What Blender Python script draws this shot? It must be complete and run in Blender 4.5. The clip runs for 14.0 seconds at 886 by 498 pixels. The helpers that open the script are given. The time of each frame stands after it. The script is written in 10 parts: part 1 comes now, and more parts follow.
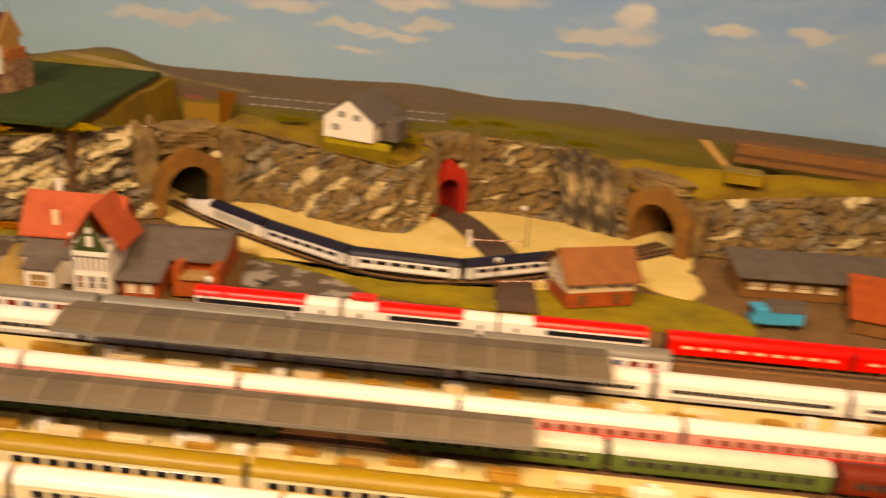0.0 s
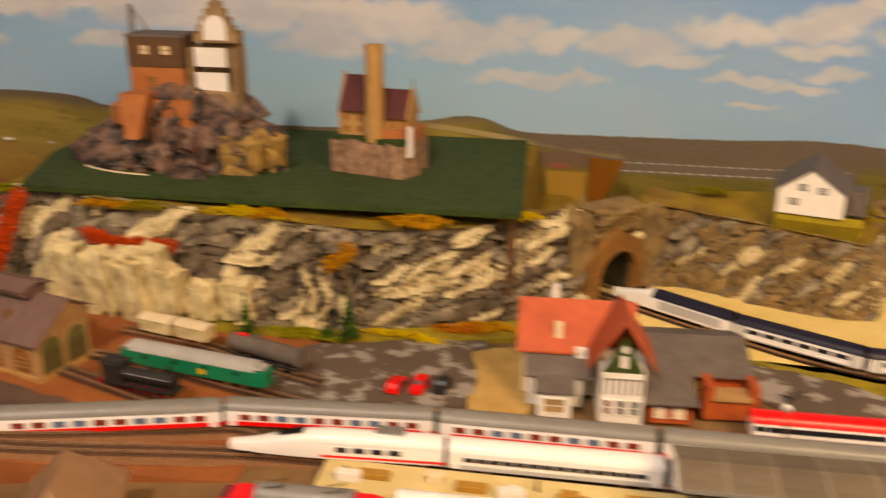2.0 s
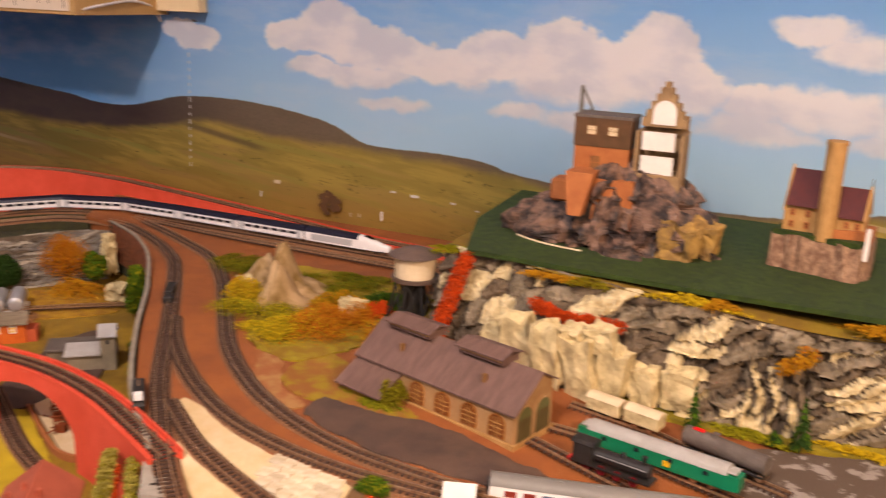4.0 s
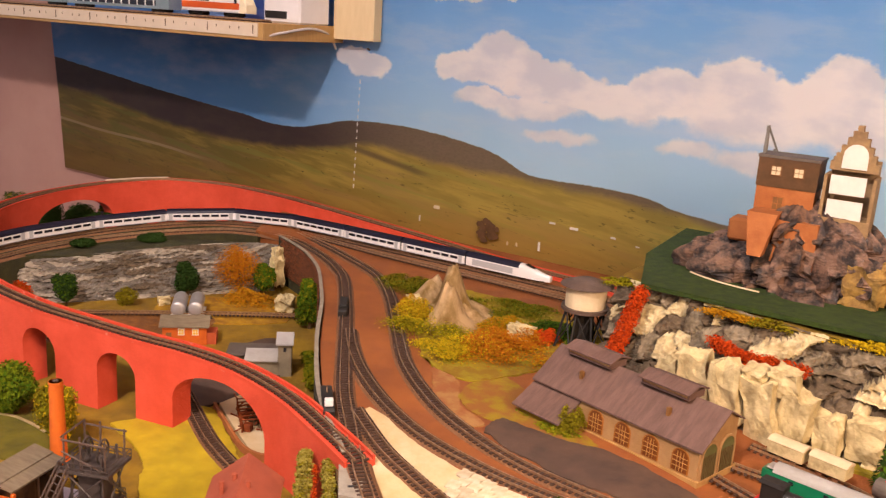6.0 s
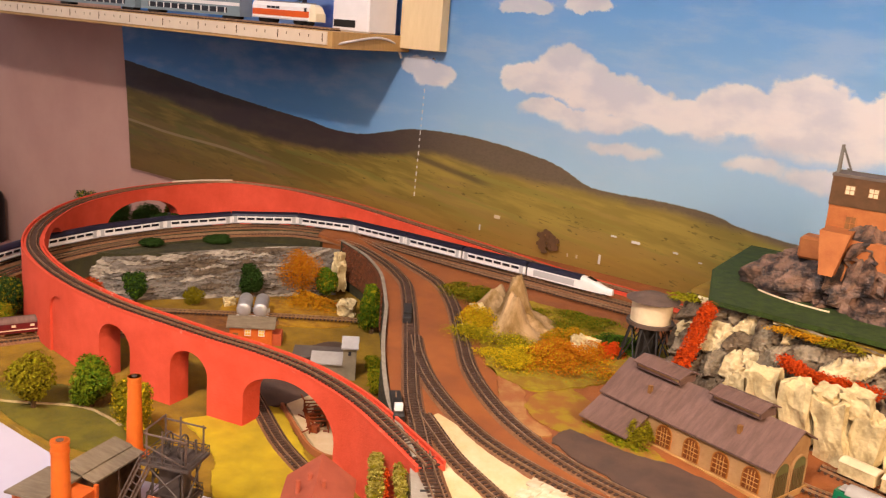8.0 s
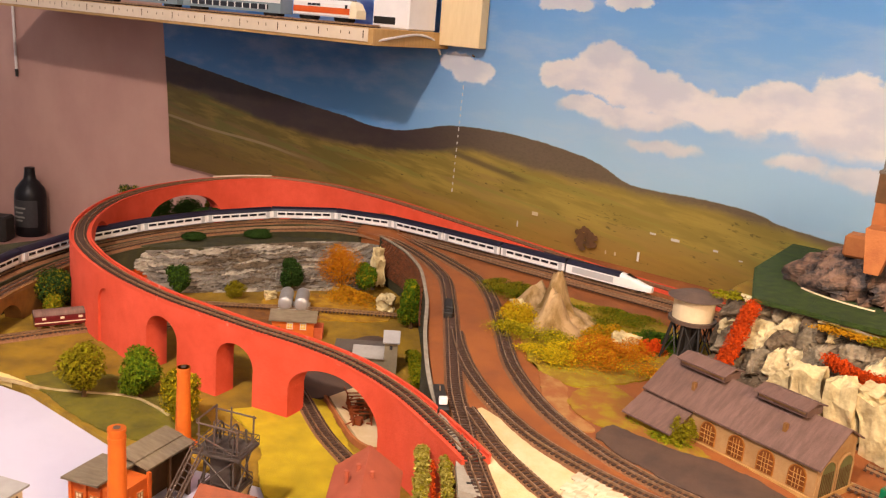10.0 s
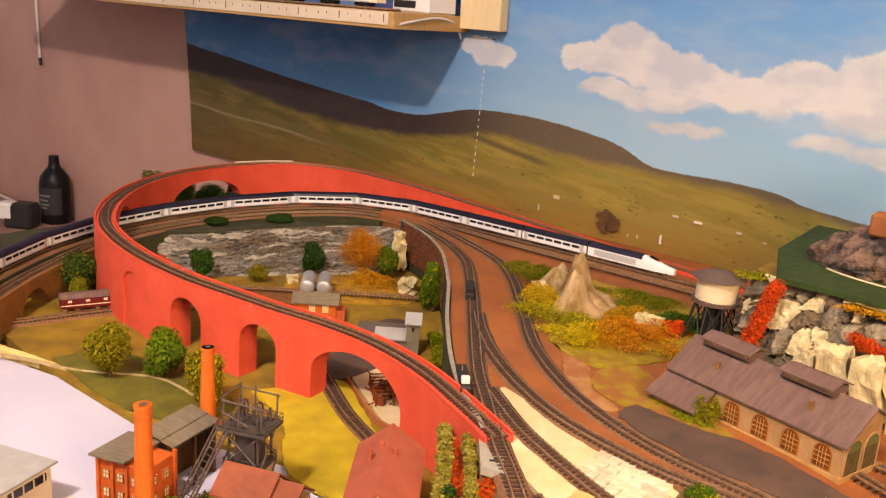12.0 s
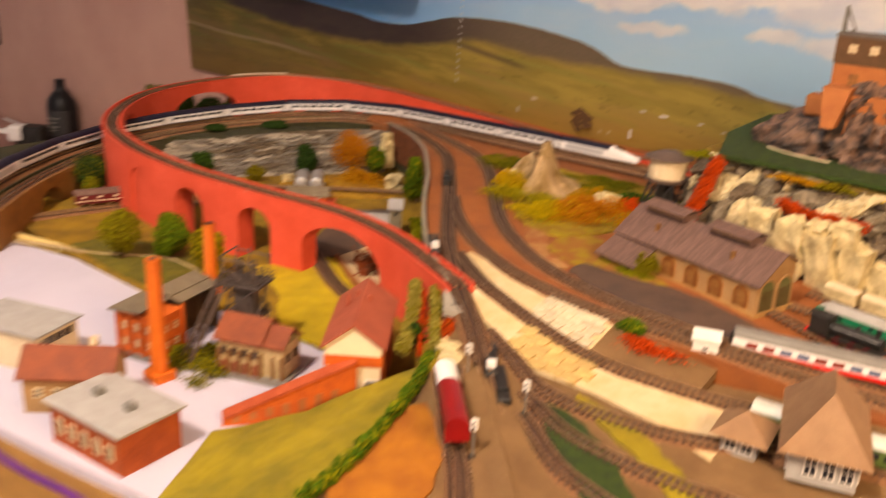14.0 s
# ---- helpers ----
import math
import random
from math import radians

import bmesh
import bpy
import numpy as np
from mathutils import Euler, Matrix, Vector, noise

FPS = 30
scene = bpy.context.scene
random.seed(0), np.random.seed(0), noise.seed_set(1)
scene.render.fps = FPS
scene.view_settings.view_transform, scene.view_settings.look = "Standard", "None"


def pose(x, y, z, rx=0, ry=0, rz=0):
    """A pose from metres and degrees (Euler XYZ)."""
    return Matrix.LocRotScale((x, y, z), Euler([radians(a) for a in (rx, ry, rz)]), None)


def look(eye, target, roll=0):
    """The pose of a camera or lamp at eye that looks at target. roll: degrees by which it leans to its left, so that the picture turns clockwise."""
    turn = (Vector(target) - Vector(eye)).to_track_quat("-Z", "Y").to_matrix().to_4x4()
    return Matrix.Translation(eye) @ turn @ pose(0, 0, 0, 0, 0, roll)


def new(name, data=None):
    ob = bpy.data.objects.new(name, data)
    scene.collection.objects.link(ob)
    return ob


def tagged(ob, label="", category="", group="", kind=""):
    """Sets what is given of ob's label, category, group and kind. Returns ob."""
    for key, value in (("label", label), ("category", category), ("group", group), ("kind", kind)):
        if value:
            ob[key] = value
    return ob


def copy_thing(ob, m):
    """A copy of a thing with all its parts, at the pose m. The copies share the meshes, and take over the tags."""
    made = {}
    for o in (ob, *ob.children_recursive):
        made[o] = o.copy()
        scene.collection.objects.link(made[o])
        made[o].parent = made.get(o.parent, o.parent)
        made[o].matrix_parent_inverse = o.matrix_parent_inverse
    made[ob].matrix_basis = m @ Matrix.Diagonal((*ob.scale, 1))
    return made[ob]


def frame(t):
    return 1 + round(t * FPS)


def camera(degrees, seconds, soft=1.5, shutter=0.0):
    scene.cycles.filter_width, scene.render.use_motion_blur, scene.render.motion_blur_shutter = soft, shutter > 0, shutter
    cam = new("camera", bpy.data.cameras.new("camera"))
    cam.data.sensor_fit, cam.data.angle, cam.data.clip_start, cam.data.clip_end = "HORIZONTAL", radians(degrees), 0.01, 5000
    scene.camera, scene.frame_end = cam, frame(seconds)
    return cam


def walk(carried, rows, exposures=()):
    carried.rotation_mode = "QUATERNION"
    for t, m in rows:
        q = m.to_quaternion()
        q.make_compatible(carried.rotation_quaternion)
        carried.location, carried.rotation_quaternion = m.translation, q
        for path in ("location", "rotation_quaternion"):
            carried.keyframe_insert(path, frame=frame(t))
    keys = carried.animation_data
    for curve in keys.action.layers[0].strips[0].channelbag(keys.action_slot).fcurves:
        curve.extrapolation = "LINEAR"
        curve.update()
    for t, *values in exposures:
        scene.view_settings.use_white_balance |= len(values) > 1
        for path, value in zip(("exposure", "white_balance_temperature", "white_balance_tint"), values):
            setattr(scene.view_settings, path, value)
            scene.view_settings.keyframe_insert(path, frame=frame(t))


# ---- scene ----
cam = camera(52.6, 14.0, soft=1.2, shutter=0.7)
PATH = [
    (0, (0.208, 0.096, 0.368), (0.127, 1.964, -0.342), 4.7),
    (0.5, (0.099, 0.150, 0.351), (-0.078, 2.009, -0.365), 3.2),
    (1, (0.030, 0.188, 0.350), (-0.170, 2.028, -0.408), 1.2),
    (1.2, (-0.012, 0.189, 0.353), (-0.179, 2.035, -0.400), 1.0),
    (1.5, (-0.100, 0.182, 0.360), (-0.220, 2.048, -0.349), 1.7),
    (2, (-0.187, 0.194, 0.374), (-0.487, 2.055, -0.293), 0.7),
    (2.5, (-0.269, 0.199, 0.373), (-0.722, 2.037, -0.271), 1.0),
    (3, (-0.314, 0.193, 0.378), (-0.886, 2.011, -0.227), 1.5),
    (3.5, (-0.351, 0.170, 0.387), (-1.050, 1.955, -0.182), 1.9),
    (4, (-0.377, 0.147, 0.391), (-1.213, 1.878, -0.159), 2.1),
    (6.5, (-0.433, 0.087, 0.385), (-1.516, 1.697, -0.099), 4.1),
    (7, (-0.437, 0.081, 0.386), (-1.542, 1.677, -0.096), 4.4),
    (7.5, (-0.441, 0.076, 0.387), (-1.567, 1.657, -0.095), 4.5),
    (8, (-0.445, 0.070, 0.387), (-1.590, 1.638, -0.092), 4.7),
    (8.5, (-0.449, 0.064, 0.387), (-1.607, 1.622, -0.091), 4.9),
    (11, (-0.453, 0.053, 0.382), (-1.666, 1.563, -0.120), 4.4),
    (11.5, (-0.453, 0.053, 0.379), (-1.671, 1.555, -0.130), 4.3),
    (12, (-0.452, 0.052, 0.377), (-1.675, 1.547, -0.140), 4.2),
    (12.5, (-0.452, 0.051, 0.374), (-1.678, 1.540, -0.155), 4.0),
    (13, (-0.448, 0.050, 0.366), (-1.684, 1.532, -0.163), 3.7),
    (13.5, (-0.425, 0.037, 0.351), (-1.647, 1.527, -0.185), 4.0),
    (13.9, (-0.354, -0.005, 0.358), (-1.532, 1.477, -0.286), 3.4),
    (14, (-0.341, -0.015, 0.358), (-1.542, 1.438, -0.310), 2.8),
]
walk(cam, [(t, look(eye, target, roll)) for t, eye, target, roll in PATH],
     exposures=((0.0, -0.60, 8300, 10), (1.0, -0.54, 8000, 8), (2.0, -0.58, 7000, 9), (3.0, -0.33, 6300, 14), (4.2, -0.10, 6200, 20), (6.5, 0.08, 6300, 18), (8.5, 0.20, 6300, 14), (12.5, 0.22, 6500, 12), (13.4, 0.22, 6700, 11), (14.0, 0.0, 7000, 13)))

# ---- world, lamps ----
world = bpy.data.worlds.new("world")
scene.world = world
world.use_nodes = True
world.node_tree.nodes["Background"].inputs[0].default_value = (1.0, 0.8, 0.6, 1)
world.node_tree.nodes["Background"].inputs[1].default_value = 0.012


def lamp(name, place, watts, size, colour, shade=None):
    """A point light; with a shade angle it becomes a downward cone."""
    data = bpy.data.lights.new(name, "SPOT" if shade else "POINT")
    if shade:
        data.spot_size, data.spot_blend = radians(shade), 0.15
    data.shadow_soft_size, data.energy, data.color = size, watts, colour
    ob = new(name, data)
    ob.location = place
    return ob


lamp("ceiling_lamp_light", (-0.66, -0.72, 1.74), 178, 0.06, (1.0, 0.83, 0.70))
# unseen lamp added to brighten the station; its cone spares the left
lamp("hanging_lamp_light", (0.34, 0.16, 0.74), 76, 0.20, (1.0, 0.68, 0.39), 166)

# ---- materials ----


def richer(c, sat=1.45, dim=0.9):
    """Paint and flock are strongly coloured."""
    g = 0.3 * c[0] + 0.55 * c[1] + 0.15 * c[2]
    return tuple(min(0.9, max(0.004, (g + (v - g) * sat) * dim)) for v in c)


def material(name, col, col2=None, rough=0.65, scale=70.0, bump=0.15, bscale=400.0, metal=0.0, rand=0.0, mix=(0.35, 0.65), stretch=(1, 1, 1), spec=0.4):
    m = bpy.data.materials.new(name)
    m.use_nodes = True
    nt = m.node_tree
    n, l = nt.nodes, nt.links
    col2 = col2 or tuple(c * 0.72 for c in col)
    col, col2 = richer(col), richer(col2)
    b = n["Principled BSDF"]
    b.inputs["Roughness"].default_value, b.inputs["Metallic"].default_value = rough, metal
    b.inputs["Specular IOR Level"].default_value = spec
    tc, mp = n.new("ShaderNodeTexCoord"), n.new("ShaderNodeMapping")
    l.new(tc.outputs["Object"], mp.inputs["Vector"])
    mp.inputs["Scale"].default_value = stretch
    no = n.new("ShaderNodeTexNoise")
    no.inputs["Scale"].default_value, no.inputs["Detail"].default_value = scale, 6
    no.inputs["Roughness"].default_value = 0.65
    l.new(mp.outputs["Vector"], no.inputs["Vector"])
    ra = n.new("ShaderNodeValToRGB")
    ra.color_ramp.elements[0].position, ra.color_ramp.elements[1].position = mix
    ra.color_ramp.elements[0].color, ra.color_ramp.elements[1].color = (*col2, 1), (*col, 1)
    l.new(no.outputs["Fac"], ra.inputs["Fac"])
    out = ra.outputs["Color"]
    if rand:
        oi, hs, mr = n.new("ShaderNodeObjectInfo"), n.new("ShaderNodeHueSaturation"), n.new("ShaderNodeMapRange")
        mr.inputs["To Min"].default_value, mr.inputs["To Max"].default_value = 1 - rand, 1 + rand
        l.new(oi.outputs["Random"], mr.inputs["Value"])
        l.new(mr.outputs["Result"], hs.inputs["Value"])
        l.new(out, hs.inputs["Color"])
        out = hs.outputs["Color"]
    l.new(out, b.inputs["Base Color"])
    if bump:
        nb, bp = n.new("ShaderNodeTexNoise"), n.new("ShaderNodeBump")
        nb.inputs["Scale"].default_value, nb.inputs["Detail"].default_value = bscale, 5
        l.new(mp.outputs["Vector"], nb.inputs["Vector"])
        bp.inputs["Strength"].default_value, bp.inputs["Distance"].default_value = bump, 0.002
        l.new(nb.outputs["Fac"], bp.inputs["Height"])
        l.new(bp.outputs["Normal"], b.inputs["Normal"])
    return m


MT = {}


def mt(key, *args, **kw):
    MT[key] = material(key, *args, **kw)


mt("plaster", (0.447, 0.304, 0.258), (0.404, 0.264, 0.228), 0.85, 6, 0.1, 150)
# unseen room surfaces, tinted to bounce cool fill light onto the layout
mt("ceiling_paint", (0.70, 0.74, 0.80), None, 0.9, 4, 0.05)
mt("room_paint", (0.62, 0.66, 0.73), (0.58, 0.62, 0.69), 0.9, 6, 0.05)
mt("floor_wood", (0.30, 0.31, 0.34), None, 0.6, 12, 0.1, stretch=(1, 8, 1))
mt("board", (0.24, 0.145, 0.07), (0.17, 0.10, 0.048), 0.7, 25, 0.1, stretch=(1, 6, 1))
mt("brown_bed", (0.27, 0.115, 0.058), (0.19, 0.078, 0.042), 0.8, 18, 0.4, 500)
mt("station_ground", (0.20, 0.13, 0.075), (0.13, 0.08, 0.045), 0.9, 22, 0.4, 900)
mt("sand", (0.80, 0.66, 0.38), (0.68, 0.54, 0.28), 0.9, 18, 0.3, 1100)
mt("yard_sand", (0.52, 0.38, 0.20), (0.38, 0.26, 0.13), 0.9, 26, 0.4, 900)
mt("asphalt", (0.105, 0.070, 0.052), (0.062, 0.042, 0.033), 0.85, 30, 0.3, 1200)
mt("patched_asphalt", (0.29, 0.26, 0.23), (0.095, 0.072, 0.055), 0.85, 34, 0.3, 900, mix=(0.53, 0.56))
mt("meadow", (0.34, 0.27, 0.035), (0.19, 0.155, 0.03), 0.95, 24, 0.7, 1300)
mt("yellow_meadow", (0.54, 0.42, 0.025), (0.37, 0.29, 0.022), 0.95, 26, 0.7, 1300)
mt("hill_grass", (0.30, 0.22, 0.045), (0.17, 0.105, 0.04), 0.95, 16, 0.7, 1100)
mt("basin_grass", (0.30, 0.20, 0.03), (0.17, 0.11, 0.03), 0.95, 22, 0.7, 1100)
mt("mat_green", (0.050, 0.074, 0.012), (0.022, 0.036, 0.007), 0.95, 110, 0.9, 1500)
mt("dark_ground", (0.055, 0.05, 0.024), (0.03, 0.028, 0.016), 0.95, 40, 0.8, 900)
mt("white_card", (0.60, 0.575, 0.635), (0.54, 0.515, 0.575), 0.7, 8, 0.03)
mt("viaduct_red", (0.60, 0.15, 0.115), (0.50, 0.115, 0.085), 0.75, 26, 0.3, 400)
mt("brick_red", (0.35, 0.11, 0.06), (0.24, 0.07, 0.04), 0.8, 120, 0.3, 800)
mt("portal_brown", (0.235, 0.13, 0.06), (0.15, 0.082, 0.04), 0.85, 60, 0.3, 600)
mt("rock_brown", (0.27, 0.195, 0.11), (0.115, 0.082, 0.048), 0.8, 40, 0.7, 240, mix=(0.36, 0.64))
mt("rock_cream", (0.63, 0.54, 0.36), (0.34, 0.275, 0.17), 0.8, 60, 0.6, 240, mix=(0.32, 0.55))
mt("rock_fold", (0.46, 0.37, 0.24), (0.055, 0.044, 0.033), 0.8, 60, 0.8, 260, mix=(0.47, 0.60), stretch=(1.6, 1, 0.45))
mt("cliff_cream", (0.70, 0.61, 0.43), (0.36, 0.29, 0.18), 0.8, 60, 0.6, 300, mix=(0.36, 0.6))
mt("cliff_grey", (0.29, 0.245, 0.185), (0.09, 0.073, 0.052), 0.8, 60, 0.6, 300, mix=(0.36, 0.62))
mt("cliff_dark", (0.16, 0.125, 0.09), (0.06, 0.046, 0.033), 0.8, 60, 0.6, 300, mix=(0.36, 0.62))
mt("rock_violet", (0.19, 0.125, 0.095), (0.026, 0.020, 0.018), 0.6, 62, 1.0, 260, mix=(0.42, 0.60))
mt("ochre_rock", (0.38, 0.26, 0.125), (0.18, 0.12, 0.065), 0.85, 50, 0.6, 260, mix=(0.38, 0.6))
mt("river_rock", (0.22, 0.195, 0.165), (0.11, 0.095, 0.08), 0.6, 70, 0.6, 300, stretch=(1, 1, 3))
mt("river_pale", (0.42, 0.375, 0.31), (0.24, 0.21, 0.17), 0.6, 60, 0.5, 300)
mt("stone_wall", (0.70, 0.62, 0.49), (0.50, 0.42, 0.30), 0.85, 90, 0.5, 500, rand=0.18)
mt("rail", (0.55, 0.40, 0.28), (0.30, 0.20, 0.14), 0.34, 300, 0.0, metal=0.7)
mt("sleeper", (0.066, 0.040, 0.029), (0.040, 0.025, 0.018), 0.8, 300, 0.0)
mt("ballast", (0.25, 0.14, 0.085), (0.13, 0.075, 0.048), 0.9, 400, 0.6, 1400)
mt("roof_slate", (0.13, 0.11, 0.095), (0.09, 0.075, 0.065), 0.75, 60, 0.25, 500)
mt("roof_red", (0.40, 0.125, 0.08), (0.31, 0.09, 0.058), 0.7, 60, 0.25, 400)
mt("roof_violet", (0.165, 0.108, 0.090), (0.105, 0.068, 0.056), 0.75, 40, 0.35, 400, stretch=(5, 1, 1))
mt("roof_orange", (0.26, 0.125, 0.07), (0.185, 0.085, 0.048), 0.75, 60, 0.2, 500)
mt("roof_pink", (0.52, 0.36, 0.245), (0.43, 0.29, 0.195), 0.75, 50, 0.2, 500)
mt("roof_grey_light", (0.40, 0.385, 0.36), (0.33, 0.315, 0.29), 0.7, 50, 0.15)
mt("tan_wall", (0.38, 0.255, 0.15), (0.30, 0.19, 0.11), 0.85, 60, 0.2, 600)
mt("cream_wall", (0.72, 0.62, 0.46), (0.62, 0.52, 0.38), 0.8, 60, 0.15)
mt("white_wall", (0.80, 0.76, 0.70), (0.72, 0.68, 0.62), 0.75, 50, 0.1)
mt("orange_brick", (0.50, 0.155, 0.045), (0.38, 0.11, 0.035), 0.75, 110, 0.3, 700)
mt("castle_orange", (0.36, 0.165, 0.09), (0.28, 0.12, 0.065), 0.8, 60, 0.25, 500)
mt("castle_tan", (0.42, 0.275, 0.15), (0.33, 0.21, 0.11), 0.8, 70, 0.25, 600)
mt("castle_roof", (0.07, 0.018, 0.016), (0.05, 0.013, 0.013), 0.7, 120, 0.2)
mt("castle_brown", (0.20, 0.11, 0.055), (0.14, 0.075, 0.04), 0.8, 60, 0.2)
mt("door_green", (0.13, 0.125, 0.06), (0.09, 0.085, 0.04), 0.7, 90, 0.1)
mt("timber", (0.10, 0.055, 0.03), (0.07, 0.04, 0.02), 0.7, 90, 0.1)
mt("mill_wall", (0.26, 0.225, 0.165), (0.20, 0.17, 0.125), 0.85, 90, 0.3, 600)
mt("window_brick", (0.30, 0.14, 0.06), (0.22, 0.10, 0.045), 0.7, 200, 0.2)
mt("window_brown", (0.17, 0.065, 0.028), (0.11, 0.042, 0.02), 0.4, 150, 0.0)
mt("window_dark", (0.02, 0.02, 0.025), (0.015, 0.015, 0.018), 0.2, 90, 0.0, spec=0.5)
mt("black_steel", (0.02, 0.018, 0.016), (0.012, 0.011, 0.01), 0.5, 90, 0.0)
mt("brown_steel", (0.11, 0.08, 0.065), (0.07, 0.05, 0.04), 0.55, 90, 0.1)
mt("grey_metal", (0.35, 0.34, 0.33), (0.28, 0.27, 0.26), 0.45, 60, 0.05)
mt("white_plastic", (0.84, 0.81, 0.78), (0.80, 0.77, 0.74), 0.32, 40, 0.0)
mt("ivory_plastic", (0.80, 0.72, 0.55), (0.74, 0.66, 0.5), 0.35, 40, 0.0)
mt("navy_plastic", (0.014, 0.013, 0.024), (0.011, 0.010, 0.018), 0.45, 40, 0.0, spec=0.25)
mt("red_plastic", (0.62, 0.012, 0.012), (0.55, 0.01, 0.01), 0.32, 40, 0.0)
mt("maroon_plastic", (0.11, 0.012, 0.018), (0.08, 0.009, 0.014), 0.35, 40, 0.0)
mt("pink_plastic", (0.66, 0.38, 0.34), (0.62, 0.35, 0.31), 0.35, 40, 0.0)
mt("green_plastic", (0.012, 0.16, 0.085), (0.01, 0.13, 0.07), 0.32, 40, 0.0)
mt("olive_green", (0.10, 0.13, 0.055), (0.085, 0.11, 0.045), 0.35, 40, 0.0)
mt("olive_roof", (0.28, 0.20, 0.07), (0.23, 0.165, 0.055), 0.4, 40, 0.05)
mt("coach_grey", (0.205, 0.195, 0.175), (0.17, 0.16, 0.145), 0.4, 40, 0.05)
mt("panel_grey", (0.50, 0.49, 0.48), (0.42, 0.41, 0.40), 0.4, 400, 0.0, stretch=(8, 1, 1))
mt("blue_window", (0.15, 0.17, 0.23), (0.12, 0.14, 0.19), 0.2, 90, 0.0)
mt("red_window", (0.20, 0.055, 0.045), (0.16, 0.045, 0.037), 0.25, 90, 0.0)
mt("yellow_plastic", (0.70, 0.45, 0.06), (0.6, 0.38, 0.05), 0.35, 40, 0.0)
mt("sky_blue_plastic", (0.13, 0.36, 0.55), (0.11, 0.31, 0.48), 0.35, 40, 0.0)
mt("orange_plastic", (0.55, 0.15, 0.05), (0.48, 0.125, 0.04), 0.35, 40, 0.0)
mt("canopy", (0.145, 0.122, 0.092), (0.105, 0.086, 0.066), 0.6, 30, 0.1, 300, stretch=(1, 5, 1), rand=0.22)
mt("canopy_rib", (0.27, 0.235, 0.185), (0.20, 0.175, 0.14), 0.6, 60, 0.1)
mt("dark_red_plastic", (0.13, 0.030, 0.020), (0.10, 0.024, 0.016), 0.4, 40, 0.0)
mt("silver_roof", (0.62, 0.62, 0.56), (0.52, 0.52, 0.47), 0.35, 60, 0.0)
mt("platform", (0.64, 0.55, 0.34), (0.53, 0.44, 0.26), 0.85, 40, 0.2, 700)
mt("platform_brown", (0.36, 0.22, 0.09), (0.28, 0.17, 0.07), 0.8, 60, 0.1)
mt("orange_plain", (0.56, 0.185, 0.04), (0.46, 0.145, 0.03), 0.65, 60, 0.2, 500)
mt("shed_roof", (0.20, 0.165, 0.12), (0.13, 0.105, 0.075), 0.8, 60, 0.3, 400, stretch=(1, 5, 1))
mt("mine_tan", (0.50, 0.40, 0.26), (0.34, 0.26, 0.16), 0.85, 120, 0.3, 700)
mt("roof_brown_red", (0.21, 0.075, 0.045), (0.14, 0.05, 0.032), 0.75, 60, 0.2, 500)
mt("roof_dull_red", (0.34, 0.12, 0.085), (0.25, 0.085, 0.06), 0.7, 30, 0.1, 500)
mt("steel_dark", (0.075, 0.062, 0.055), (0.045, 0.037, 0.033), 0.55, 90, 0.1)
mt("tank_silver", (0.55, 0.54, 0.53), (0.44, 0.43, 0.42), 0.38, 60, 0.03, metal=0.5)
mt("hut_orange", (0.50, 0.16, 0.03), (0.40, 0.12, 0.025), 0.8, 90, 0.2)
mt("rust", (0.28, 0.09, 0.04), (0.16, 0.05, 0.025), 0.8, 200, 0.3)
mt("concrete", (0.36, 0.33, 0.28), (0.28, 0.25, 0.21), 0.85, 90, 0.3)
MT["lilac_glow"] = bpy.data.materials.new("lilac_glow")
MT["lilac_glow"].use_nodes = True
glow = MT["lilac_glow"].node_tree.nodes["Principled BSDF"]
glow.inputs["Base Color"].default_value = (0.7, 0.6, 0.8, 1)
glow.inputs["Emission Color"].default_value = (0.62, 0.35, 1.0, 1)
glow.inputs["Emission Strength"].default_value = 2.2
mt("upright_wood", (0.72, 0.60, 0.42), (0.66, 0.54, 0.37), 0.6, 20, 0.05, stretch=(6, 1, 1))
mt("coach_teal", (0.24, 0.28, 0.29), (0.20, 0.24, 0.25), 0.4, 40, 0.0)
mt("mound_rock", (0.42, 0.31, 0.20), (0.16, 0.105, 0.048), 0.85, 34, 0.7, 220, mix=(0.40, 0.60), stretch=(1, 1, 0.35))
mt("viaduct_edge", (0.62, 0.30, 0.25), (0.52, 0.12, 0.09), 0.7, 90, 0.3, 600, mix=(0.60, 0.72))
mt("straw", (0.42, 0.27, 0.09), (0.22, 0.12, 0.045), 0.95, 60, 0.6, 900)
mt("dark_grass", (0.17, 0.145, 0.035), (0.095, 0.085, 0.022), 0.95, 40, 0.8, 1100)
mt("autumn_soil", (0.33, 0.27, 0.05), (0.25, 0.16, 0.045), 0.95, 34, 0.8, 1000, mix=(0.42, 0.58))
mt("verge_soil", (0.30, 0.22, 0.06), (0.26, 0.13, 0.06), 0.95, 40, 0.7, 1000, mix=(0.45, 0.6))
mt("path_soil", (0.36, 0.22, 0.12), (0.26, 0.12, 0.065), 0.9, 40, 0.4, 900, mix=(0.42, 0.6))
mt("portal_red", (0.36, 0.055, 0.04), (0.26, 0.04, 0.03), 0.75, 40, 0.3, 500)
mt("ochre_stone", (0.60, 0.46, 0.26), (0.42, 0.31, 0.17), 0.85, 90, 0.4, 500, rand=0.15)
mt("ramp_cream", (0.70, 0.59, 0.42), (0.56, 0.44, 0.28), 0.85, 26, 0.2, 500)
mt("side_board", (0.365, 0.228, 0.198), (0.289, 0.174, 0.152), 0.7, 8, 0.1, 200)
mt("basin_soil", (0.24, 0.12, 0.055), (0.13, 0.065, 0.035), 0.95, 70, 0.7, 900)
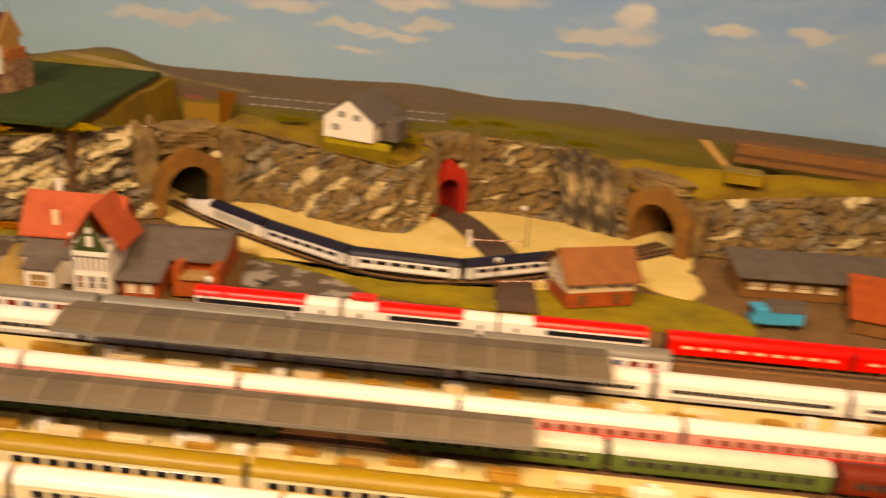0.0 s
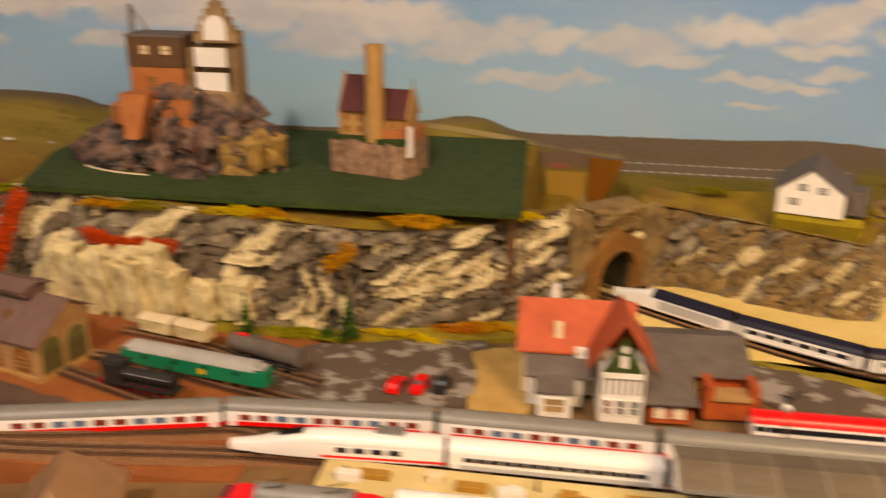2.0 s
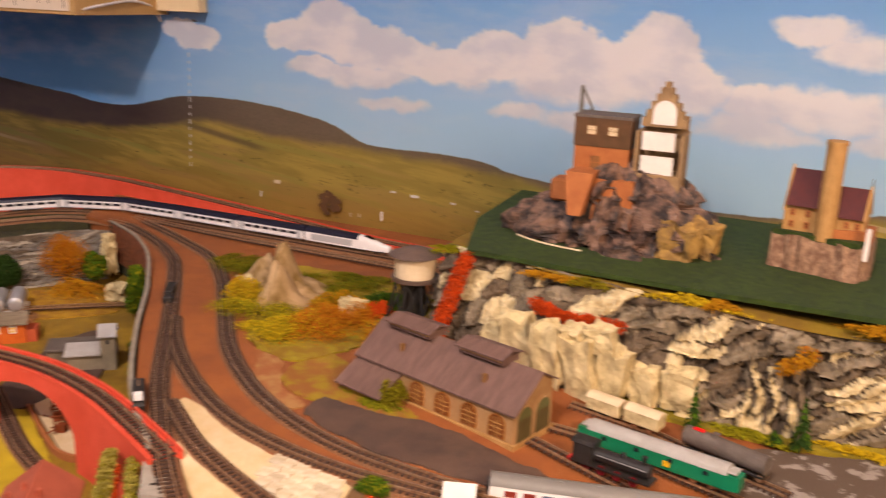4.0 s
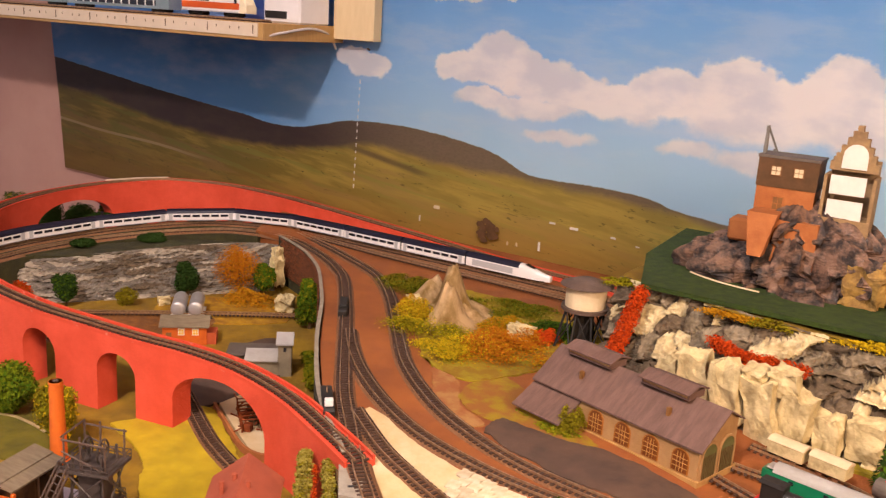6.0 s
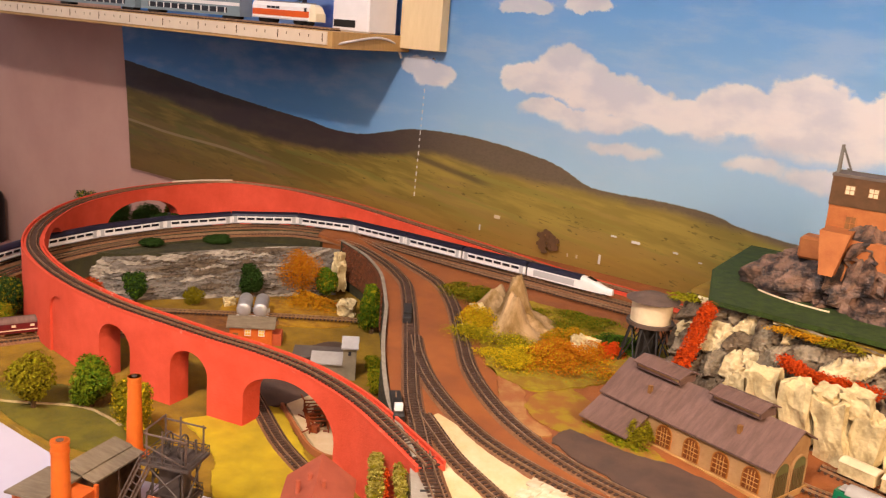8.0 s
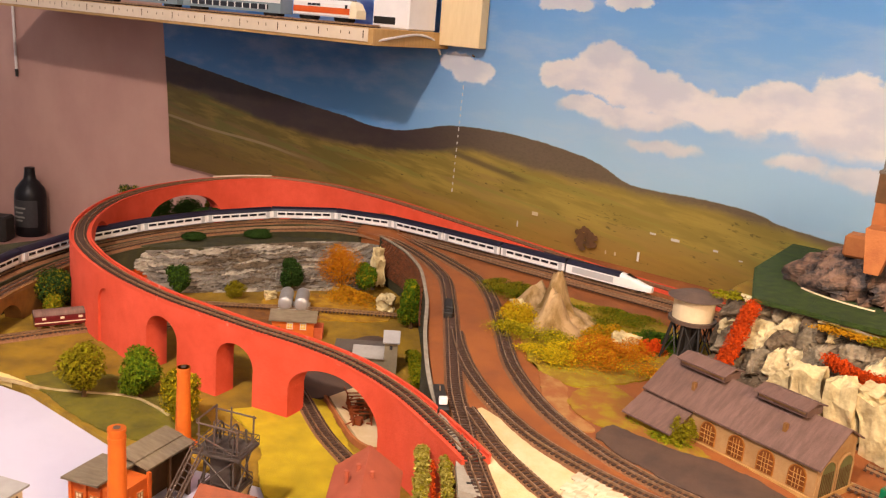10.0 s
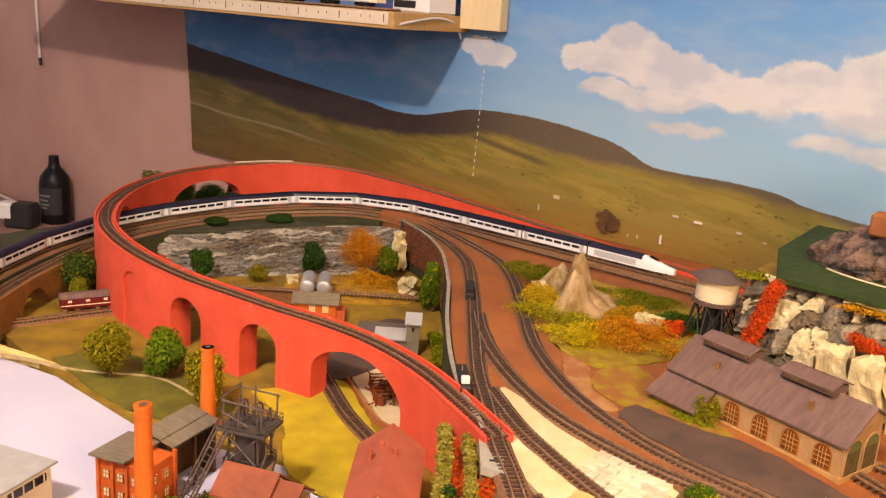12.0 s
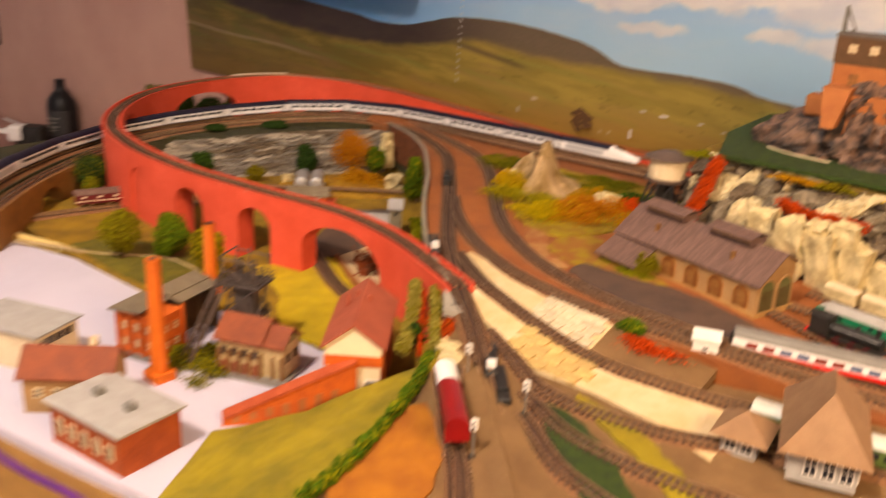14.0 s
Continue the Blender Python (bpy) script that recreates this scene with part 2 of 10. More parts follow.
mt("bark", (0.10, 0.06, 0.03), None, 0.9, 200, 0.3)
for key, a, b in (("leaf_green", (0.075, 0.12, 0.02), (0.035, 0.06, 0.012)), ("leaf_dark", (0.03, 0.05, 0.018), (0.015, 0.028, 0.01)),
                  ("leaf_olive", (0.20, 0.17, 0.045), (0.10, 0.085, 0.022)), ("leaf_orange", (0.40, 0.175, 0.022), (0.32, 0.11, 0.012)),
                  ("leaf_yellow", (0.52, 0.39, 0.04), (0.44, 0.33, 0.025)), ("leaf_red", (0.42, 0.095, 0.035), (0.26, 0.06, 0.02)),
                  ("leaf_lime", (0.25, 0.23, 0.04), (0.15, 0.145, 0.028)), ("leaf_sage", (0.30, 0.26, 0.11), (0.18, 0.155, 0.06)),
                  ("leaf_bright", (0.14, 0.17, 0.045), (0.07, 0.09, 0.022)), ("leaf_rust", (0.28, 0.10, 0.015), (0.16, 0.06, 0.01)), ("leaf_scarlet", (0.52, 0.12, 0.04), (0.38, 0.08, 0.025)),
                  ("leaf_ochre", (0.44, 0.25, 0.055), (0.28, 0.16, 0.04))):
    mt(key, a, tuple(0.6 * p + 0.4 * q for p, q in zip(a, b)), 0.95, 260, 0.0, spec=0.08)
    nt = MT[key].node_tree
    geo, hs, mr = nt.nodes.new("ShaderNodeNewGeometry"), nt.nodes.new("ShaderNodeHueSaturation"), nt.nodes.new("ShaderNodeMapRange")
    mr.inputs["To Min"].default_value, mr.inputs["To Max"].default_value = 0.88, 1.13
    nt.links.new(geo.outputs["Random Per Island"], mr.inputs["Value"])
    nt.links.new(mr.outputs["Result"], hs.inputs["Value"])
    bs = nt.nodes["Principled BSDF"]
    nt.links.new(bs.inputs["Base Color"].links[0].from_socket, hs.inputs["Color"])
    nt.links.new(hs.outputs["Color"], bs.inputs["Base Color"])
mt("shelf_wood", (0.47, 0.32, 0.18), (0.39, 0.26, 0.14), 0.55, 30, 0.05, stretch=(1, 8, 1))
mt("paper_back", (0.52, 0.26, 0.11), (0.44, 0.21, 0.085), 0.8, 30, 0.1)
mt("tape_white", (0.72, 0.62, 0.50), (0.66, 0.56, 0.45), 0.6, 30, 0.0)
mt("bottle_black", (0.008, 0.007, 0.008), None, 0.4, 30, 0.0, spec=0.2)
mt("label_grey", (0.03, 0.028, 0.028), None, 0.5, 300, 0.0)
mt("cable_white", (0.75, 0.70, 0.66), None, 0.4, 30, 0.0)

# ---- mesh helpers ----


def part(name, bm, mat, parent=None, label="", smooth=False):
    me = bpy.data.meshes.new(name)
    bmesh.ops.recalc_face_normals(bm, faces=bm.faces)
    bm.to_mesh(me)
    bm.free()
    mats = mat if isinstance(mat, (list, tuple)) else [mat]
    for k in mats:
        me.materials.append(MT[k])
    if smooth:
        for p in me.polygons:
            p.use_smooth = True
        me.set_sharp_from_angle(angle=radians(38))
    ob = new(name, me)
    ob.parent = parent
    if label:
        ob["label"] = label
    return ob


def share(name, me, parent, m):
    """A piece that shares its mesh."""
    ob = new(name, me)
    ob.parent = parent
    ob.matrix_basis = m
    return ob


def thing(name, x, y, z, rz=0.0, label="", category="", group="", kind=""):
    ob = new(name)
    ob.empty_display_size = 0.01
    ob.matrix_world = pose(x, y, z, 0, 0, rz)
    return tagged(ob, label, category, group, kind)


def bx(bm, cx, cy, cz, sx, sy, sz, bevel=0.0, rz=0.0):
    r = bmesh.ops.create_cube(bm, size=1.0, matrix=pose(cx, cy, cz, 0, 0, rz) @ Matrix.Diagonal((sx, sy, sz, 1)))
    if bevel:
        es = list({e for v in r["verts"] for e in v.link_edges})
        bmesh.ops.bevel(bm, geom=es, offset=bevel, segments=1, affect="EDGES")
    return bm


def box(cx, cy, cz, sx, sy, sz, bevel=0.0, rz=0.0):
    return bx(bmesh.new(), cx, cy, cz, sx, sy, sz, bevel, rz)


def rod(bm, a, b, r, r2=None, seg=8, caps=True):
    a, b = Vector(a), Vector(b)
    d = b - a
    m = Matrix.Translation((a + b) / 2) @ d.to_track_quat("Z", "Y").to_matrix().to_4x4()
    bmesh.ops.create_cone(bm, cap_ends=caps, segments=seg, radius1=r, radius2=r if r2 is None else r2, depth=d.length, matrix=m)
    return bm


def rods(*rows, seg=6):
    bm = bmesh.new()
    for a, b, r in rows:
        rod(bm, a, b, r, seg=seg)
    return bm


def prism(pts, z0, z1, bm=None):
    bm = bm or bmesh.new()
    lo = [bm.verts.new((x, y, z0(x, y) if callable(z0) else z0)) for x, y in pts]
    hi = [bm.verts.new((x, y, z1(x, y) if callable(z1) else z1)) for x, y in pts]
    bm.faces.new(lo[::-1])
    bm.faces.new(hi)
    n = len(pts)
    for i in range(n):
        bm.faces.new((lo[i], lo[(i + 1) % n], hi[(i + 1) % n], hi[i]))
    return bm


def along_x(profile, x0, x1, bm=None):
    """A profile of (y, z) drawn out along x."""
    bm = bm or bmesh.new()
    a = [bm.verts.new((x0, y, z)) for y, z in profile]
    b = [bm.verts.new((x1, y, z)) for y, z in profile]
    n = len(profile)
    bm.faces.new(a)
    bm.faces.new(b[::-1])
    for i in range(n):
        bm.faces.new((a[i], b[i], b[(i + 1) % n], a[(i + 1) % n]))
    return bm


def loft(sections, bm=None, caps=True):
    """Rings of points, one after another, joined to a skin."""
    bm = bm or bmesh.new()
    rings = [[bm.verts.new(p) for p in s] for s in sections]
    n = len(rings[0])
    for a, b in zip(rings, rings[1:]):
        for i in range(n):
            bm.faces.new((a[i], a[(i + 1) % n], b[(i + 1) % n], b[i]))
    if caps:
        bm.faces.new(rings[0][::-1])
        bm.faces.new(rings[-1])
    return bm


def spline(pts, step=0.006):
    """A smooth line through the points, sampled at even steps."""
    P = [Vector(p) for p in pts]
    P = [2 * P[0] - P[1]] + P + [2 * P[-1] - P[-2]]
    fine = []
    for i in range(1, len(P) - 2):
        a, b, c, d = P[i - 1:i + 3]
        for k in range(24):
            u = k / 24
            fine.append(0.5 * ((2 * b) + (c - a) * u + (2 * a - 5 * b + 4 * c - d) * u * u + (3 * b - a - 3 * c + d) * u ** 3))
    fine.append(P[-2])
    out, left = [fine[0]], step
    for a, b in zip(fine, fine[1:]):
        ln = (b - a).length
        while ln >= left and ln > 0:
            a = a + (b - a) * (left / ln)
            out.append(a.copy())
            ln = (b - a).length
            left = step
        left -= ln
    return out


def sides(line):
    """Unit vectors to the left of a line, in plan."""
    out = []
    for i in range(len(line)):
        d = line[min(i + 1, len(line) - 1)] - line[max(i - 1, 0)]
        out.append(Vector((-d.y, d.x, 0)).normalized())
    return out


def smoothstep(a, b, x):
    u = min(1, max(0, (x - a) / (b - a)))
    return u * u * (3 - 2 * u)


def gz(x):
    """The board's height: the yard by the shed lies higher than the station."""
    return 0.026 * smoothstep(-0.42, -0.68, x)


# ---- room ----
tagged(part("wall_north", box(-0.7, 1.41, 0.45, 6.2, 0.10, 2.8), "plaster"), "warm off-white plaster wall behind the layout", "wall", kind="structure")
tagged(part("wall_south", box(-0.7, -2.25, 0.45, 6.2, 0.10, 2.8), "room_paint"), "unseen room wall, bluish for cool bounce light", "wall", kind="structure")
tagged(part("wall_west", box(-3.75, -0.42, 0.45, 0.10, 3.76, 2.8), "room_paint"), "unseen room wall, bluish for cool bounce light", "wall", kind="structure")
tagged(part("wall_east", box(2.35, -0.42, 0.45, 0.10, 3.76, 2.8), "room_paint"), "unseen room wall, bluish for cool bounce light", "wall", kind="structure")
tagged(part("ceiling", box(-0.7, -0.42, 1.89, 6.2, 3.8, 0.08), "ceiling_paint"), "unseen room ceiling, bluish for cool bounce light", "ceiling", kind="structure")
tagged(part("floor", box(-0.7, -0.42, -0.97, 6.2, 3.8, 0.08), "floor_wood"), "unseen room floor, grey for neutral bounce light", "floor", kind="structure")

# ---- printed backdrop ----
RIDGE = [(-2.42, 0.259), (-2.362, 0.253), (-2.125, 0.226), (-1.934, 0.204), (-1.745, 0.187), (-1.636, 0.176), (-1.536, 0.189), (-1.456, 0.204), (-1.367, 0.207),
         (-1.283, 0.202), (-1.214, 0.194), (-1.17, 0.186), (-1.125, 0.169), (-1.083, 0.157), (-0.941, 0.156), (-0.888, 0.151), (-0.853, 0.141), (-0.7, 0.128), (-0.52, 0.124), (-0.38, 0.142), (-0.34, 0.147), (-0.27, 0.13), (-0.14, 0.129),
         (0.0, 0.131), (0.1, 0.134), (0.22, 0.126), (0.32, 0.127), (0.47, 0.116), (0.66, 0.11), (0.9, 0.1), (1.3, 0.1)]
WOODS = [(-2.42, 0.19), (-2.30, 0.185), (-2.1, 0.162), (-1.89, 0.138), (-1.74, 0.132), (-1.58, 0.138), (-1.47, 0.158), (-1.40, 0.166), (-1.31, 0.154), (-1.165, 0.151), (-1.014, 0.147), (-0.88, 0.139), (-0.7, 0.116), (-0.55, 0.116),
         (-0.42, 0.130), (-0.34, 0.141), (-0.27, 0.118), (-0.2, 0.105), (0.0, 0.1), (0.3, 0.1), (0.6, 0.09), (1.3, 0.085)]
X0, X1 = -2.42, 1.3
# clouds: centre x, z, half width, half height
CLOUDS = [(-1.235, 0.318, 0.055, 0.026), (-1.16, 0.328, 0.07, 0.044), (-1.09, 0.305, 0.08, 0.036), (-1.19, 0.268, 0.06, 0.018), (-1.10, 0.262, 0.09, 0.018), (-1.03, 0.292, 0.07, 0.034), (-0.96, 0.285, 0.09, 0.030),
          (-1.05, 0.222, 0.075, 0.012), (-0.885, 0.302, 0.07, 0.038), (-0.79, 0.308, 0.065, 0.058), (-0.72, 0.300, 0.07, 0.042), (-0.655, 0.325, 0.055, 0.052), (-0.75, 0.285, 0.13, 0.048), (-0.62, 0.280, 0.07, 0.040), (-0.84, 0.232, 0.06, 0.014), (-0.75, 0.225, 0.08, 0.016),
          (-0.53, 0.262, 0.05, 0.028), (-0.47, 0.268, 0.06, 0.034), (-0.41, 0.262, 0.07, 0.030), (-0.34, 0.250, 0.06, 0.022), (-0.52, 0.232, 0.10, 0.014), (-0.41, 0.340, 0.055, 0.026), (-0.46, 0.362, 0.06, 0.020), (-0.28, 0.262, 0.05, 0.018),
          (-0.23, 0.248, 0.05, 0.016), (-0.16, 0.243, 0.06, 0.016), (-0.21, 0.203, 0.06, 0.009), (-0.03, 0.264, 0.06, 0.016), (0.08, 0.270, 0.07, 0.024), (0.13, 0.292, 0.06, 0.016), (0.08, 0.243, 0.06, 0.010), (0.10, 0.216, 0.05, 0.010), (0.00, 0.205, 0.06, 0.008), (-0.10, 0.229, 0.08, 0.012),
          (-1.462, 0.318, 0.045, 0.020), (-1.428, 0.304, 0.045, 0.024), (-1.25, 0.432, 0.05, 0.016), (-1.14, 0.438, 0.04, 0.014), (0.388, 0.248, 0.030, 0.022), (0.325, 0.217, 0.045, 0.008), (0.515, 0.240, 0.045, 0.011), (0.625, 0.245, 0.045, 0.012), (0.616, 0.181, 0.018, 0.006), (0.75, 0.22, 0.06, 0.014),
          (-0.325, 0.246, 0.085, 0.026), (-0.36, 0.230, 0.07, 0.016), (-0.53, 0.238, 0.085, 0.026), (-0.425, 0.276, 0.070, 0.022), (-0.135, 0.245, 0.075, 0.022), (-0.02, 0.262, 0.085, 0.022), (0.10, 0.286, 0.065, 0.022),
          (-0.276, 0.197, 0.085, 0.010), (0.352, 0.224, 0.085, 0.014), (0.066, 0.198, 0.05, 0.009), (0.014, 0.172, 0.04, 0.006), (0.313, 0.192, 0.06, 0.006), (0.20, 0.262, 0.07, 0.02)]


def backdrop_material():
    m = bpy.data.materials.new("printed_landscape")
    m.use_nodes = True
    nt = m.node_tree
    n, l = nt.nodes, nt.links
    b = n["Principled BSDF"]
    b.inputs["Roughness"].default_value = 0.42
    b.inputs["Specular IOR Level"].default_value = 0.35

    def node(kind, **inputs):
        o = n.new(kind)
        for k, v in inputs.items():
            key = int(k[1:]) if k[0] == "i" and k[1:].isdigit() else k
            if hasattr(v, "is_linked"):
                l.new(v, o.inputs[key])
            else:
                o.inputs[key].default_value = v
        return o

    def maths(op, a, b2=0.0, c=0.0):
        o = node("ShaderNodeMath", i0=a, i1=b2, i2=c)
        o.operation = op
        return o.outputs[0]

    def smooth(v, lo, hi):
        o = node("ShaderNodeMapRange", Value=v)
        o.interpolation_type = "SMOOTHSTEP"
        o.inputs["From Min"].default_value, o.inputs["From Max"].default_value = lo, hi
        return o.outputs["Result"]

    def noise_tex(scale, detail=5.0, stretch=(1, 1, 1), rough=0.6):
        mp = node("ShaderNodeMapping", Vector=tc.outputs["Object"])
        mp.inputs["Scale"].default_value = stretch
        return node("ShaderNodeTexNoise", Vector=mp.outputs[0], Scale=scale, Detail=detail, Roughness=rough).outputs["Fac"]

    def mixc(f, a, c):
        o = n.new("ShaderNodeMix")
        o.data_type = "RGBA"
        for sock, v in ((o.inputs[0], f), (o.inputs[6], a), (o.inputs[7], c)):
            if hasattr(v, "is_linked"):
                l.new(v, sock)
            else:
                sock.default_value = v if isinstance(v, float) else (*v, 1)
        return o.outputs[2]

    def profile(rows):
        o = n.new("ShaderNodeFloatCurve")
        cv = o.mapping.curves[0]
        for k, (x, z) in enumerate(rows):
            px, pz = (x - X0) / (X1 - X0), z / 0.3
            if k == 0:
                cv.points[0].location = (px, pz)
            elif k == len(rows) - 1:
                cv.points[-1].location = (px, pz)
            else:
                cv.points.new(px, pz)
        o.mapping.update()
        l.new(ux, o.inputs["Value"])
        return maths("MULTIPLY", o.outputs[0], 0.3)

    tc = n.new("ShaderNodeTexCoord")
    sep = node("ShaderNodeSeparateXYZ", Vector=tc.outputs["Object"])
    x, z = sep.outputs[0], sep.outputs[2]
    ux = maths("DIVIDE", maths("SUBTRACT", x, X0), X1 - X0)
    # sky
    sky = mixc(smooth(z, 0.12, 0.5), (0.54, 0.80, 0.98), (0.20, 0.50, 0.94))
    # sky deepens to the left: the shelf's shadow put into the print colour
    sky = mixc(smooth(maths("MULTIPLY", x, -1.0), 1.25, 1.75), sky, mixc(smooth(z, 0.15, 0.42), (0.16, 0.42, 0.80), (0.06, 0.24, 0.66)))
    sky = mixc(smooth(x, -0.45, 0.35), sky, mixc(smooth(z, 0.12, 0.4), (0.44, 0.68, 0.97), (0.24, 0.50, 0.93)))
    haze = smooth(noise_tex(7.0, 5.0, (1, 1, 3.2)), 0.42, 0.72)
    sky = mixc(maths("MULTIPLY", haze, 0.3), sky, (0.72, 0.82, 0.93))
    puff = noise_tex(17.0, 7.0, (1, 1, 1.3), 0.6)
    warp = maths("MULTIPLY", maths("SUBTRACT", puff, 0.5), 0.060)
    lift = maths("MULTIPLY", maths("SUBTRACT", noise_tex(14.0, 5.0, (1.3, 1, 1), 0.55), 0.5), 0.045)
    wx, wz = maths("ADD", x, warp), maths("ADD", z, lift)
    total = None
    for cx, cz, w, h in CLOUDS:
        dx = maths("DIVIDE", maths("SUBTRACT", wx, cx), w)
        dz = maths("DIVIDE", maths("SUBTRACT", wz, cz), h)
        d = maths("ADD", maths("MULTIPLY", dx, dx), maths("MULTIPLY", dz, dz))
        v = maths("MAXIMUM", maths("SUBTRACT", 1.15 if cx < -0.55 else 1.1, d), -1.2)
        total = v if total is None else maths("MAXIMUM", total, v)
    fleck = noise_tex(42.0, 6.0, (1, 1, 1.6), 0.6)
    dens = maths("ADD", total, maths("MULTIPLY", maths("SUBTRACT", fleck, 0.5), 0.8))
    crisp = mixc(smooth(x, -0.62, -0.35), mixc(smooth(z, 0.235, 0.30), (1.0, 1.0, 1.0), (0.36, 0.36, 0.36)), (0.95, 0.95, 0.95))
    mask = maths("MULTIPLY", smooth(maths("DIVIDE", dens, crisp), 0.0, 1.0), maths("SUBTRACT", 1.0, maths("MULTIPLY", smooth(x, -0.62, -0.3), 0.10)))
    shade = noise_tex(13.0, 6.0, (1, 1, 1.8), 0.5)
    cloud = mixc(smooth(shade, 0.35, 0.65), (0.80, 0.83, 0.90), (0.99, 0.985, 0.98))
    cloud = mixc(maths("MULTIPLY", smooth(maths("MULTIPLY", z, -1.0), -0.29, -0.21), 0.45), cloud, (0.66, 0.75, 0.88))
    sky = mixc(mask, sky, cloud)
    # far hills
    ridge = maths("ADD", profile(RIDGE), maths("MULTIPLY", maths("SUBTRACT", noise_tex(70.0), 0.5), 0.004))
    woods = maths("ADD", profile(WOODS), maths("MULTIPLY", maths("SUBTRACT", noise_tex(22.0), 0.5), 0.016))
    # dark purple left hill has the shelf's shade in its colour
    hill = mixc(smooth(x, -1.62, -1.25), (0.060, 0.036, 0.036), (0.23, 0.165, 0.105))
    hill = mixc(smooth(x, -0.85, -0.5), hill, (0.25, 0.19, 0.13))
    hill = mixc(maths("MULTIPLY", smooth(noise_tex(16.0, 5.0, (1, 1, 3)), 0.35, 0.7), 0.16), hill, (0.15, 0.125, 0.055))
    hill = mixc(maths("MULTIPLY", smooth(noise_tex(150.0, 3.0, (1, 1, 2)), 0.4, 0.7), 0.18), hill, (0.05, 0.04, 0.03))

    def slant(scale, detail, stretch, rough=0.6, seed=0.0):
        """Noise drawn out along the fall of the fields."""
        tilt = node("ShaderNodeMapping", Vector=tc.outputs["Object"])
        tilt.inputs["Rotation"].default_value = (0, radians(-6.0), 0)
        tilt.inputs["Location"].default_value = (seed, 0, seed)
        mp = node("ShaderNodeMapping", Vector=tilt.outputs[0])
        mp.inputs["Scale"].default_value = stretch
        return node("ShaderNodeTexNoise", Vector=mp.outputs[0], Scale=scale, Detail=detail, Roughness=rough).outputs["Fac"]

    def rect(x0, x1, z0, z1, soft=0.002):
        a = maths("MULTIPLY", smooth(x, x0 - soft, x0 + soft), maths("SUBTRACT", 1.0, smooth(x, x1 - soft, x1 + soft)))
        b2 = maths("MULTIPLY", smooth(z, z0 - soft, z0 + soft), maths("SUBTRACT", 1.0, smooth(z, z1 - soft, z1 + soft)))
        return maths("MULTIPLY", a, b2)

    field = mixc(smooth(slant(7.0, 5.0, (1, 1, 7)), 0.40, 0.60), (0.22, 0.16, 0.028), (0.45, 0.315, 0.06))
    field = mixc(maths("MULTIPLY", smooth(slant(4.0, 4.0, (1, 1, 9), 0.5, 3.0), 0.50, 0.58), 0.75), field, (0.33, 0.20, 0.065))
    field = mixc(maths("MULTIPLY", smooth(slant(5.0, 3.0, (1, 1, 12), 0.5, 7.0), 0.55, 0.60), 0.7), field, (0.24, 0.24, 0.045))
    field = mixc(smooth(x, -1.9, -1.1), field, mixc(0.45, field, (0.62, 0.46, 0.10)))
    field = mixc(maths("MULTIPLY", maths("SUBTRACT", 1.0, smooth(z, 0.025, 0.10)), 0.7), field, (0.42, 0.22, 0.045))
    hedge = maths("ABSOLUTE", maths("SUBTRACT", slant(5.0, 3.0, (1, 1, 9), 0.5, 11.0), 0.5))
    dots = smooth(noise_tex(90.0, 2.0, (1, 1, 1.6)), 0.52, 0.60)
    field = mixc(maths("MULTIPLY", maths("MULTIPLY", maths("SUBTRACT", 1.0, smooth(hedge, 0.003, 0.010)), dots), 0.6), field, (0.10, 0.085, 0.026))
    field = mixc(smooth(noise_tex(75.0, 3.0, (1, 1, 2.2)), 0.70, 0.73), field, (0.06, 0.06, 0.022))
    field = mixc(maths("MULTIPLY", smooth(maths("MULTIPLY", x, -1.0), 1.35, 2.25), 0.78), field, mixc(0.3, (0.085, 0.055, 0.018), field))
    # dark copse below the ridge, pale track, far plain with a ploughed field and a road
    copse = maths("MULTIPLY", maths("SUBTRACT", 1.0, smooth(maths("ABSOLUTE", maths("ADD", maths("SUBTRACT", z, 0.146), maths("MULTIPLY", maths("ADD", x, 1.40), 0.16))), 0.001, 0.009)), rect(-1.475, -1.295, 0.1, 0.2, 0.03))
    field = mixc(maths("MULTIPLY", copse, 0.75), field, (0.13, 0.095, 0.05))
    lane = profile([(X0, 0.118), (-2.34, 0.113), (-2.16, 0.100), (-1.99, 0.094), (-1.85, 0.082), (X1, 0.0)])
    lane_w = maths("MULTIPLY", maths("SUBTRACT", 1.0, smooth(maths("ABSOLUTE", maths("SUBTRACT", z, lane)), 0.0018, 0.004)), maths("SUBTRACT", 1.0, smooth(x, -1.98, -1.80)))
    field = mixc(maths("MULTIPLY", lane_w, 0.8), field, (0.42, 0.30, 0.16))
    plain = mixc(smooth(slant(6.0, 5.0, (1, 1, 10), 0.6, 5.0), 0.4, 0.6), (0.30, 0.23, 0.05), (0.22, 0.19, 0.045))
    field = mixc(smooth(x, -0.36, -0.30), field, plain)
    field = mixc(rect(-0.236, -0.182, 0.02, 0.080), field, (0.56, 0.34, 0.055))
    field = mixc(rect(-0.300, -0.150, 0.086, 0.106, 0.004), field, (0.24, 0.155, 0.10))
    field = mixc(rect(-0.232, -0.207, 0.0835, 0.0905, 0.001), field, (0.42, 0.15, 0.10))
    way = maths("SUBTRACT", 1.0, smooth(maths("ABSOLUTE", maths("ADD", maths("SUBTRACT", z, 0.116), maths("MULTIPLY", maths("ADD", x, 0.25), 0.12))), 0.0025, 0.0045))
    field = mixc(maths("MULTIPLY", way, rect(-0.42, -0.14, 0.0, 0.3, 0.01)), field, (0.62, 0.48, 0.22))
    field = mixc(rect(-0.150, 0.15, 0.0815, 0.1005, 0.001), field, (0.25, 0.20, 0.15))
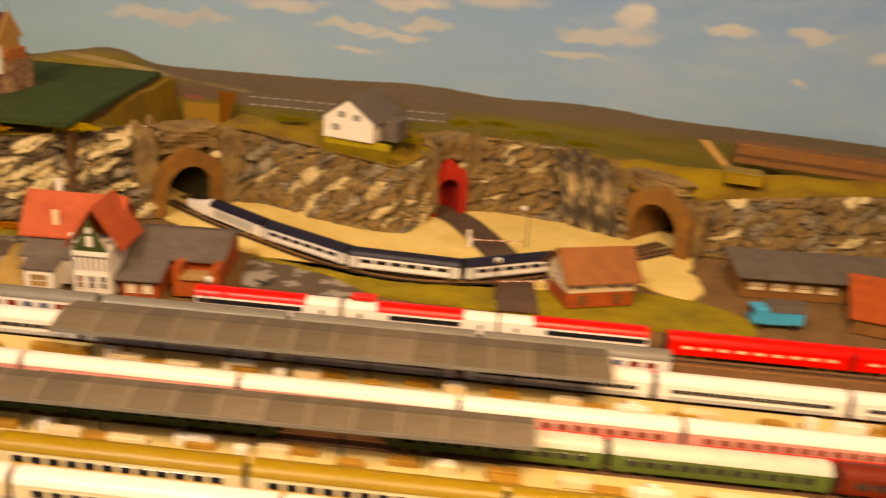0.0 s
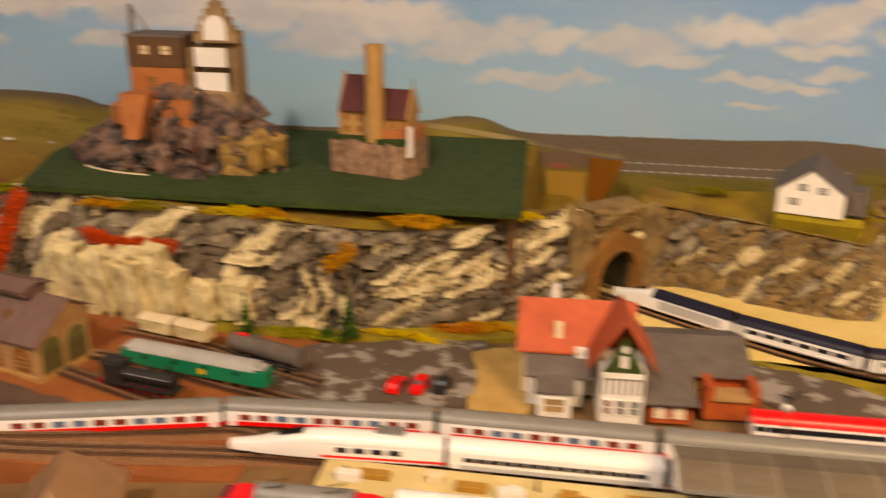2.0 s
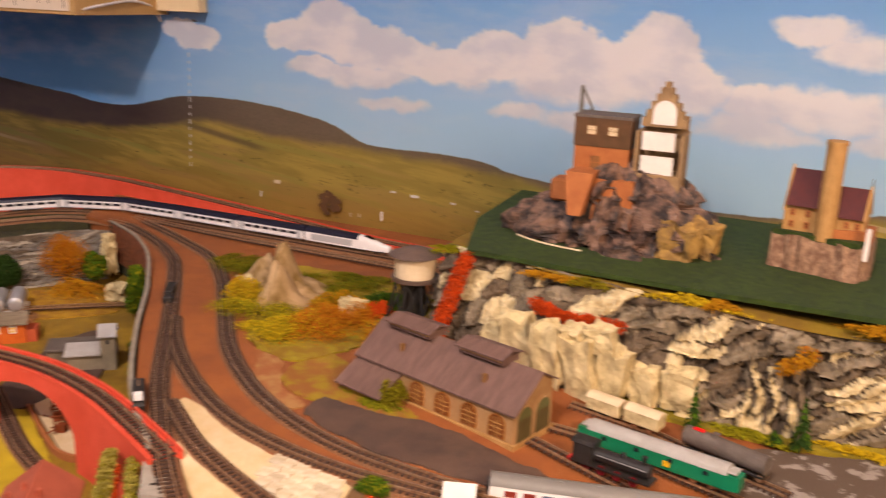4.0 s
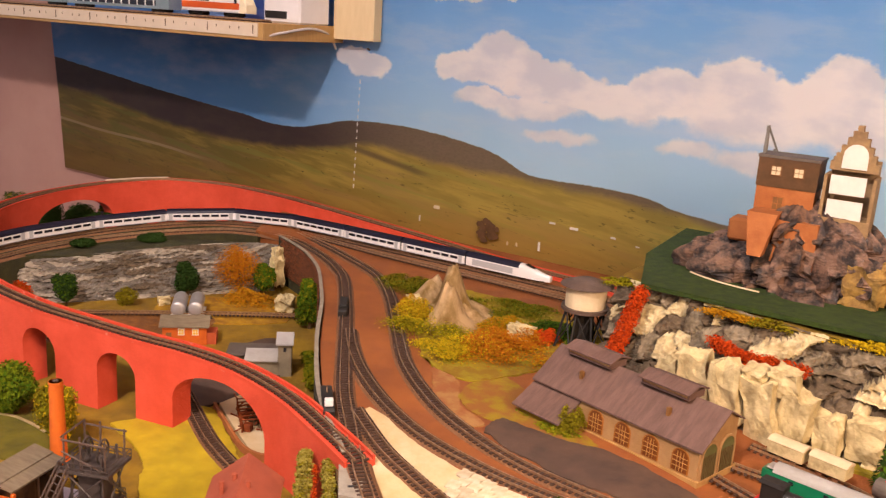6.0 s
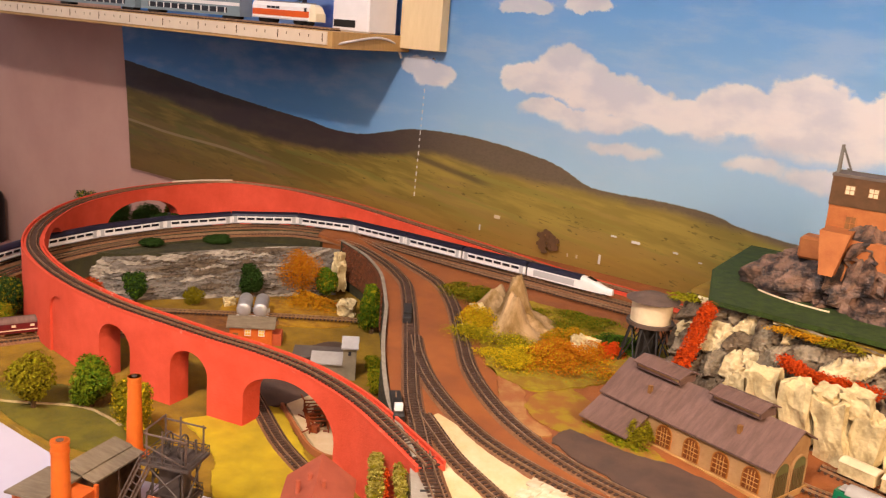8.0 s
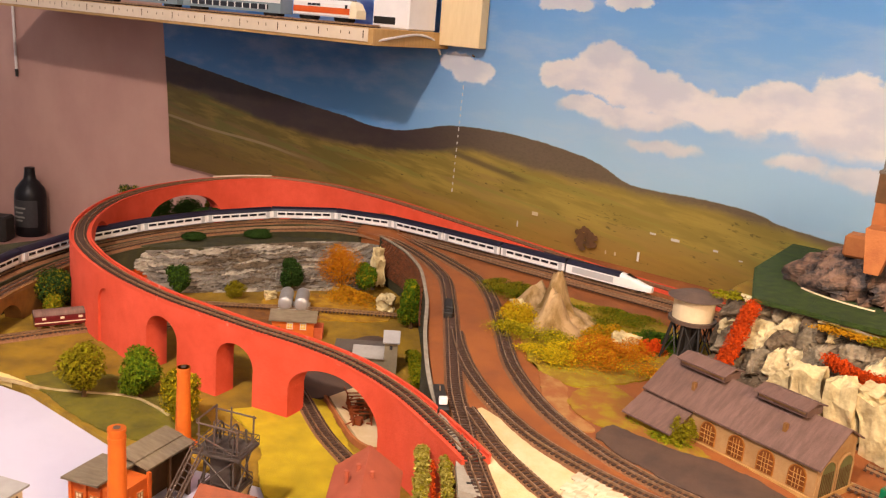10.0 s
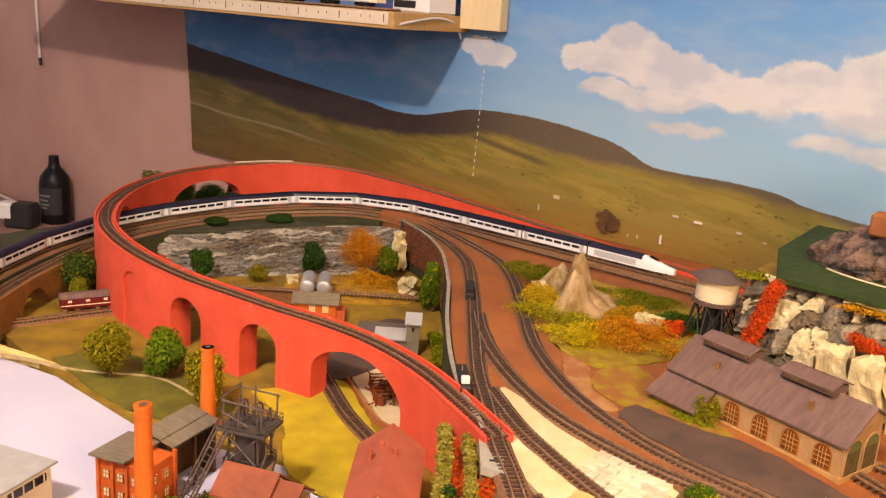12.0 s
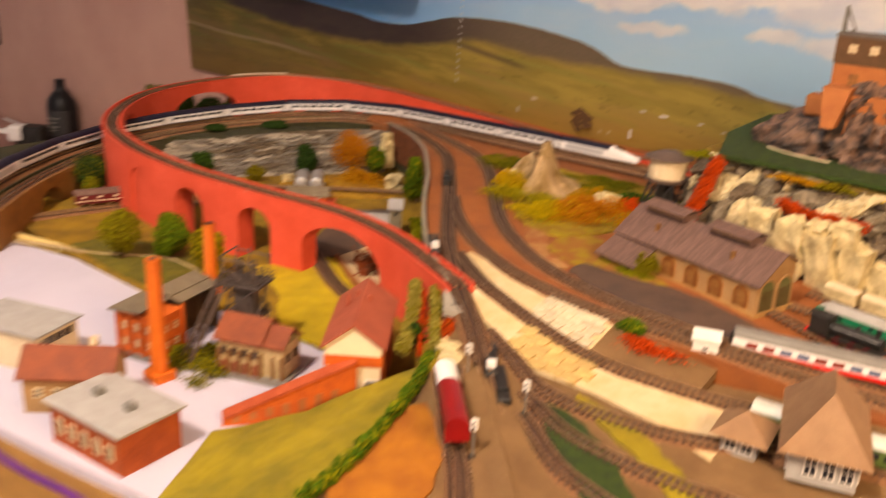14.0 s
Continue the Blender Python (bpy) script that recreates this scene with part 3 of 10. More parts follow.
    dash = maths("GREATER_THAN", maths("FRACT", maths("MULTIPLY", x, 62.0)), 0.35)
    for dz in (0.0845, 0.0955):
        field = mixc(maths("MULTIPLY", rect(-0.145, 0.14, dz - 0.0009, dz + 0.0009, 0.0004), dash), field, (0.72, 0.66, 0.56))
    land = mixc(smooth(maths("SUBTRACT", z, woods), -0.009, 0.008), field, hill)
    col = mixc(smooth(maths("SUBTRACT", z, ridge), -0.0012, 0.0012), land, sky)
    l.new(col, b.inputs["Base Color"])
    return m


MT["printed_landscape"] = backdrop_material()
bm = bmesh.new()
cols = 60
def paper_foot(x):
    return -0.004 + 0.032 * smoothstep(-2.13, -1.95, x) - 0.1 * smoothstep(-1.9, -1.8, x)


grid = []
for j in range(9):
    row = []
    for i in range(cols + 1):
        gx = -2.335 + (X1 + 2.335) * i / cols
        z0 = paper_foot(gx)
        gz_ = z0 + (0.64 - z0) * j / 8
        row.append(bm.verts.new((gx - (0.09 * (gz_ - z0) if i == 0 else 0), 1.348 + 0.0012 * math.sin(i * 1.7 + j), gz_)))
    grid.append(row)
for j in range(8):
    for i in range(cols):
        bm.faces.new((grid[j][i], grid[j][i + 1], grid[j + 1][i + 1], grid[j + 1][i]))
bmesh.ops.solidify(bm, geom=bm.faces[:], thickness=-0.0006)
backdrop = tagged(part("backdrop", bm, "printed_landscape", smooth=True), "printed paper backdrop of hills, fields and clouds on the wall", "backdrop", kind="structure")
# staples along the seam of the paper, printed farms and posts
bm = bmesh.new()
for k in range(16):
    bx(bm, -1.442 - 0.0004 * k, 1.3405, 0.275 - 0.0125 * k, 0.0014, 0.001, 0.0045 if k % 3 else 0.007)
part("staple", bm, "white_plastic", backdrop, "shiny staples down the seam of the paper")
for fx, fz, w, h, key in ((-1.265, 0.0755, 0.012, 0.006, "cream_wall"), (-1.044, 0.088, 0.010, 0.003, "white_wall"), (-1.006, 0.085, 0.014, 0.004, "white_wall"), (-0.94, 0.083, 0.008, 0.003, "white_wall"),
                          (-0.90, 0.077, 0.006, 0.002, "white_wall"), (-1.299, 0.049, 0.0025, 0.010, "white_wall"), (-1.064, 0.040, 0.0035, 0.015, "white_wall"), (-1.105, 0.040, 0.003, 0.006, "cream_wall"), (-1.122, 0.039, 0.0025, 0.006, "cream_wall")):
    bm = along_x([(0, 0), (0, h), (0.0006, h), (0.0006, 0)], -w / 2, w / 2)
    ob = part("printed_farm", bm, key, backdrop)
    ob.matrix_basis = pose(fx, 1.342, fz)
bm = bmesh.new()
rng = random.Random(4)
for k in range(46):
    a, r = rng.uniform(0, 6.28), rng.random() ** 0.5
    rod(bm, (-1.161 + 0.020 * r * math.cos(a), 1.3424 - 0.00004 * k, 0.056 + 0.017 * r * math.sin(a)), (-1.161 + 0.020 * r * math.cos(a), 1.3418 - 0.00004 * k, 0.056 + 0.017 * r * math.sin(a)), rng.uniform(0.0035, 0.006), seg=7)
part("printed_tree", bm, "timber", backdrop, "dark round tree printed on the paper")

# ---- table and ground ----


def sheet(name, pts, z, mat, label, category="ground", thick=0.004, smooth_pts=True):
    """A laid patch of scenic ground with a smooth outline."""
    line = [tuple(p[:2]) for p in spline([(*p, 0) for p in pts + pts[:1]], 0.004)][:-1] if smooth_pts else pts
    if smooth_pts:
        wob = lambda x, y, k: 0.0035 * noise.noise(Vector((x * 55, y * 55, k))) + 0.0018 * noise.noise(Vector((x * 190, y * 190, k)))
        line = [(x + wob(x, y, 1.0), y + wob(x, y, 5.0)) for x, y in line]
    bm = prism(line, (lambda x, y: (z(x) if callable(z) else z) - thick), (lambda x, y: z(x) if callable(z) else z))
    bmesh.ops.triangulate(bm, faces=[f for f in bm.faces if len(f.verts) > 4])
    return tagged(part(name, bm, mat), label, category, kind="structure")


table = tagged(part("table", box(-0.46, 0.62, -0.085, 3.02, 1.43, 0.05), "board"), "wooden baseboard that carries the model railway", "table", kind="structure")
for x in (-1.90, -0.46, 0.95):
    for y in (-0.02, 1.26):
        part("leg", box(x, y, -0.52, 0.06, 0.06, 0.82), "board", table)
ST = [(-0.42, 0.30), (-0.55, 0.55), (-0.62, 0.60), (-0.66, 0.70), (-0.60, 0.95), (-0.60, 1.34), (0.98, 1.34), (0.98, 0.30)]
tagged(part("ground", prism(ST, -0.06, -0.0015), "station_ground"), "brown gravelly ground of the station yard", "ground", kind="structure")
BED = [(-0.86, 0.632), (-0.956, 0.706), (-1.056, 0.813), (-1.138, 0.913), (-1.164, 0.943), (-1.25, 1.033), (-1.312, 1.081), (-1.356, 1.107), (-1.43, 1.14), (-1.50, 1.15), (-1.53, 1.20), (-1.60, 1.342),
       (-0.42, 1.342), (-0.42, 0.715), (-0.56, 0.69), (-0.60, 0.678), (-0.65, 0.672), (-0.707, 0.673), (-0.786, 0.677), (-0.871, 0.7125), (-0.905, 0.712), (-0.885, 0.672), (-0.86, 0.645)]
bm = prism(BED, -0.06, lambda x, y: gz(x))
bmesh.ops.triangulate(bm, faces=[f for f in bm.faces if len(f.verts) > 4])
bmesh.ops.subdivide_edges(bm, edges=[e for e in bm.edges if e.calc_length() > 0.03], cuts=6, use_grid_fill=True)
for v in bm.verts:
    if v.co.z > -0.05:
        v.co.z = gz(v.co.x)
tagged(part("track_bed", bm, "brown_bed"), "red-brown painted board under the curved tracks", "ground", kind="structure")

# low ground inside and before the viaduct
desk = tagged(part("desk", box(-2.86, 0.94, -0.324, 1.68, 0.82, 0.03, 0.002), "side_board"), "low pinkish-brown desk against the wall", "table", kind="structure")
for x in (-3.62, -2.10):
    for y in (0.60, 1.28):
        part("desk_leg", box(x, y, -0.634, 0.05, 0.05, 0.59), "side_board", desk)
tagged(part("low_ground", prism([(-1.9, 0.55), (-1.42, 0.50), (-1.20, 0.50), (-1.0, 0.57), (-0.84, 0.53), (-0.84, 0.66), (-1.0, 0.80), (-1.3, 1.12), (-1.9, 1.34)], -0.07, -0.045), "basin_grass"), "ochre and green scattered ground below the viaduct", "ground", kind="structure")
tagged(part("card", prism([(-1.75, 0.20), (-1.75, 0.43), (-1.46, 0.478), (-1.34, 0.505), (-1.19, 0.516), (-1.07, 0.575), (-0.95, 0.57), (-0.86, 0.45), (-0.84, 0.290), (-0.955, 0.268), (-1.1, 0.245)], -0.068, -0.05), "white_card"), "sheet of plain white card under the factory buildings", "card", kind="structure")
sheet("sand_edge", [(-1.50, 0.474), (-1.44, 0.488), (-1.38, 0.507), (-1.38, 0.511), (-1.45, 0.495), (-1.51, 0.482)], -0.0435, "sand", "thin strip of pale sand beside the white card", thick=0.01)
sheet("dark_meadow", [(-1.40, 0.515), (-1.25, 0.505), (-1.17, 0.53), (-1.16, 0.59), (-1.26, 0.615), (-1.38, 0.57)], -0.043, "dark_grass", "dark green-brown meadow under the round trees")
sheet("yellow_meadow", [(-1.18, 0.63), (-1.10, 0.605), (-1.02, 0.545), (-0.935, 0.555), (-0.965, 0.64), (-1.02, 0.66), (-1.07, 0.69), (-1.14, 0.72)], -0.0425, "yellow_meadow", "bright yellow-green flocked slope at the foot of the viaduct")
sheet("yard_paving", [(-1.13, 0.82), (-1.10, 0.79), (-1.135, 0.742), (-1.151, 0.706), (-1.203, 0.751), (-1.25, 0.87), (-1.235, 0.93), (-1.17, 0.89)], -0.0425, "asphalt", "dark paving round the grey house")
sheet("siding_soil", [(-1.55, 0.79), (-1.42, 0.90), (-1.36, 0.93), (-1.33, 0.88), (-1.354, 0.83), (-1.406, 0.785), (-1.50, 0.72)], -0.0432, "basin_soil", "brown gritty soil along the rusty siding")
edge_line = spline([(-1.457, 0.469, -0.045), (-1.404, 0.496, -0.045), (-1.348, 0.518, -0.045), (-1.282, 0.568, -0.045), (-1.242, 0.576, -0.045), (-1.207, 0.574, -0.045)], 0.006)
tagged(part("meadow_edging", loft([[p + q * w + Vector((0, 0, z)) for w, z in ((-0.0016, 0), (-0.0014, 0.0034), (0.0014, 0.0034), (0.0016, 0))] for p, q in zip(edge_line, sides(edge_line))]), "mine_tan"), "low cream edging round the meadow", "edging", kind="structure")
sheet("sand_bank", [(-1.40, 0.86), (-1.28, 0.98), (-1.33, 1.02), (-1.42, 1.01), (-1.47, 0.93)], -0.0435, "straw", "pale straw-coloured bank beside the siding")

sheet("dark_bed", [(-1.95, 0.40), (-1.56, 0.38), (-1.66, 0.54), (-1.735, 0.70), (-1.755, 0.85), (-1.745, 0.98), (-1.79, 1.10), (-1.80, 1.22), (-1.945, 1.25), (-1.95, 0.9)], -0.0425, "dark_ground", "dark painted ground outside the main tracks", thick=0.0175)

# slope and meadow before the fan of tracks
bm = bmesh.new()
rows = [((-0.84, 0.262), -0.05), ((-0.90, 0.37), -0.045), ((-0.85, 0.43), -0.03), ((-0.80, 0.52), 0.0)]
rows2 = [((-0.70, 0.25), 0.0), ((-0.725, 0.36), 0.005), ((-0.755, 0.45), 0.008), ((-0.79, 0.53), 0.015)]
A = [bm.verts.new((*p, z)) for p, z in rows]
B = [bm.verts.new((*p, z)) for p, z in rows2]
for i in range(3):
    bm.faces.new((A[i], B[i], B[i + 1], A[i + 1]))
bmesh.ops.subdivide_edges(bm, edges=bm.edges[:], cuts=9, use_grid_fill=True)
for v in bm.verts:
    v.co.z += 0.004 * noise.noise(v.co * 30)
bmesh.ops.solidify(bm, geom=bm.faces[:], thickness=0.004)
tagged(part("meadow_slope", bm, "meadow", smooth=True), "yellow-green meadow sloping down to the white card", "ground", kind="structure")
tagged(part("fan_ground", prism([(-0.70, 0.20), (-0.725, 0.36), (-0.76, 0.46), (-0.80, 0.55), (-0.88, 0.635), (-0.866, 0.642), (-0.833, 0.616), (-0.769, 0.592), (-0.722, 0.572), (-0.665, 0.575), (-0.60, 0.568), (-0.547, 0.549), (-0.547, 0.60), (-0.40, 0.5), (-0.40, 0.20)], -0.06, lambda x, y: 0.004 + 0.02 * smoothstep(-0.74, -0.88, x)), "station_ground"), "brown ballasted ground under the fan of tracks", "ground", kind="structure")
mt("orange_soil", (0.36, 0.17, 0.06), (0.24, 0.10, 0.04), 0.9, 40, 0.6, 900)
sheet("orange_ground", [(-0.715, 0.33), (-0.75, 0.43), (-0.74, 0.47), (-0.70, 0.43), (-0.66, 0.36), (-0.67, 0.30)], 0.0065, "orange_soil", "orange-brown flocked ground beside the railbus", thick=0.006)
sheet("green_strip", [(-0.70, 0.535), (-0.675, 0.513), (-0.61, 0.462), (-0.53, 0.385), (-0.505, 0.40), (-0.575, 0.477), (-0.64, 0.525)], 0.0065, "mat_green", "dark green strip between the tracks", thick=0.006)
sheet("yellow_strip", [(-0.67, 0.565), (-0.655, 0.545), (-0.60, 0.52), (-0.54, 0.48), (-0.47, 0.43), (-0.455, 0.45), (-0.53, 0.502), (-0.60, 0.545)], 0.0065, "meadow", "yellow-green strip between the tracks", thick=0.006)

# yard by the engine shed, car park, station
sheet("shed_road", [(-0.802, 0.785), (-0.74, 0.782), (-0.69, 0.788), (-0.617, 0.774), (-0.575, 0.769), (-0.560, 0.748), (-0.62, 0.724), (-0.679, 0.720), (-0.733, 0.726), (-0.798, 0.750)], lambda x: gz(x) + 0.0015, "asphalt", "dark grey road in front of the engine shed", thick=0.003)
sheet("shed_verge", [(-0.865, 0.80), (-0.82, 0.775), (-0.74, 0.779), (-0.70, 0.785), (-0.75, 0.82), (-0.82, 0.86), (-0.87, 0.88)], lambda x: gz(x) + 0.001, "verge_soil", "grassy verge in front of the shed annex", thick=0.003)
sheet("sand_path", [(-0.88, 0.83), (-0.85, 0.785), (-0.81, 0.765), (-0.82, 0.75), (-0.88, 0.785), (-0.93, 0.86)], lambda x: gz(x) + 0.0014, "path_soil", "light brown path beside the shed road", thick=0.003)
sheet("autumn_ground", [(-1.03, 0.96), (-0.95, 0.865), (-0.88, 0.84), (-0.84, 0.90), (-0.80, 1.02), (-0.86, 1.10), (-1.05, 1.11), (-1.10, 1.06)], lambda x: gz(x) + 0.002, "autumn_soil", "yellow-green ground round the rocky mound", thick=0.003)
sheet("car_park", [(-0.47, 0.85), (-0.44, 0.93), (-0.38, 0.952), (-0.28, 0.985), (-0.262, 0.93), (-0.268, 0.855), (-0.36, 0.84)], lambda x: gz(x) + 0.0025, "patched_asphalt", "dark asphalt car park with pale grey patches", thick=0.004)
sheet("yard", [(-0.280, 0.950), (-0.228, 0.965), (-0.215, 0.90), (-0.222, 0.842), (-0.268, 0.836), (-0.268, 0.89)], 0.0035, "yard_sand", "sandy tan yard beside the station", thick=0.004)
sheet("cliff_verge", [(-0.58, 0.915), (-0.48, 0.945), (-0.36, 0.963), (-0.24, 0.99), (-0.20, 1.06), (-0.26, 1.06), (-0.38, 1.0), (-0.50, 0.985), (-0.60, 0.95)], lambda x: gz(x) + 0.0035, "meadow", "strip of yellow-green grass along the foot of the cliff", thick=0.005)
sheet("sand_flat", [(-0.20, 1.10), (-0.10, 1.03), (-0.02, 0.985), (0.06, 0.955), (0.22, 0.955), (0.34, 1.0), (0.44, 1.05), (0.46, 1.20), (0.30, 1.235), (0.0, 1.20), (-0.2, 1.24)], 0.001, "sand", "bright yellow sand flat in the rocky bay", thick=0.003)
sheet("bay_meadow", [(-0.03, 0.985), (0.03, 0.945), (0.12, 0.915), (0.30, 0.905), (0.47, 0.90), (0.48, 0.95), (0.40, 0.985), (0.26, 0.965), (0.12, 0.952), (0.05, 0.965)], 0.0018, "meadow", "yellow-green meadow beside the curved track", thick=0.003)
sheet("bay_sand", [(0.36, 1.05), (0.40, 1.0), (0.44, 0.985), (0.455, 1.03), (0.43, 1.09)], 0.0022, "sand", "pale sand behind the brick house", thick=0.003)
ROAD = spline([(0.145, 1.205, 0.003), (0.182, 1.166, 0.003), (0.215, 1.10, 0.003), (0.235, 1.05, 0.003), (0.247, 0.99, 0.003), (0.252, 0.90, 0.003)], 0.01)
bm = bmesh.new()
for side_z in (0,):
    sd = sides(ROAD)
    lo = [[bm.verts.new(p + s * w - Vector((0, 0, d))) for p, s in zip(ROAD, sd)] for w, d in ((0.021, 0.004), (0.021, 0), (-0.021, 0), (-0.021, 0.004))]
    for a, b in zip(lo, lo[1:]):
        for i in range(len(ROAD) - 1):
            bm.faces.new((a[i], b[i], b[i + 1], a[i + 1]))
tagged(part("road", bm, "asphalt"), "grey model road leading into the red tunnel", "road", kind="structure")
sheet("paved_yard", [(-0.035, 0.975), (-0.02, 0.90), (0.06, 0.875), (0.10, 0.905), (0.05, 0.95)], 0.0022, "patched_asphalt", "grey paved yard beside the low brick building", thick=0.003)

# ---- cliffs ----


def rock_face(name, low, high, mats, label, amp=0.02, seed=0.0, strata=(25, 0.035, 0.011), cell=0.0026, weights=(0.45, 0.35, 0.2), category="cliff", rough=1.0, shift=lambda x, v: 0.0):
    """A wall of broken, slanting rock beds between a foot line and a top line."""
    L, H = spline(low, cell), spline(high, cell)
    n = max(len(L), len(H))
    at = lambda line, u: line[min(len(line) - 1, int(u * (len(line) - 1) + 0.5))]
    rows_n = max(8, int(max((at(H, u) - at(L, u)).length for u in (0.1, 0.5, 0.9)) / cell))
    g, tone = [], []
    V = []
    s = 0.0
    for i in range(n):
        u = i / (n - 1)
        a, b = at(L, u), at(H, u)
        a2, b2 = at(L, min(1, u + 0.02)), at(L, max(0, u - 0.02))
        out = (a2 - b2).cross(Vector((0, 0, 1))).normalized()
        if i:
            s += (a - at(L, (i - 1) / (n - 1))).length
        tcol = []
        for j in range(rows_n + 1):
            v = j / rows_n
            p = a.lerp(b, v)
            ang, ln, th = strata(p.x, v) if callable(strata) else strata
            ca, sa = math.cos(radians(ang)), math.sin(radians(ang))
            wob = 0.006 * noise.noise(Vector((s * 40, v * 4, seed)))
            ss, zz = s + wob, (a - b).length * v + 0.006 * noise.noise(Vector((s * 45, v * 5, seed + 7)))
            q = Vector(((ca * ss + sa * zz) / ln, (ca * zz - sa * ss) / th, seed))
            d, pts = noise.voronoi(q)
            c = pts[0]
            h = noise.cell(c * 7.3) * 0.5 + 0.5
            h2 = noise.cell(c * 11.9 + Vector((3, 1, 5))) * 0.5 + 0.5
            tilt = (q.x - c.x) * (h2 - 0.5) + (q.y - c.y) * (0.9 - h)
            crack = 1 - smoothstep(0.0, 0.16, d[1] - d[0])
            fine = noise.noise(Vector((s, v * 0.1, seed)) * 230) * rough
            k = 0.65 * h + 0.55 * tilt - 0.55 * crack + 0.16 * fine
            edge = min(1, 6 * v + 0.3) * min(1, 5 * (1 - v) + 0.25)
            V.append(p + out * amp * (k - 0.2) * edge + Vector((0, 0, 0.2 * amp * fine * edge)))
            # cracks drop to the dark tone: crease shade put into the colour
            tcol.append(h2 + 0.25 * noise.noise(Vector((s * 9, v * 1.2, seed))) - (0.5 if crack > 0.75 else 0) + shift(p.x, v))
        tone.append(tcol)
    m = rows_n + 1
    faces = [(i * m + j, (i + 1) * m + j, (i + 1) * m + j + 1, i * m + j + 1) for i in range(n - 1) for j in range(rows_n)]
    me = bpy.data.meshes.new(name)
    me.from_pydata(V, [], faces)
    for key in mats:
        me.materials.append(MT[key])
    idx = []
    for i in range(n - 1):
        for j in range(rows_n):
            t = tone[i][j]
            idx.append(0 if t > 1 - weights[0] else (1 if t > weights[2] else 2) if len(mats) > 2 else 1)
    me.polygons.foreach_set("material_index", idx)
    return tagged(new(name, me), label, category, kind="structure")


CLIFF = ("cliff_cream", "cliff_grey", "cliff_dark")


def cliff_beds(x, v):
    if x < -0.675:
        return (64, 0.034, 0.020)
    if x < -0.50:
        return (78, 0.05, 0.03) if v < 0.55 else (20, 0.065, 0.014)
    if x < -0.455:
        return (30, 0.03, 0.012)
    if x < -0.40:
        return (108 if v < 0.6 else 24, 0.03, 0.009)
    return (21, 0.055, 0.0095)


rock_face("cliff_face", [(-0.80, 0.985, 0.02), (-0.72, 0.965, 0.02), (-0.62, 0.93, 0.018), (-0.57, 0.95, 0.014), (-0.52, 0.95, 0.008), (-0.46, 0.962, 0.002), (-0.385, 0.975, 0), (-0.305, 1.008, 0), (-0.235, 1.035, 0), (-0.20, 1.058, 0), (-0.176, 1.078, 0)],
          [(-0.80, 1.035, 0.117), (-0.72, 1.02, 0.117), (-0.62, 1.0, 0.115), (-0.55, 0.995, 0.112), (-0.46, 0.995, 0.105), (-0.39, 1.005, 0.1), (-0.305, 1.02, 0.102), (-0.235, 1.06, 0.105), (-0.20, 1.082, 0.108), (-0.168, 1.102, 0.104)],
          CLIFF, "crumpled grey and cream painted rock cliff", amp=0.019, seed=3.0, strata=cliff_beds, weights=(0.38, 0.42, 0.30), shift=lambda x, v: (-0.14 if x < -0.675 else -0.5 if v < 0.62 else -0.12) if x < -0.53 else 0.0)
rock_face("bay_rock_a", [(-0.119, 1.146, 0), (-0.085, 1.160, 0), (-0.043, 1.148, 0), (0.01, 1.12, 0), (0.064, 1.10, 0), (0.112, 1.10, 0), (0.130, 1.125, 0), (0.140, 1.160, 0)],
          [(-0.140, 1.140, 0.102), (-0.10, 1.160, 0.097), (-0.05, 1.154, 0.091), (0.0, 1.141, 0.088), (0.033, 1.126, 0.087), (0.074, 1.117, 0.083), (0.105, 1.122, 0.078), (0.125, 1.15, 0.079), (0.142, 1.180, 0.086)],
          ("cliff_cream", "rock_brown", "cliff_grey"), "folded brown rock face above the sand flat", amp=0.014, seed=11.0, strata=(38, 0.04, 0.010), weights=(0.07, 0.5, 0.22))
rock_face("bay_rock_b", [(0.180, 1.208, 0), (0.21, 1.215, 0), (0.24, 1.212, 0), (0.30, 1.2, 0), (0.345, 1.19, 0), (0.375, 1.165, 0), (0.388, 1.15, 0)],
          [(0.168, 1.205, 0.094), (0.20, 1.222, 0.098), (0.24, 1.228, 0.096), (0.30, 1.225, 0.094), (0.34, 1.21, 0.09), (0.365, 1.185, 0.075), (0.38, 1.165, 0.062)],
          ("cliff_cream", "rock_brown", "cliff_grey"), "folded brown rock face above the sand flat", amp=0.016, seed=17.0, strata=(32, 0.04, 0.010), weights=(0.07, 0.5, 0.22))
rock_face("bay_rock_c", [(0.45, 1.135, 0), (0.50, 1.125, 0), (0.587, 1.13, 0), (0.70, 1.14, 0), (0.85, 1.15, 0), (0.98, 1.16, 0)],
          [(0.445, 1.165, 0.05), (0.50, 1.165, 0.062), (0.587, 1.17, 0.072), (0.70, 1.18, 0.08), (0.85, 1.2, 0.085), (0.98, 1.2, 0.085)],
          ("cliff_cream", "rock_brown", "cliff_grey"), "rough brown and cream rock face beside the tunnel", amp=0.018, seed=23.0, strata=(28, 0.035, 0.011), weights=(0.07, 0.5, 0.22))

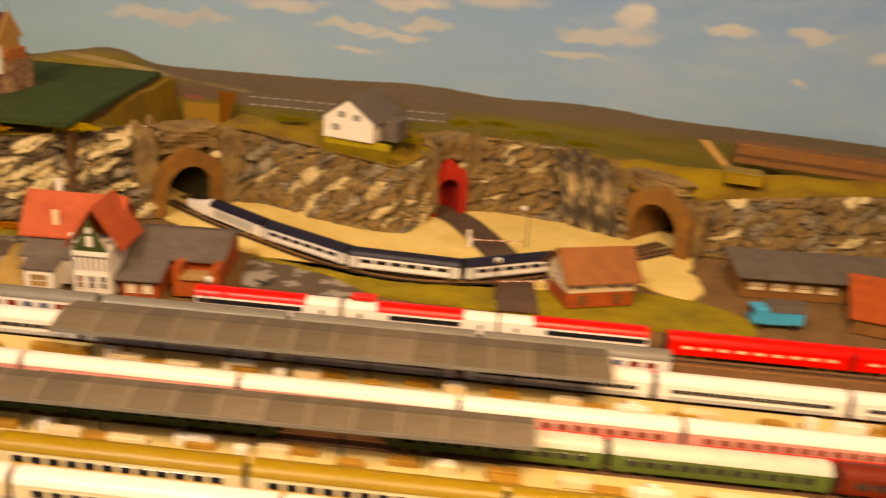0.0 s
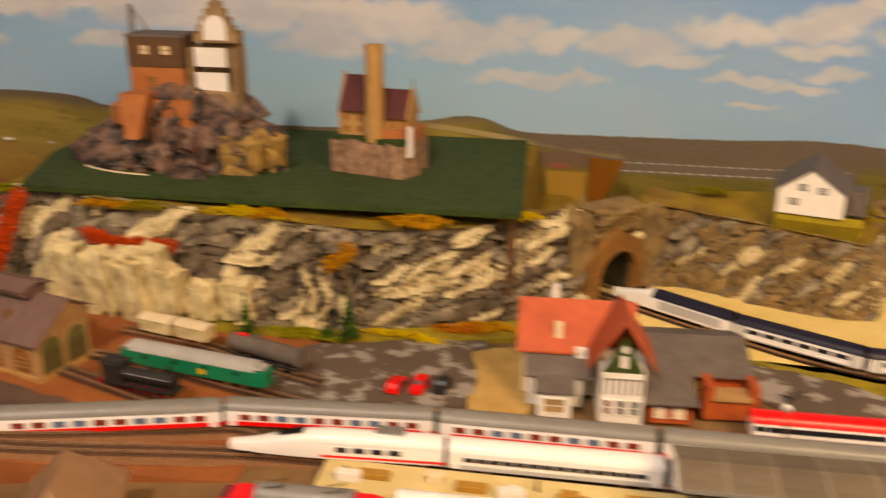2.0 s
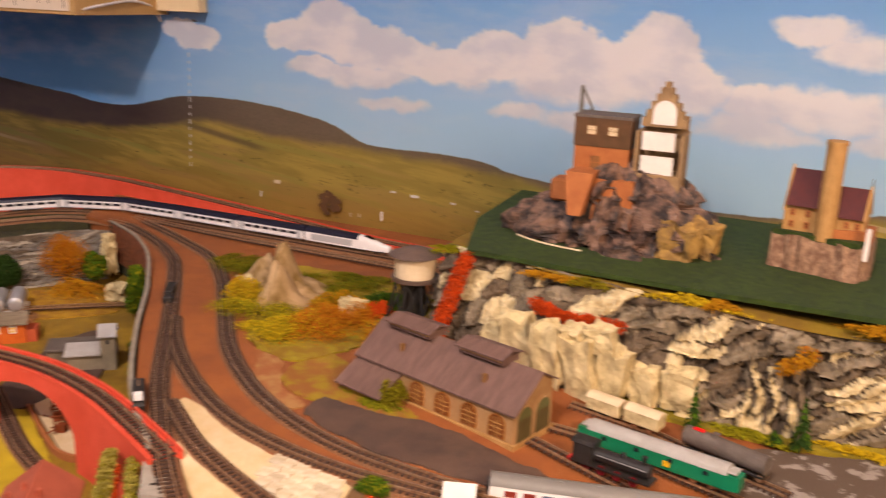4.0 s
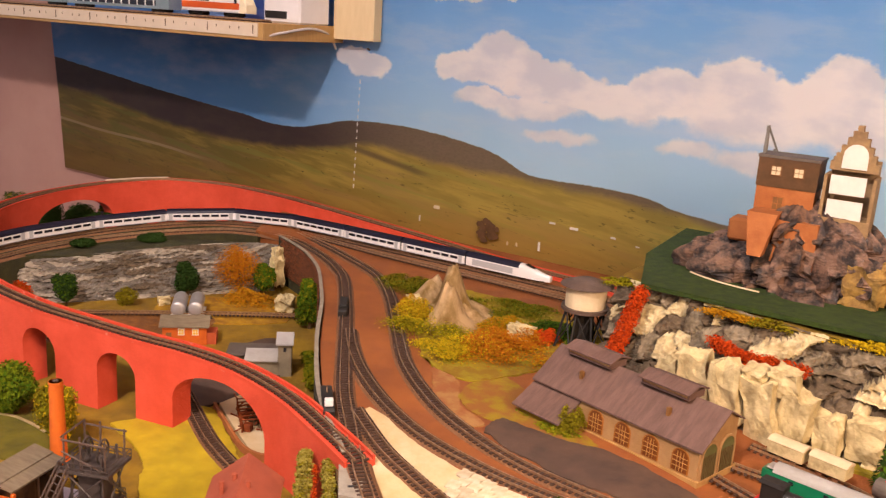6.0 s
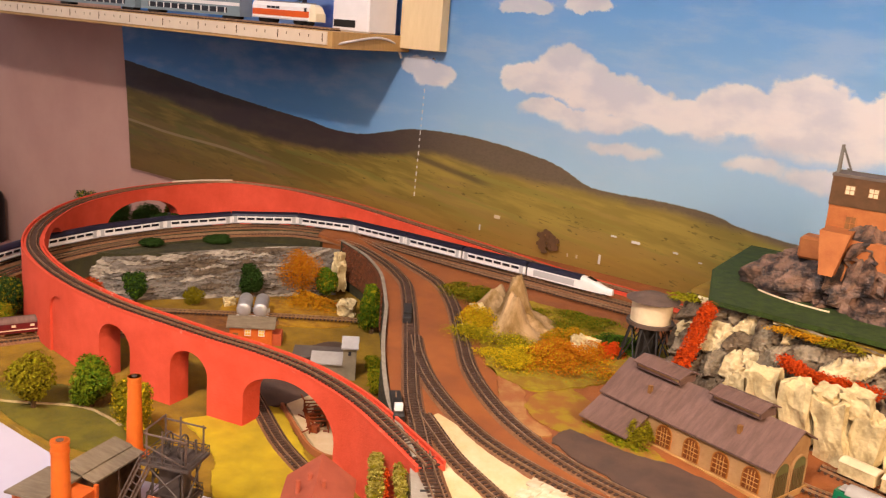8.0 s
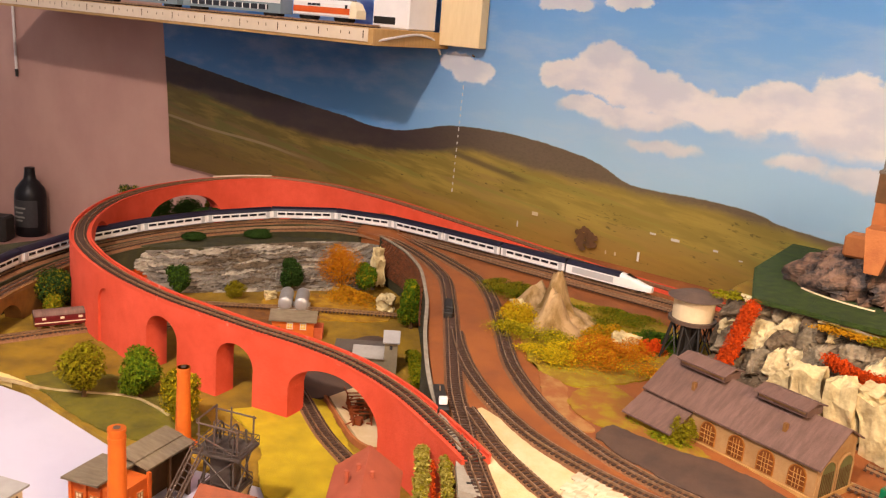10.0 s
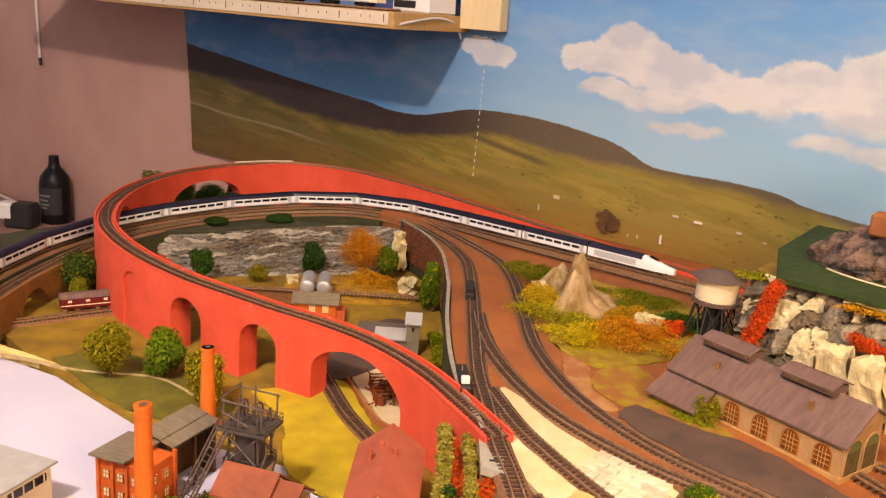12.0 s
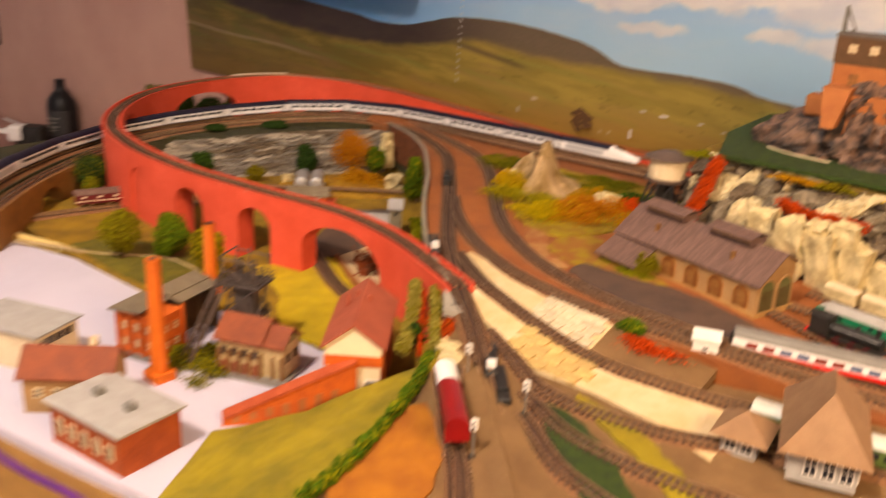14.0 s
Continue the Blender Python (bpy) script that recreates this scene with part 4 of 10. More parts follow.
# hill top behind the rocks
bm = bmesh.new()
front = [(-0.805, 1.06, 0.113), (-0.79, 1.03, 0.114), (-0.72, 1.015, 0.115), (-0.62, 0.995, 0.113), (-0.50, 0.992, 0.108), (-0.39, 1.0, 0.1), (-0.305, 1.015, 0.102), (-0.24, 1.055, 0.105), (-0.20, 1.085, 0.107), (-0.165, 1.11, 0.106), (-0.13, 1.14, 0.100), (-0.10, 1.155, 0.096), (-0.05, 1.15, 0.090), (0.0, 1.137, 0.087), (0.033, 1.122, 0.086), (0.074, 1.113, 0.082), (0.105, 1.118, 0.077),
         (0.13, 1.165, 0.082), (0.15, 1.195, 0.092), (0.185, 1.215, 0.096), (0.26, 1.228, 0.094), (0.335, 1.207, 0.09), (0.375, 1.17, 0.07), (0.41, 1.152, 0.058), (0.45, 1.16, 0.05), (0.52, 1.165, 0.062), (0.62, 1.172, 0.075), (0.8, 1.19, 0.085), (0.98, 1.2, 0.085)]
F = spline(front, 0.008)
g = []
for p in F:
    row = []
    for j in range(19):
        v = j / 18
        y = p.y + (1.344 - p.y) * v
        zt = 0.112 if p.x < -0.2 else 0.104 + 0.006 * noise.noise(Vector((p.x * 8, 3, 1)))
        z = p.z + (zt - p.z) * smoothstep(0, 0.6, v)
        if p.x > -0.245:
            gap = 1 - smoothstep(-0.15, -0.11, p.x)
            z -= 0.064 * smoothstep(1.215 - 0.13 * gap, 1.285 - 0.13 * gap, y)
        z += 0.004 * noise.noise(Vector((p.x * 22, y * 22, 0.5))) * (1 if 0 < j else 0)
        row.append(bm.verts.new((p.x, y, z)))
    g.append(row)
for i in range(len(g) - 1):
    for j in range(18):
        bm.faces.new((g[i][j], g[i + 1][j], g[i + 1][j + 1], g[i][j + 1]))
tagged(part("hill_top", bm, "hill_grass", smooth=True), "olive and yellow flocked hilltop behind the cliffs", "ground", kind="structure")

# pale boulders at the cliff's foot
def stone_mesh(seed, sx, sy, sz, cuts=2, crag=1.0):
    bm = bmesh.new()
    bmesh.ops.create_cube(bm, size=1.0)
    bmesh.ops.subdivide_edges(bm, edges=bm.edges[:], cuts=cuts, use_grid_fill=True)
    for v in bm.verts:
        q = v.co * 2.2 + Vector((seed, 0, 0))
        v.co += Vector((noise.noise(q), noise.noise(q + Vector((9, 0, 0))), noise.noise(q + Vector((0, 7, 0))))) * 0.22 * (0.6 + 0.4 * crag)
        if cuts > 3:
            d, pts = noise.voronoi(q * 1.6)
            v.co *= 1 + crag * (0.10 * noise.cell(pts[0] * 6.1) - 0.12 * (1 - smoothstep(0, 0.15, d[1] - d[0])) + 0.05 * noise.noise(q * 5))
        v.co = Vector((v.co.x * sx, v.co.y * sy, v.co.z * sz))
    return bm


rng = random.Random(8)
for k, (x, y, z, sx, sz) in enumerate(((-0.672, 0.937, 0.058, 0.034, 0.058), (-0.636, 0.928, 0.055, 0.032, 0.064), (-0.602, 0.928, 0.048, 0.032, 0.062), (-0.572, 0.936, 0.046, 0.030, 0.050), (-0.612, 0.930, 0.081, 0.022, 0.014), (-0.585, 0.936, 0.078, 0.026, 0.026),
                                        (-0.512, 0.958, 0.036, 0.034, 0.036), (-0.543, 0.948, 0.036, 0.026, 0.034), (-0.700, 0.950, 0.045, 0.024, 0.04))):
    ob = part("boulder", stone_mesh(k * 3.3, sx * 0.93, 0.024, sz, 6, 0.45), "rock_cream")
    ob.matrix_world = pose(x, y, z, 6, rng.uniform(-8, 8), rng.uniform(-14, 2))
    tagged(ob, "cream-painted flat-faced boulder against the cliff", "rock", "boulders at the cliff's foot")

for k, (x, y, z, w, d, h, rz) in enumerate(((-0.158, 1.122, 0.090, 0.075, 0.032, 0.030, 46), (-0.190, 1.082, 0.055, 0.022, 0.022, 0.10, 30), (-0.112, 1.158, 0.052, 0.026, 0.022, 0.085, 20),
                                                (0.156, 1.206, 0.087, 0.058, 0.030, 0.028, 50), (0.136, 1.168, 0.045, 0.018, 0.022, 0.078, 30), (0.186, 1.222, 0.050, 0.022, 0.020, 0.095, 20), (0.377, 1.184, 0.040, 0.026, 0.022, 0.080, -44), (0.42, 1.166, 0.074, 0.08, 0.026, 0.020, -44), (0.462, 1.122, 0.030, 0.022, 0.026, 0.066, -30))):
    ob = part("outcrop", stone_mesh(300 + k * 2.7, w, d, h, 8), ["rock_brown"])
    ob.matrix_world = pose(x, y, z, 4, 0, rz)
    tagged(ob, "rough brown rock built up against a tunnel portal", "rock", "rocks round the tunnel portals")

for k, (x, y, z, w, d, h, ry) in enumerate(((0.318, 1.196, 0.046, 0.022, 0.026, 0.094, 16), (0.340, 1.188, 0.045, 0.018, 0.030, 0.098, 20), (0.360, 1.176, 0.042, 0.020, 0.026, 0.090, 17))):
    ob = part("outcrop", stone_mesh(400 + k * 3.9, w, d, h, 8, 1.2), ["rock_fold"])
    ob.matrix_world = pose(x, y, z, 5, -ry, -22)
    tagged(ob, "steep dark and cream fold of rock beside the brick portal", "rock", "rocks round the tunnel portals")

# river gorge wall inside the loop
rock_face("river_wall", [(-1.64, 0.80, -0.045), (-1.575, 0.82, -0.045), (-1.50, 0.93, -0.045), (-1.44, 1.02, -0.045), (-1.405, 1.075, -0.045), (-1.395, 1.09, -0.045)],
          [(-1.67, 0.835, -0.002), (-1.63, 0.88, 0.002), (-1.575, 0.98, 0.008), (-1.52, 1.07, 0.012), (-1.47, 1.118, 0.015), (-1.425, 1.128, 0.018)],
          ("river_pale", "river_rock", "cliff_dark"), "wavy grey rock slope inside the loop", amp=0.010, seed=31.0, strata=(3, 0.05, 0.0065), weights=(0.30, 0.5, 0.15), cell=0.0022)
sheet("dark_bank", [(-1.68, 0.835), (-1.63, 0.88), (-1.57, 0.98), (-1.51, 1.07), (-1.45, 1.125), (-1.50, 1.15), (-1.58, 1.10), (-1.655, 1.0), (-1.70, 0.88)], 0.004, "dark_ground", "dark green-brown bank beside the curved track", thick=0.05)

# ---- retaining wall of the track bed ----
line = spline([(-0.862, 0.628, 0), (-0.956, 0.703, 0), (-1.056, 0.81, 0), (-1.138, 0.91, 0), (-1.164, 0.94, 0), (-1.25, 1.03, 0), (-1.312, 1.078, 0), (-1.356, 1.104, 0), (-1.43, 1.136, 0)], 0.01)
sd = sides(line)
bm = loft([[p + s * w + Vector((0, 0, z)) for w, z in ((0.0, -0.05), (0.003, -0.05), (0.003, 0.031), (0.0, 0.031))] for p, s in zip(line, sd)])
retaining = tagged(part("retaining_wall", bm, "dark_ground"), "dark low wall along the edge of the track bed", "wall", kind="structure")
mt("wall_cap", (0.33, 0.30, 0.25), (0.22, 0.19, 0.15), 0.8, 90, 0.3, 500)
part("coping", loft([[p + s_ * w + Vector((0, 0, z)) for w, z in ((-0.0008, 0.0312), (0.0038, 0.0312), (0.0038, 0.0328), (-0.0008, 0.0328))] for p, s_ in zip(line, sd)]), "wall_cap", retaining, "pale grey coping")
bk = box(0, 0, 0, 0.0075, 0.0016, 0.0032).copy()
mt("brick_dark", (0.20, 0.085, 0.045), (0.10, 0.04, 0.025), 0.85, 120, 0.4, 800, rand=0.3)
tmp = part("brick", bk, "brick_dark", retaining)
brick_me = tmp.data
tmp.matrix_basis = pose(-1.0, 0.75, -0.02)
bpy.data.objects.remove(tmp)
long = [p for p in line if -1.425 < p.x < -1.20]
for c in range(14):
    for i in range(0, len(long) - 1):
        p, q = long[i], long[min(i + 1, len(long) - 1)]
        d = (q - p)
        nrm = Vector((-d.y, d.x, 0)).normalized()
        o = p + d * (0.5 if c % 2 else 0.0) + nrm * 0.0045
        share("brick", brick_me, retaining, pose(o.x, o.y, -0.026 + 0.0042 * c, 0, 0, math.degrees(math.atan2(d.y, d.x))))

# ---- railway tracks ----


tmp = part("sleeper", box(0, 0, 0.0007, 0.0026, 0.018 * 0.92, 0.0014), "sleeper")
SLEEPER = tmp.data
bpy.data.objects.remove(tmp)


def track(pts, label, bed=True, step=0.0056, group="tracks", gauge=0.009, wide=0.018):
    line = spline(pts, step)
    th = thing("railway_track", *line[0], 0, label, "track", group)
    inv = -line[0]
    line = [p + inv for p in line]
    sd = sides(line)
    up = lambda z: Vector((0, 0, z))
    if bed:
        part("ballast", loft([[p + s * w + up(z) for w, z in ((wide / 2 + 0.004, -0.004), (wide / 2, 0.0), (-wide / 2, 0.0), (-wide / 2 - 0.004, -0.004))] for p, s in zip(line[::2], sd[::2])]), "ballast", th, "brown ballast strip")
    V, Fc = [], []
    for i in range(0, len(line)):
        p, s = line[i], sd[i]
        f = Vector((s.y, -s.x, 0))
        if i < 250:
            q = line[min(i + 1, len(line) - 1)] - line[max(i - 1, 0)]
            pitch = math.degrees(math.atan2(q.z, math.hypot(q.x, q.y)))
            share("sleeper", SLEEPER, th, pose(p.x, p.y, p.z, 0, -pitch, math.degrees(math.atan2(q.y, q.x))))
            continue
        k = len(V)
        for z in (0.0, 0.0014):
            for a, b in ((-1, -1), (1, -1), (1, 1), (-1, 1)):
                V.append(p + s * (a * wide * 0.46) + f * (b * 0.0013) + up(z))
        Fc += [(k + 4, k + 5, k + 6, k + 7), (k, k + 1, k + 5, k + 4), (k + 1, k + 2, k + 6, k + 5), (k + 2, k + 3, k + 7, k + 6), (k + 3, k, k + 4, k + 7)]
    if V:
        me = bpy.data.meshes.new("distant_sleeper")
        me.from_pydata(V, [], Fc)
        me.materials.append(MT["sleeper"])
        ob = new("distant_sleeper", me)
        ob.parent = th
        tagged(ob, "far row of dark brown sleepers", kind="stuff")
    for e in (-1, 1):
        c = e * gauge / 2
        part("rail", loft([[p + s * (c + w) + up(z) for w, z in ((-0.0006, 0.0012), (0.0006, 0.0012), (0.0005, 0.0034), (-0.0005, 0.0034))] for p, s in zip(line, sd)]), "rail", th, "bronze-coloured metal rail")
    return th


VIADUCT = [(-0.845, 0.626, 0.03), (-0.892, 0.645, 0.032), (-0.97, 0.673, 0.035), (-1.045, 0.685, 0.038), (-1.112, 0.680, 0.041), (-1.178, 0.667, 0.043), (-1.244, 0.655, 0.046), (-1.322, 0.646, 0.048), (-1.418, 0.647, 0.051), (-1.513, 0.664, 0.053),
           (-1.60, 0.697, 0.055), (-1.70, 0.769, 0.055), (-1.79, 0.872, 0.055), (-1.843, 0.991, 0.055), (-1.855, 1.12, 0.055), (-1.82, 1.225, 0.055), (-1.72, 1.29, 0.052), (-1.60, 1.305, 0.049), (-1.501, 1.303, 0.046), (-1.338, 1.294, 0.04), (-1.218, 1.287, 0.035), (-1.121, 1.279, 0.031),
           (-1.044, 1.272, 0.029), (-0.967, 1.265, 0.029), (-0.86, 1.25, 0.029)]
EURO = [(-0.77, 1.207, 0.029), (-0.86, 1.205, 0.029), (-1.0, 1.203, 0.029), (-1.144, 1.200, 0.029), (-1.229, 1.2, 0.028), (-1.335, 1.203, 0.026), (-1.44, 1.207, 0.023), (-1.53, 1.195, 0.020), (-1.625, 1.145, 0.016), (-1.69, 1.05, 0.011), (-1.722, 0.94, 0.007), (-1.728, 0.84, 0.004), (-1.715, 0.745, 0.002), (-1.675, 0.643, 0.0), (-1.615, 0.552, 0.0), (-1.55, 0.475, 0.0), (-1.47, 0.40, 0.0)]
track(VIADUCT, "single track laid along the red viaduct", bed=False)
track(EURO, "outer main track curving round under the viaduct")
track([(-0.86, 1.168, 0.029), (-1.0, 1.167, 0.029), (-1.12, 1.166, 0.029), (-1.22, 1.167, 0.0285), (-1.33, 1.178, 0.0265), (-1.44, 1.196, 0.0235)], "middle main track joining the outer track", bed=False)
track([(-1.50, 1.158, 0.0205), (-1.42, 1.150, 0.0245), (-1.36, 1.126, 0.027), (-1.296, 1.094, 0.028), (-1.248, 1.064, 0.028), (-1.202, 1.027, 0.028), (-1.123, 0.938, 0.028), (-1.066, 0.87, 0.028), (-1.0, 0.79, 0.028), (-0.945, 0.725, 0.028), (-0.897, 0.676, 0.028), (-0.842, 0.62, 0.028), (-0.79, 0.575, 0.024), (-0.715, 0.505, 0.012), (-0.66, 0.455, 0.006), (-0.58, 0.37, 0.006)], "curved track along the edge of the bed")
track([(-1.44, 1.193, 0.0235), (-1.341, 1.152, 0.0265), (-1.269, 1.119, 0.028), (-1.21, 1.092, 0.028), (-1.165, 1.064, 0.028), (-1.098, 1.0, 0.028), (-1.019, 0.909, 0.028), (-0.951, 0.833, 0.028), (-0.88, 0.775, 0.028), (-0.819, 0.740, 0.028), (-0.75, 0.716, 0.027), (-0.68, 0.705, 0.0275), (-0.60, 0.712, 0.0225), (-0.50, 0.757, 0.0085), (-0.43, 0.783, 0.0025), (-0.35, 0.789, 0.0), (0.0, 0.792, 0.0), (0.4, 0.795, 0.0), (0.95, 0.80, 0.0)], "long curved track from the loop into the station")
track([(-1.06, 0.87, 0.028), (-1.022, 0.829, 0.028), (-0.971, 0.783, 0.028), (-0.91, 0.74, 0.028), (-0.847, 0.707, 0.028), (-0.789, 0.69, 0.028), (-0.725, 0.684, 0.026), (-0.65, 0.684, 0.0265), (-0.56, 0.705, 0.0175), (-0.45, 0.74, 0.0045), (-0.36, 0.752, 0.0), (0.0, 0.755, 0.0), (0.4, 0.757, 0.0), (0.95, 0.76, 0.0)], "curved track above the pale stone wall")
track([(-0.915, 0.705, 0.028), (-0.851, 0.663, 0.027), (-0.805, 0.643, 0.0245), (-0.773, 0.633, 0.0215), (-0.735, 0.625, 0.0165), (-0.699, 0.621, 0.012), (-0.66, 0.623, 0.008), (-0.58, 0.640, 0.004), (-0.46, 0.672, 0.002), (-0.36, 0.684, 0.0), (0.0, 0.685, 0.0), (0.5, 0.687, 0.0), (0.95, 0.69, 0.0)], "track below the pale stone wall")
track([(-0.78, 0.585, 0.018), (-0.745, 0.572, 0.012), (-0.681, 0.545, 0.006), (-0.58, 0.56, 0.006), (-0.46, 0.625, 0.003), (-0.36, 0.645, 0.0), (0.0, 0.645, 0.0), (0.5, 0.648, 0.0), (0.95, 0.65, 0.0)], "station track beside the platform")
track([(-0.70, 0.53, 0.007), (-0.62, 0.50, 0.006), (-0.5, 0.51, 0.006), (-0.36, 0.565, 0.002), (-0.2, 0.578, 0.0), (0.2, 0.578, 0.0), (0.6, 0.578, 0.0)], "station track with dark rails on brown ballast")
track([(-0.68, 0.50, 0.007), (-0.60, 0.455, 0.006), (-0.48, 0.45, 0.006), (-0.3, 0.53, 0.002), (-0.1, 0.545, 0.0), (0.3, 0.545, 0.0)], "station track with dark rails on brown ballast")
track([(-0.76, 0.52, 0.012), (-0.715, 0.455, 0.009), (-0.668, 0.41, 0.007), (-0.60, 0.33, 0.006)], "short siding under the railbus")
track([(-0.46, 0.815, 0.002), (-0.3, 0.833, 0.0), (0.0, 0.838, 0.0), (0.4, 0.842, 0.0), (0.95, 0.85, 0.0)], "station track behind the long platform")
track([(-0.18, 1.135, 0.001), (-0.163, 1.120, 0.001), (-0.10, 1.073, 0.001), (-0.038, 1.033, 0.001), (0.035, 0.990, 0.001), (0.1, 0.967, 0.001), (0.165, 0.964, 0.001), (0.235, 0.983, 0.001), (0.312, 1.033, 0.001), (0.373, 1.079, 0.001), (0.445, 1.135, 0.001)], "curved track through the rocky bay")
track([(-0.17, 1.16, 0.001), (-0.10, 1.115, 0.001), (-0.04, 1.08, 0.001), (0.022, 1.045, 0.001), (0.10, 1.005, 0.001), (0.165, 0.99, 0.001), (0.235, 1.005, 0.001), (0.30, 1.045, 0.001), (0.36, 1.09, 0.001), (0.43, 1.15, 0.001)], "second curved track through the rocky bay", bed=False)
track([(-0.605, 0.808, 0.024), (-0.55, 0.798, 0.016), (-0.47, 0.782, 0.006), (-0.42, 0.778, 0.002)], "track leading out of the shed door", bed=False)
track([(-0.60, 0.842, 0.023), (-0.55, 0.850, 0.016), (-0.50, 0.842, 0.009), (-0.43, 0.832, 0.003), (-0.38, 0.82, 0.001)], "track leading out of the shed door", bed=False)
track([(-0.60, 0.90, 0.02), (-0.52, 0.90, 0.01), (-0.45, 0.878, 0.004), (-0.40, 0.86, 0.004)], "short siding under the tank wagon", bed=False)
track([(-1.56, 0.77, -0.041), (-1.51, 0.804, -0.041), (-1.419, 0.888, -0.041), (-1.345, 0.955, -0.041), (-1.274, 1.013, -0.041)], "rusty siding inside the loop", bed=False)
track([(-1.20, 0.738, -0.041), (-1.135, 0.702, -0.041), (-1.08, 0.672, -0.041), (-1.044, 0.656, -0.041), (-1.0, 0.64, -0.041)], "spur track under the big arch")
track([(-1.56, 0.46, -0.042), (-1.53, 0.54, -0.042), (-1.51, 0.62, -0.042), (-1.49, 0.67, -0.042), (-1.44, 0.74, -0.042)], "low track under the brown arch")

# ---- viaducts ----


def arch_wall(name, pts, half, floor, rise, arches, mat, label, step=0.006):
    """A wall along a line with arched openings; arches are (distance, half width, crown under the deck)."""
    line = spline(pts, step)
    sd = sides(line)
    dist = [0.0]
    for a, b in zip(line, line[1:]):
        dist.append(dist[-1] + (b - a).length)

    def at(s):
        i = max(0, min(len(line) - 2, int(s / step)))
        u = (s - dist[i]) / step
        return line[i].lerp(line[i + 1], u), sd[i].lerp(sd[i + 1], u)

    stops = sorted(set([round(d, 5) for d in dist] + [round(c + e * w * k, 5) for c, w, _ in arches for e in (-1, 1) for k in (1, 0.98, 0.9, 0.75, 0.5, 0.25)]))
    stops = [s for s in stops if 0 <= s <= dist[-1]]
    secs = []

    def ring(s, cut):
        p, n = at(s)
        top = p.z + rise
        lo = floor
        if cut is not None:
            c, w, crown = cut
            hgt = min(w * 0.9, 0.036)
            lo = p.z - crown - hgt + hgt * math.sqrt(max(0, 1 - ((s - c) / w) ** 2))
        return [Vector((p.x, p.y, 0)) + n * e * half + Vector((0, 0, z)) for e, z in ((1, lo), (1, top), (-1, top), (-1, lo))]

    for s in stops:
        inside = next((a for a in arches if abs(s - a[0]) < a[1] - 1e-4), None)
        edge = next((a for a in arches if abs(abs(s - a[0]) - a[1]) <= 1e-4), None)
        if edge:
            order = (None, edge) if s < edge[0] else (edge, None)
            secs += [ring(s, o) for o in order]
        else:
            secs.append(ring(s, inside))
    th = thing(name, 0, 0, 0, 0, label, "viaduct")
    part("wall", loft(secs), mat, th)
    for e in (-1, 1):
        part("parapet", loft([[p + n * (e * (half - 0.001)) + n * w + Vector((0, 0, z)) for w, z in ((-0.0012, rise), (0.0012, rise), (0.0012, rise + 0.0035), (-0.0012, rise + 0.0035))] for p, n in zip(line, sd)]), "viaduct_edge" if mat == "viaduct_red" else mat, th, "low edge along the track with worn pale paint" if mat == "viaduct_red" else "low edge along the track")
    return th


def s_of(pts, x, y):
    line = spline(pts, 0.006)
    return 0.006 * min(range(len(line)), key=lambda i: (line[i].x - x) ** 2 + (line[i].y - y) ** 2)


VD = [(x, y, z - 0.001) for x, y, z in VIADUCT]
arches = [(s_of(VD, -1.060, 0.68), 0.070, 0.013), (s_of(VD, -1.202, 0.663), 0.026, 0.018), (s_of(VD, -1.310, 0.648), 0.027, 0.018), (s_of(VD, -1.425, 0.648), 0.026, 0.018),
          (s_of(VD, -1.70, 0.769), 0.055, 0.008), (s_of(VD, -1.850, 1.03), 0.090, 0.018)]
viaduct = arch_wall("viaduct", VD, 0.0145, -0.052, 0.0, arches, "viaduct_red", "tall red-painted curved viaduct with arches carrying a track")
blind = spline(VD, 0.006)
near = int(s_of(VD, -1.425, 0.648) / 0.006)
seg = blind[near - 5:near + 6]
part("blind_panel", loft([[Vector((p.x, p.y, 0)) + q * w + Vector((0, 0, z)) for w, z in ((0.0115, -0.052), (0.0115, p.z - 0.012), (0.0045, p.z - 0.012), (0.0045, -0.052))] for p, q in zip(seg, sides(blind)[near - 5:near + 6])]), "viaduct_red", viaduct, "closed back of the blind arch")
EB = [(x, y, z - 0.004) for x, y, z in EURO[6:13]]
arch_wall("embankment", EB, 0.021, -0.052, 0.0, [], "dark_ground", "dark earth embankment under the outer main track")
EB = [(x, y, z - 0.004) for x, y, z in EURO[12:]]
arch_wall("embankment", EB, 0.021, -0.052, 0.0, [], "dark_ground", "dark earth embankment under the outer main track")
INNER = [(-1.49, 1.158, 0.0205), (-1.56, 1.135, 0.017), (-1.63, 1.06, 0.012), (-1.673, 0.97, 0.008), (-1.685, 0.88, 0.006), (-1.678, 0.79, 0.004), (-1.655, 0.698, 0.002), (-1.604, 0.608, 0.0), (-1.559, 0.546, 0.0), (-1.514, 0.494, 0.0), (-1.444, 0.425, 0.0)]
track(INNER, "inner main track curving round under the viaduct")
EB = [(x, y, z - 0.0045) for x, y, z in INNER[:7]]
arch_wall("embankment", EB, 0.021, -0.052, 0.0, [], "dark_ground", "dark earth embankment under the inner main track")
EB = [(x, y, z - 0.0045) for x, y, z in INNER[6:]]
arch_wall("arch_bridge", EB, 0.0125, -0.052, 0.0, [(s_of(EB, -1.576, 0.568), 0.036, 0.012)], "portal_brown", "ochre stone wall with an arch under the inner main track")

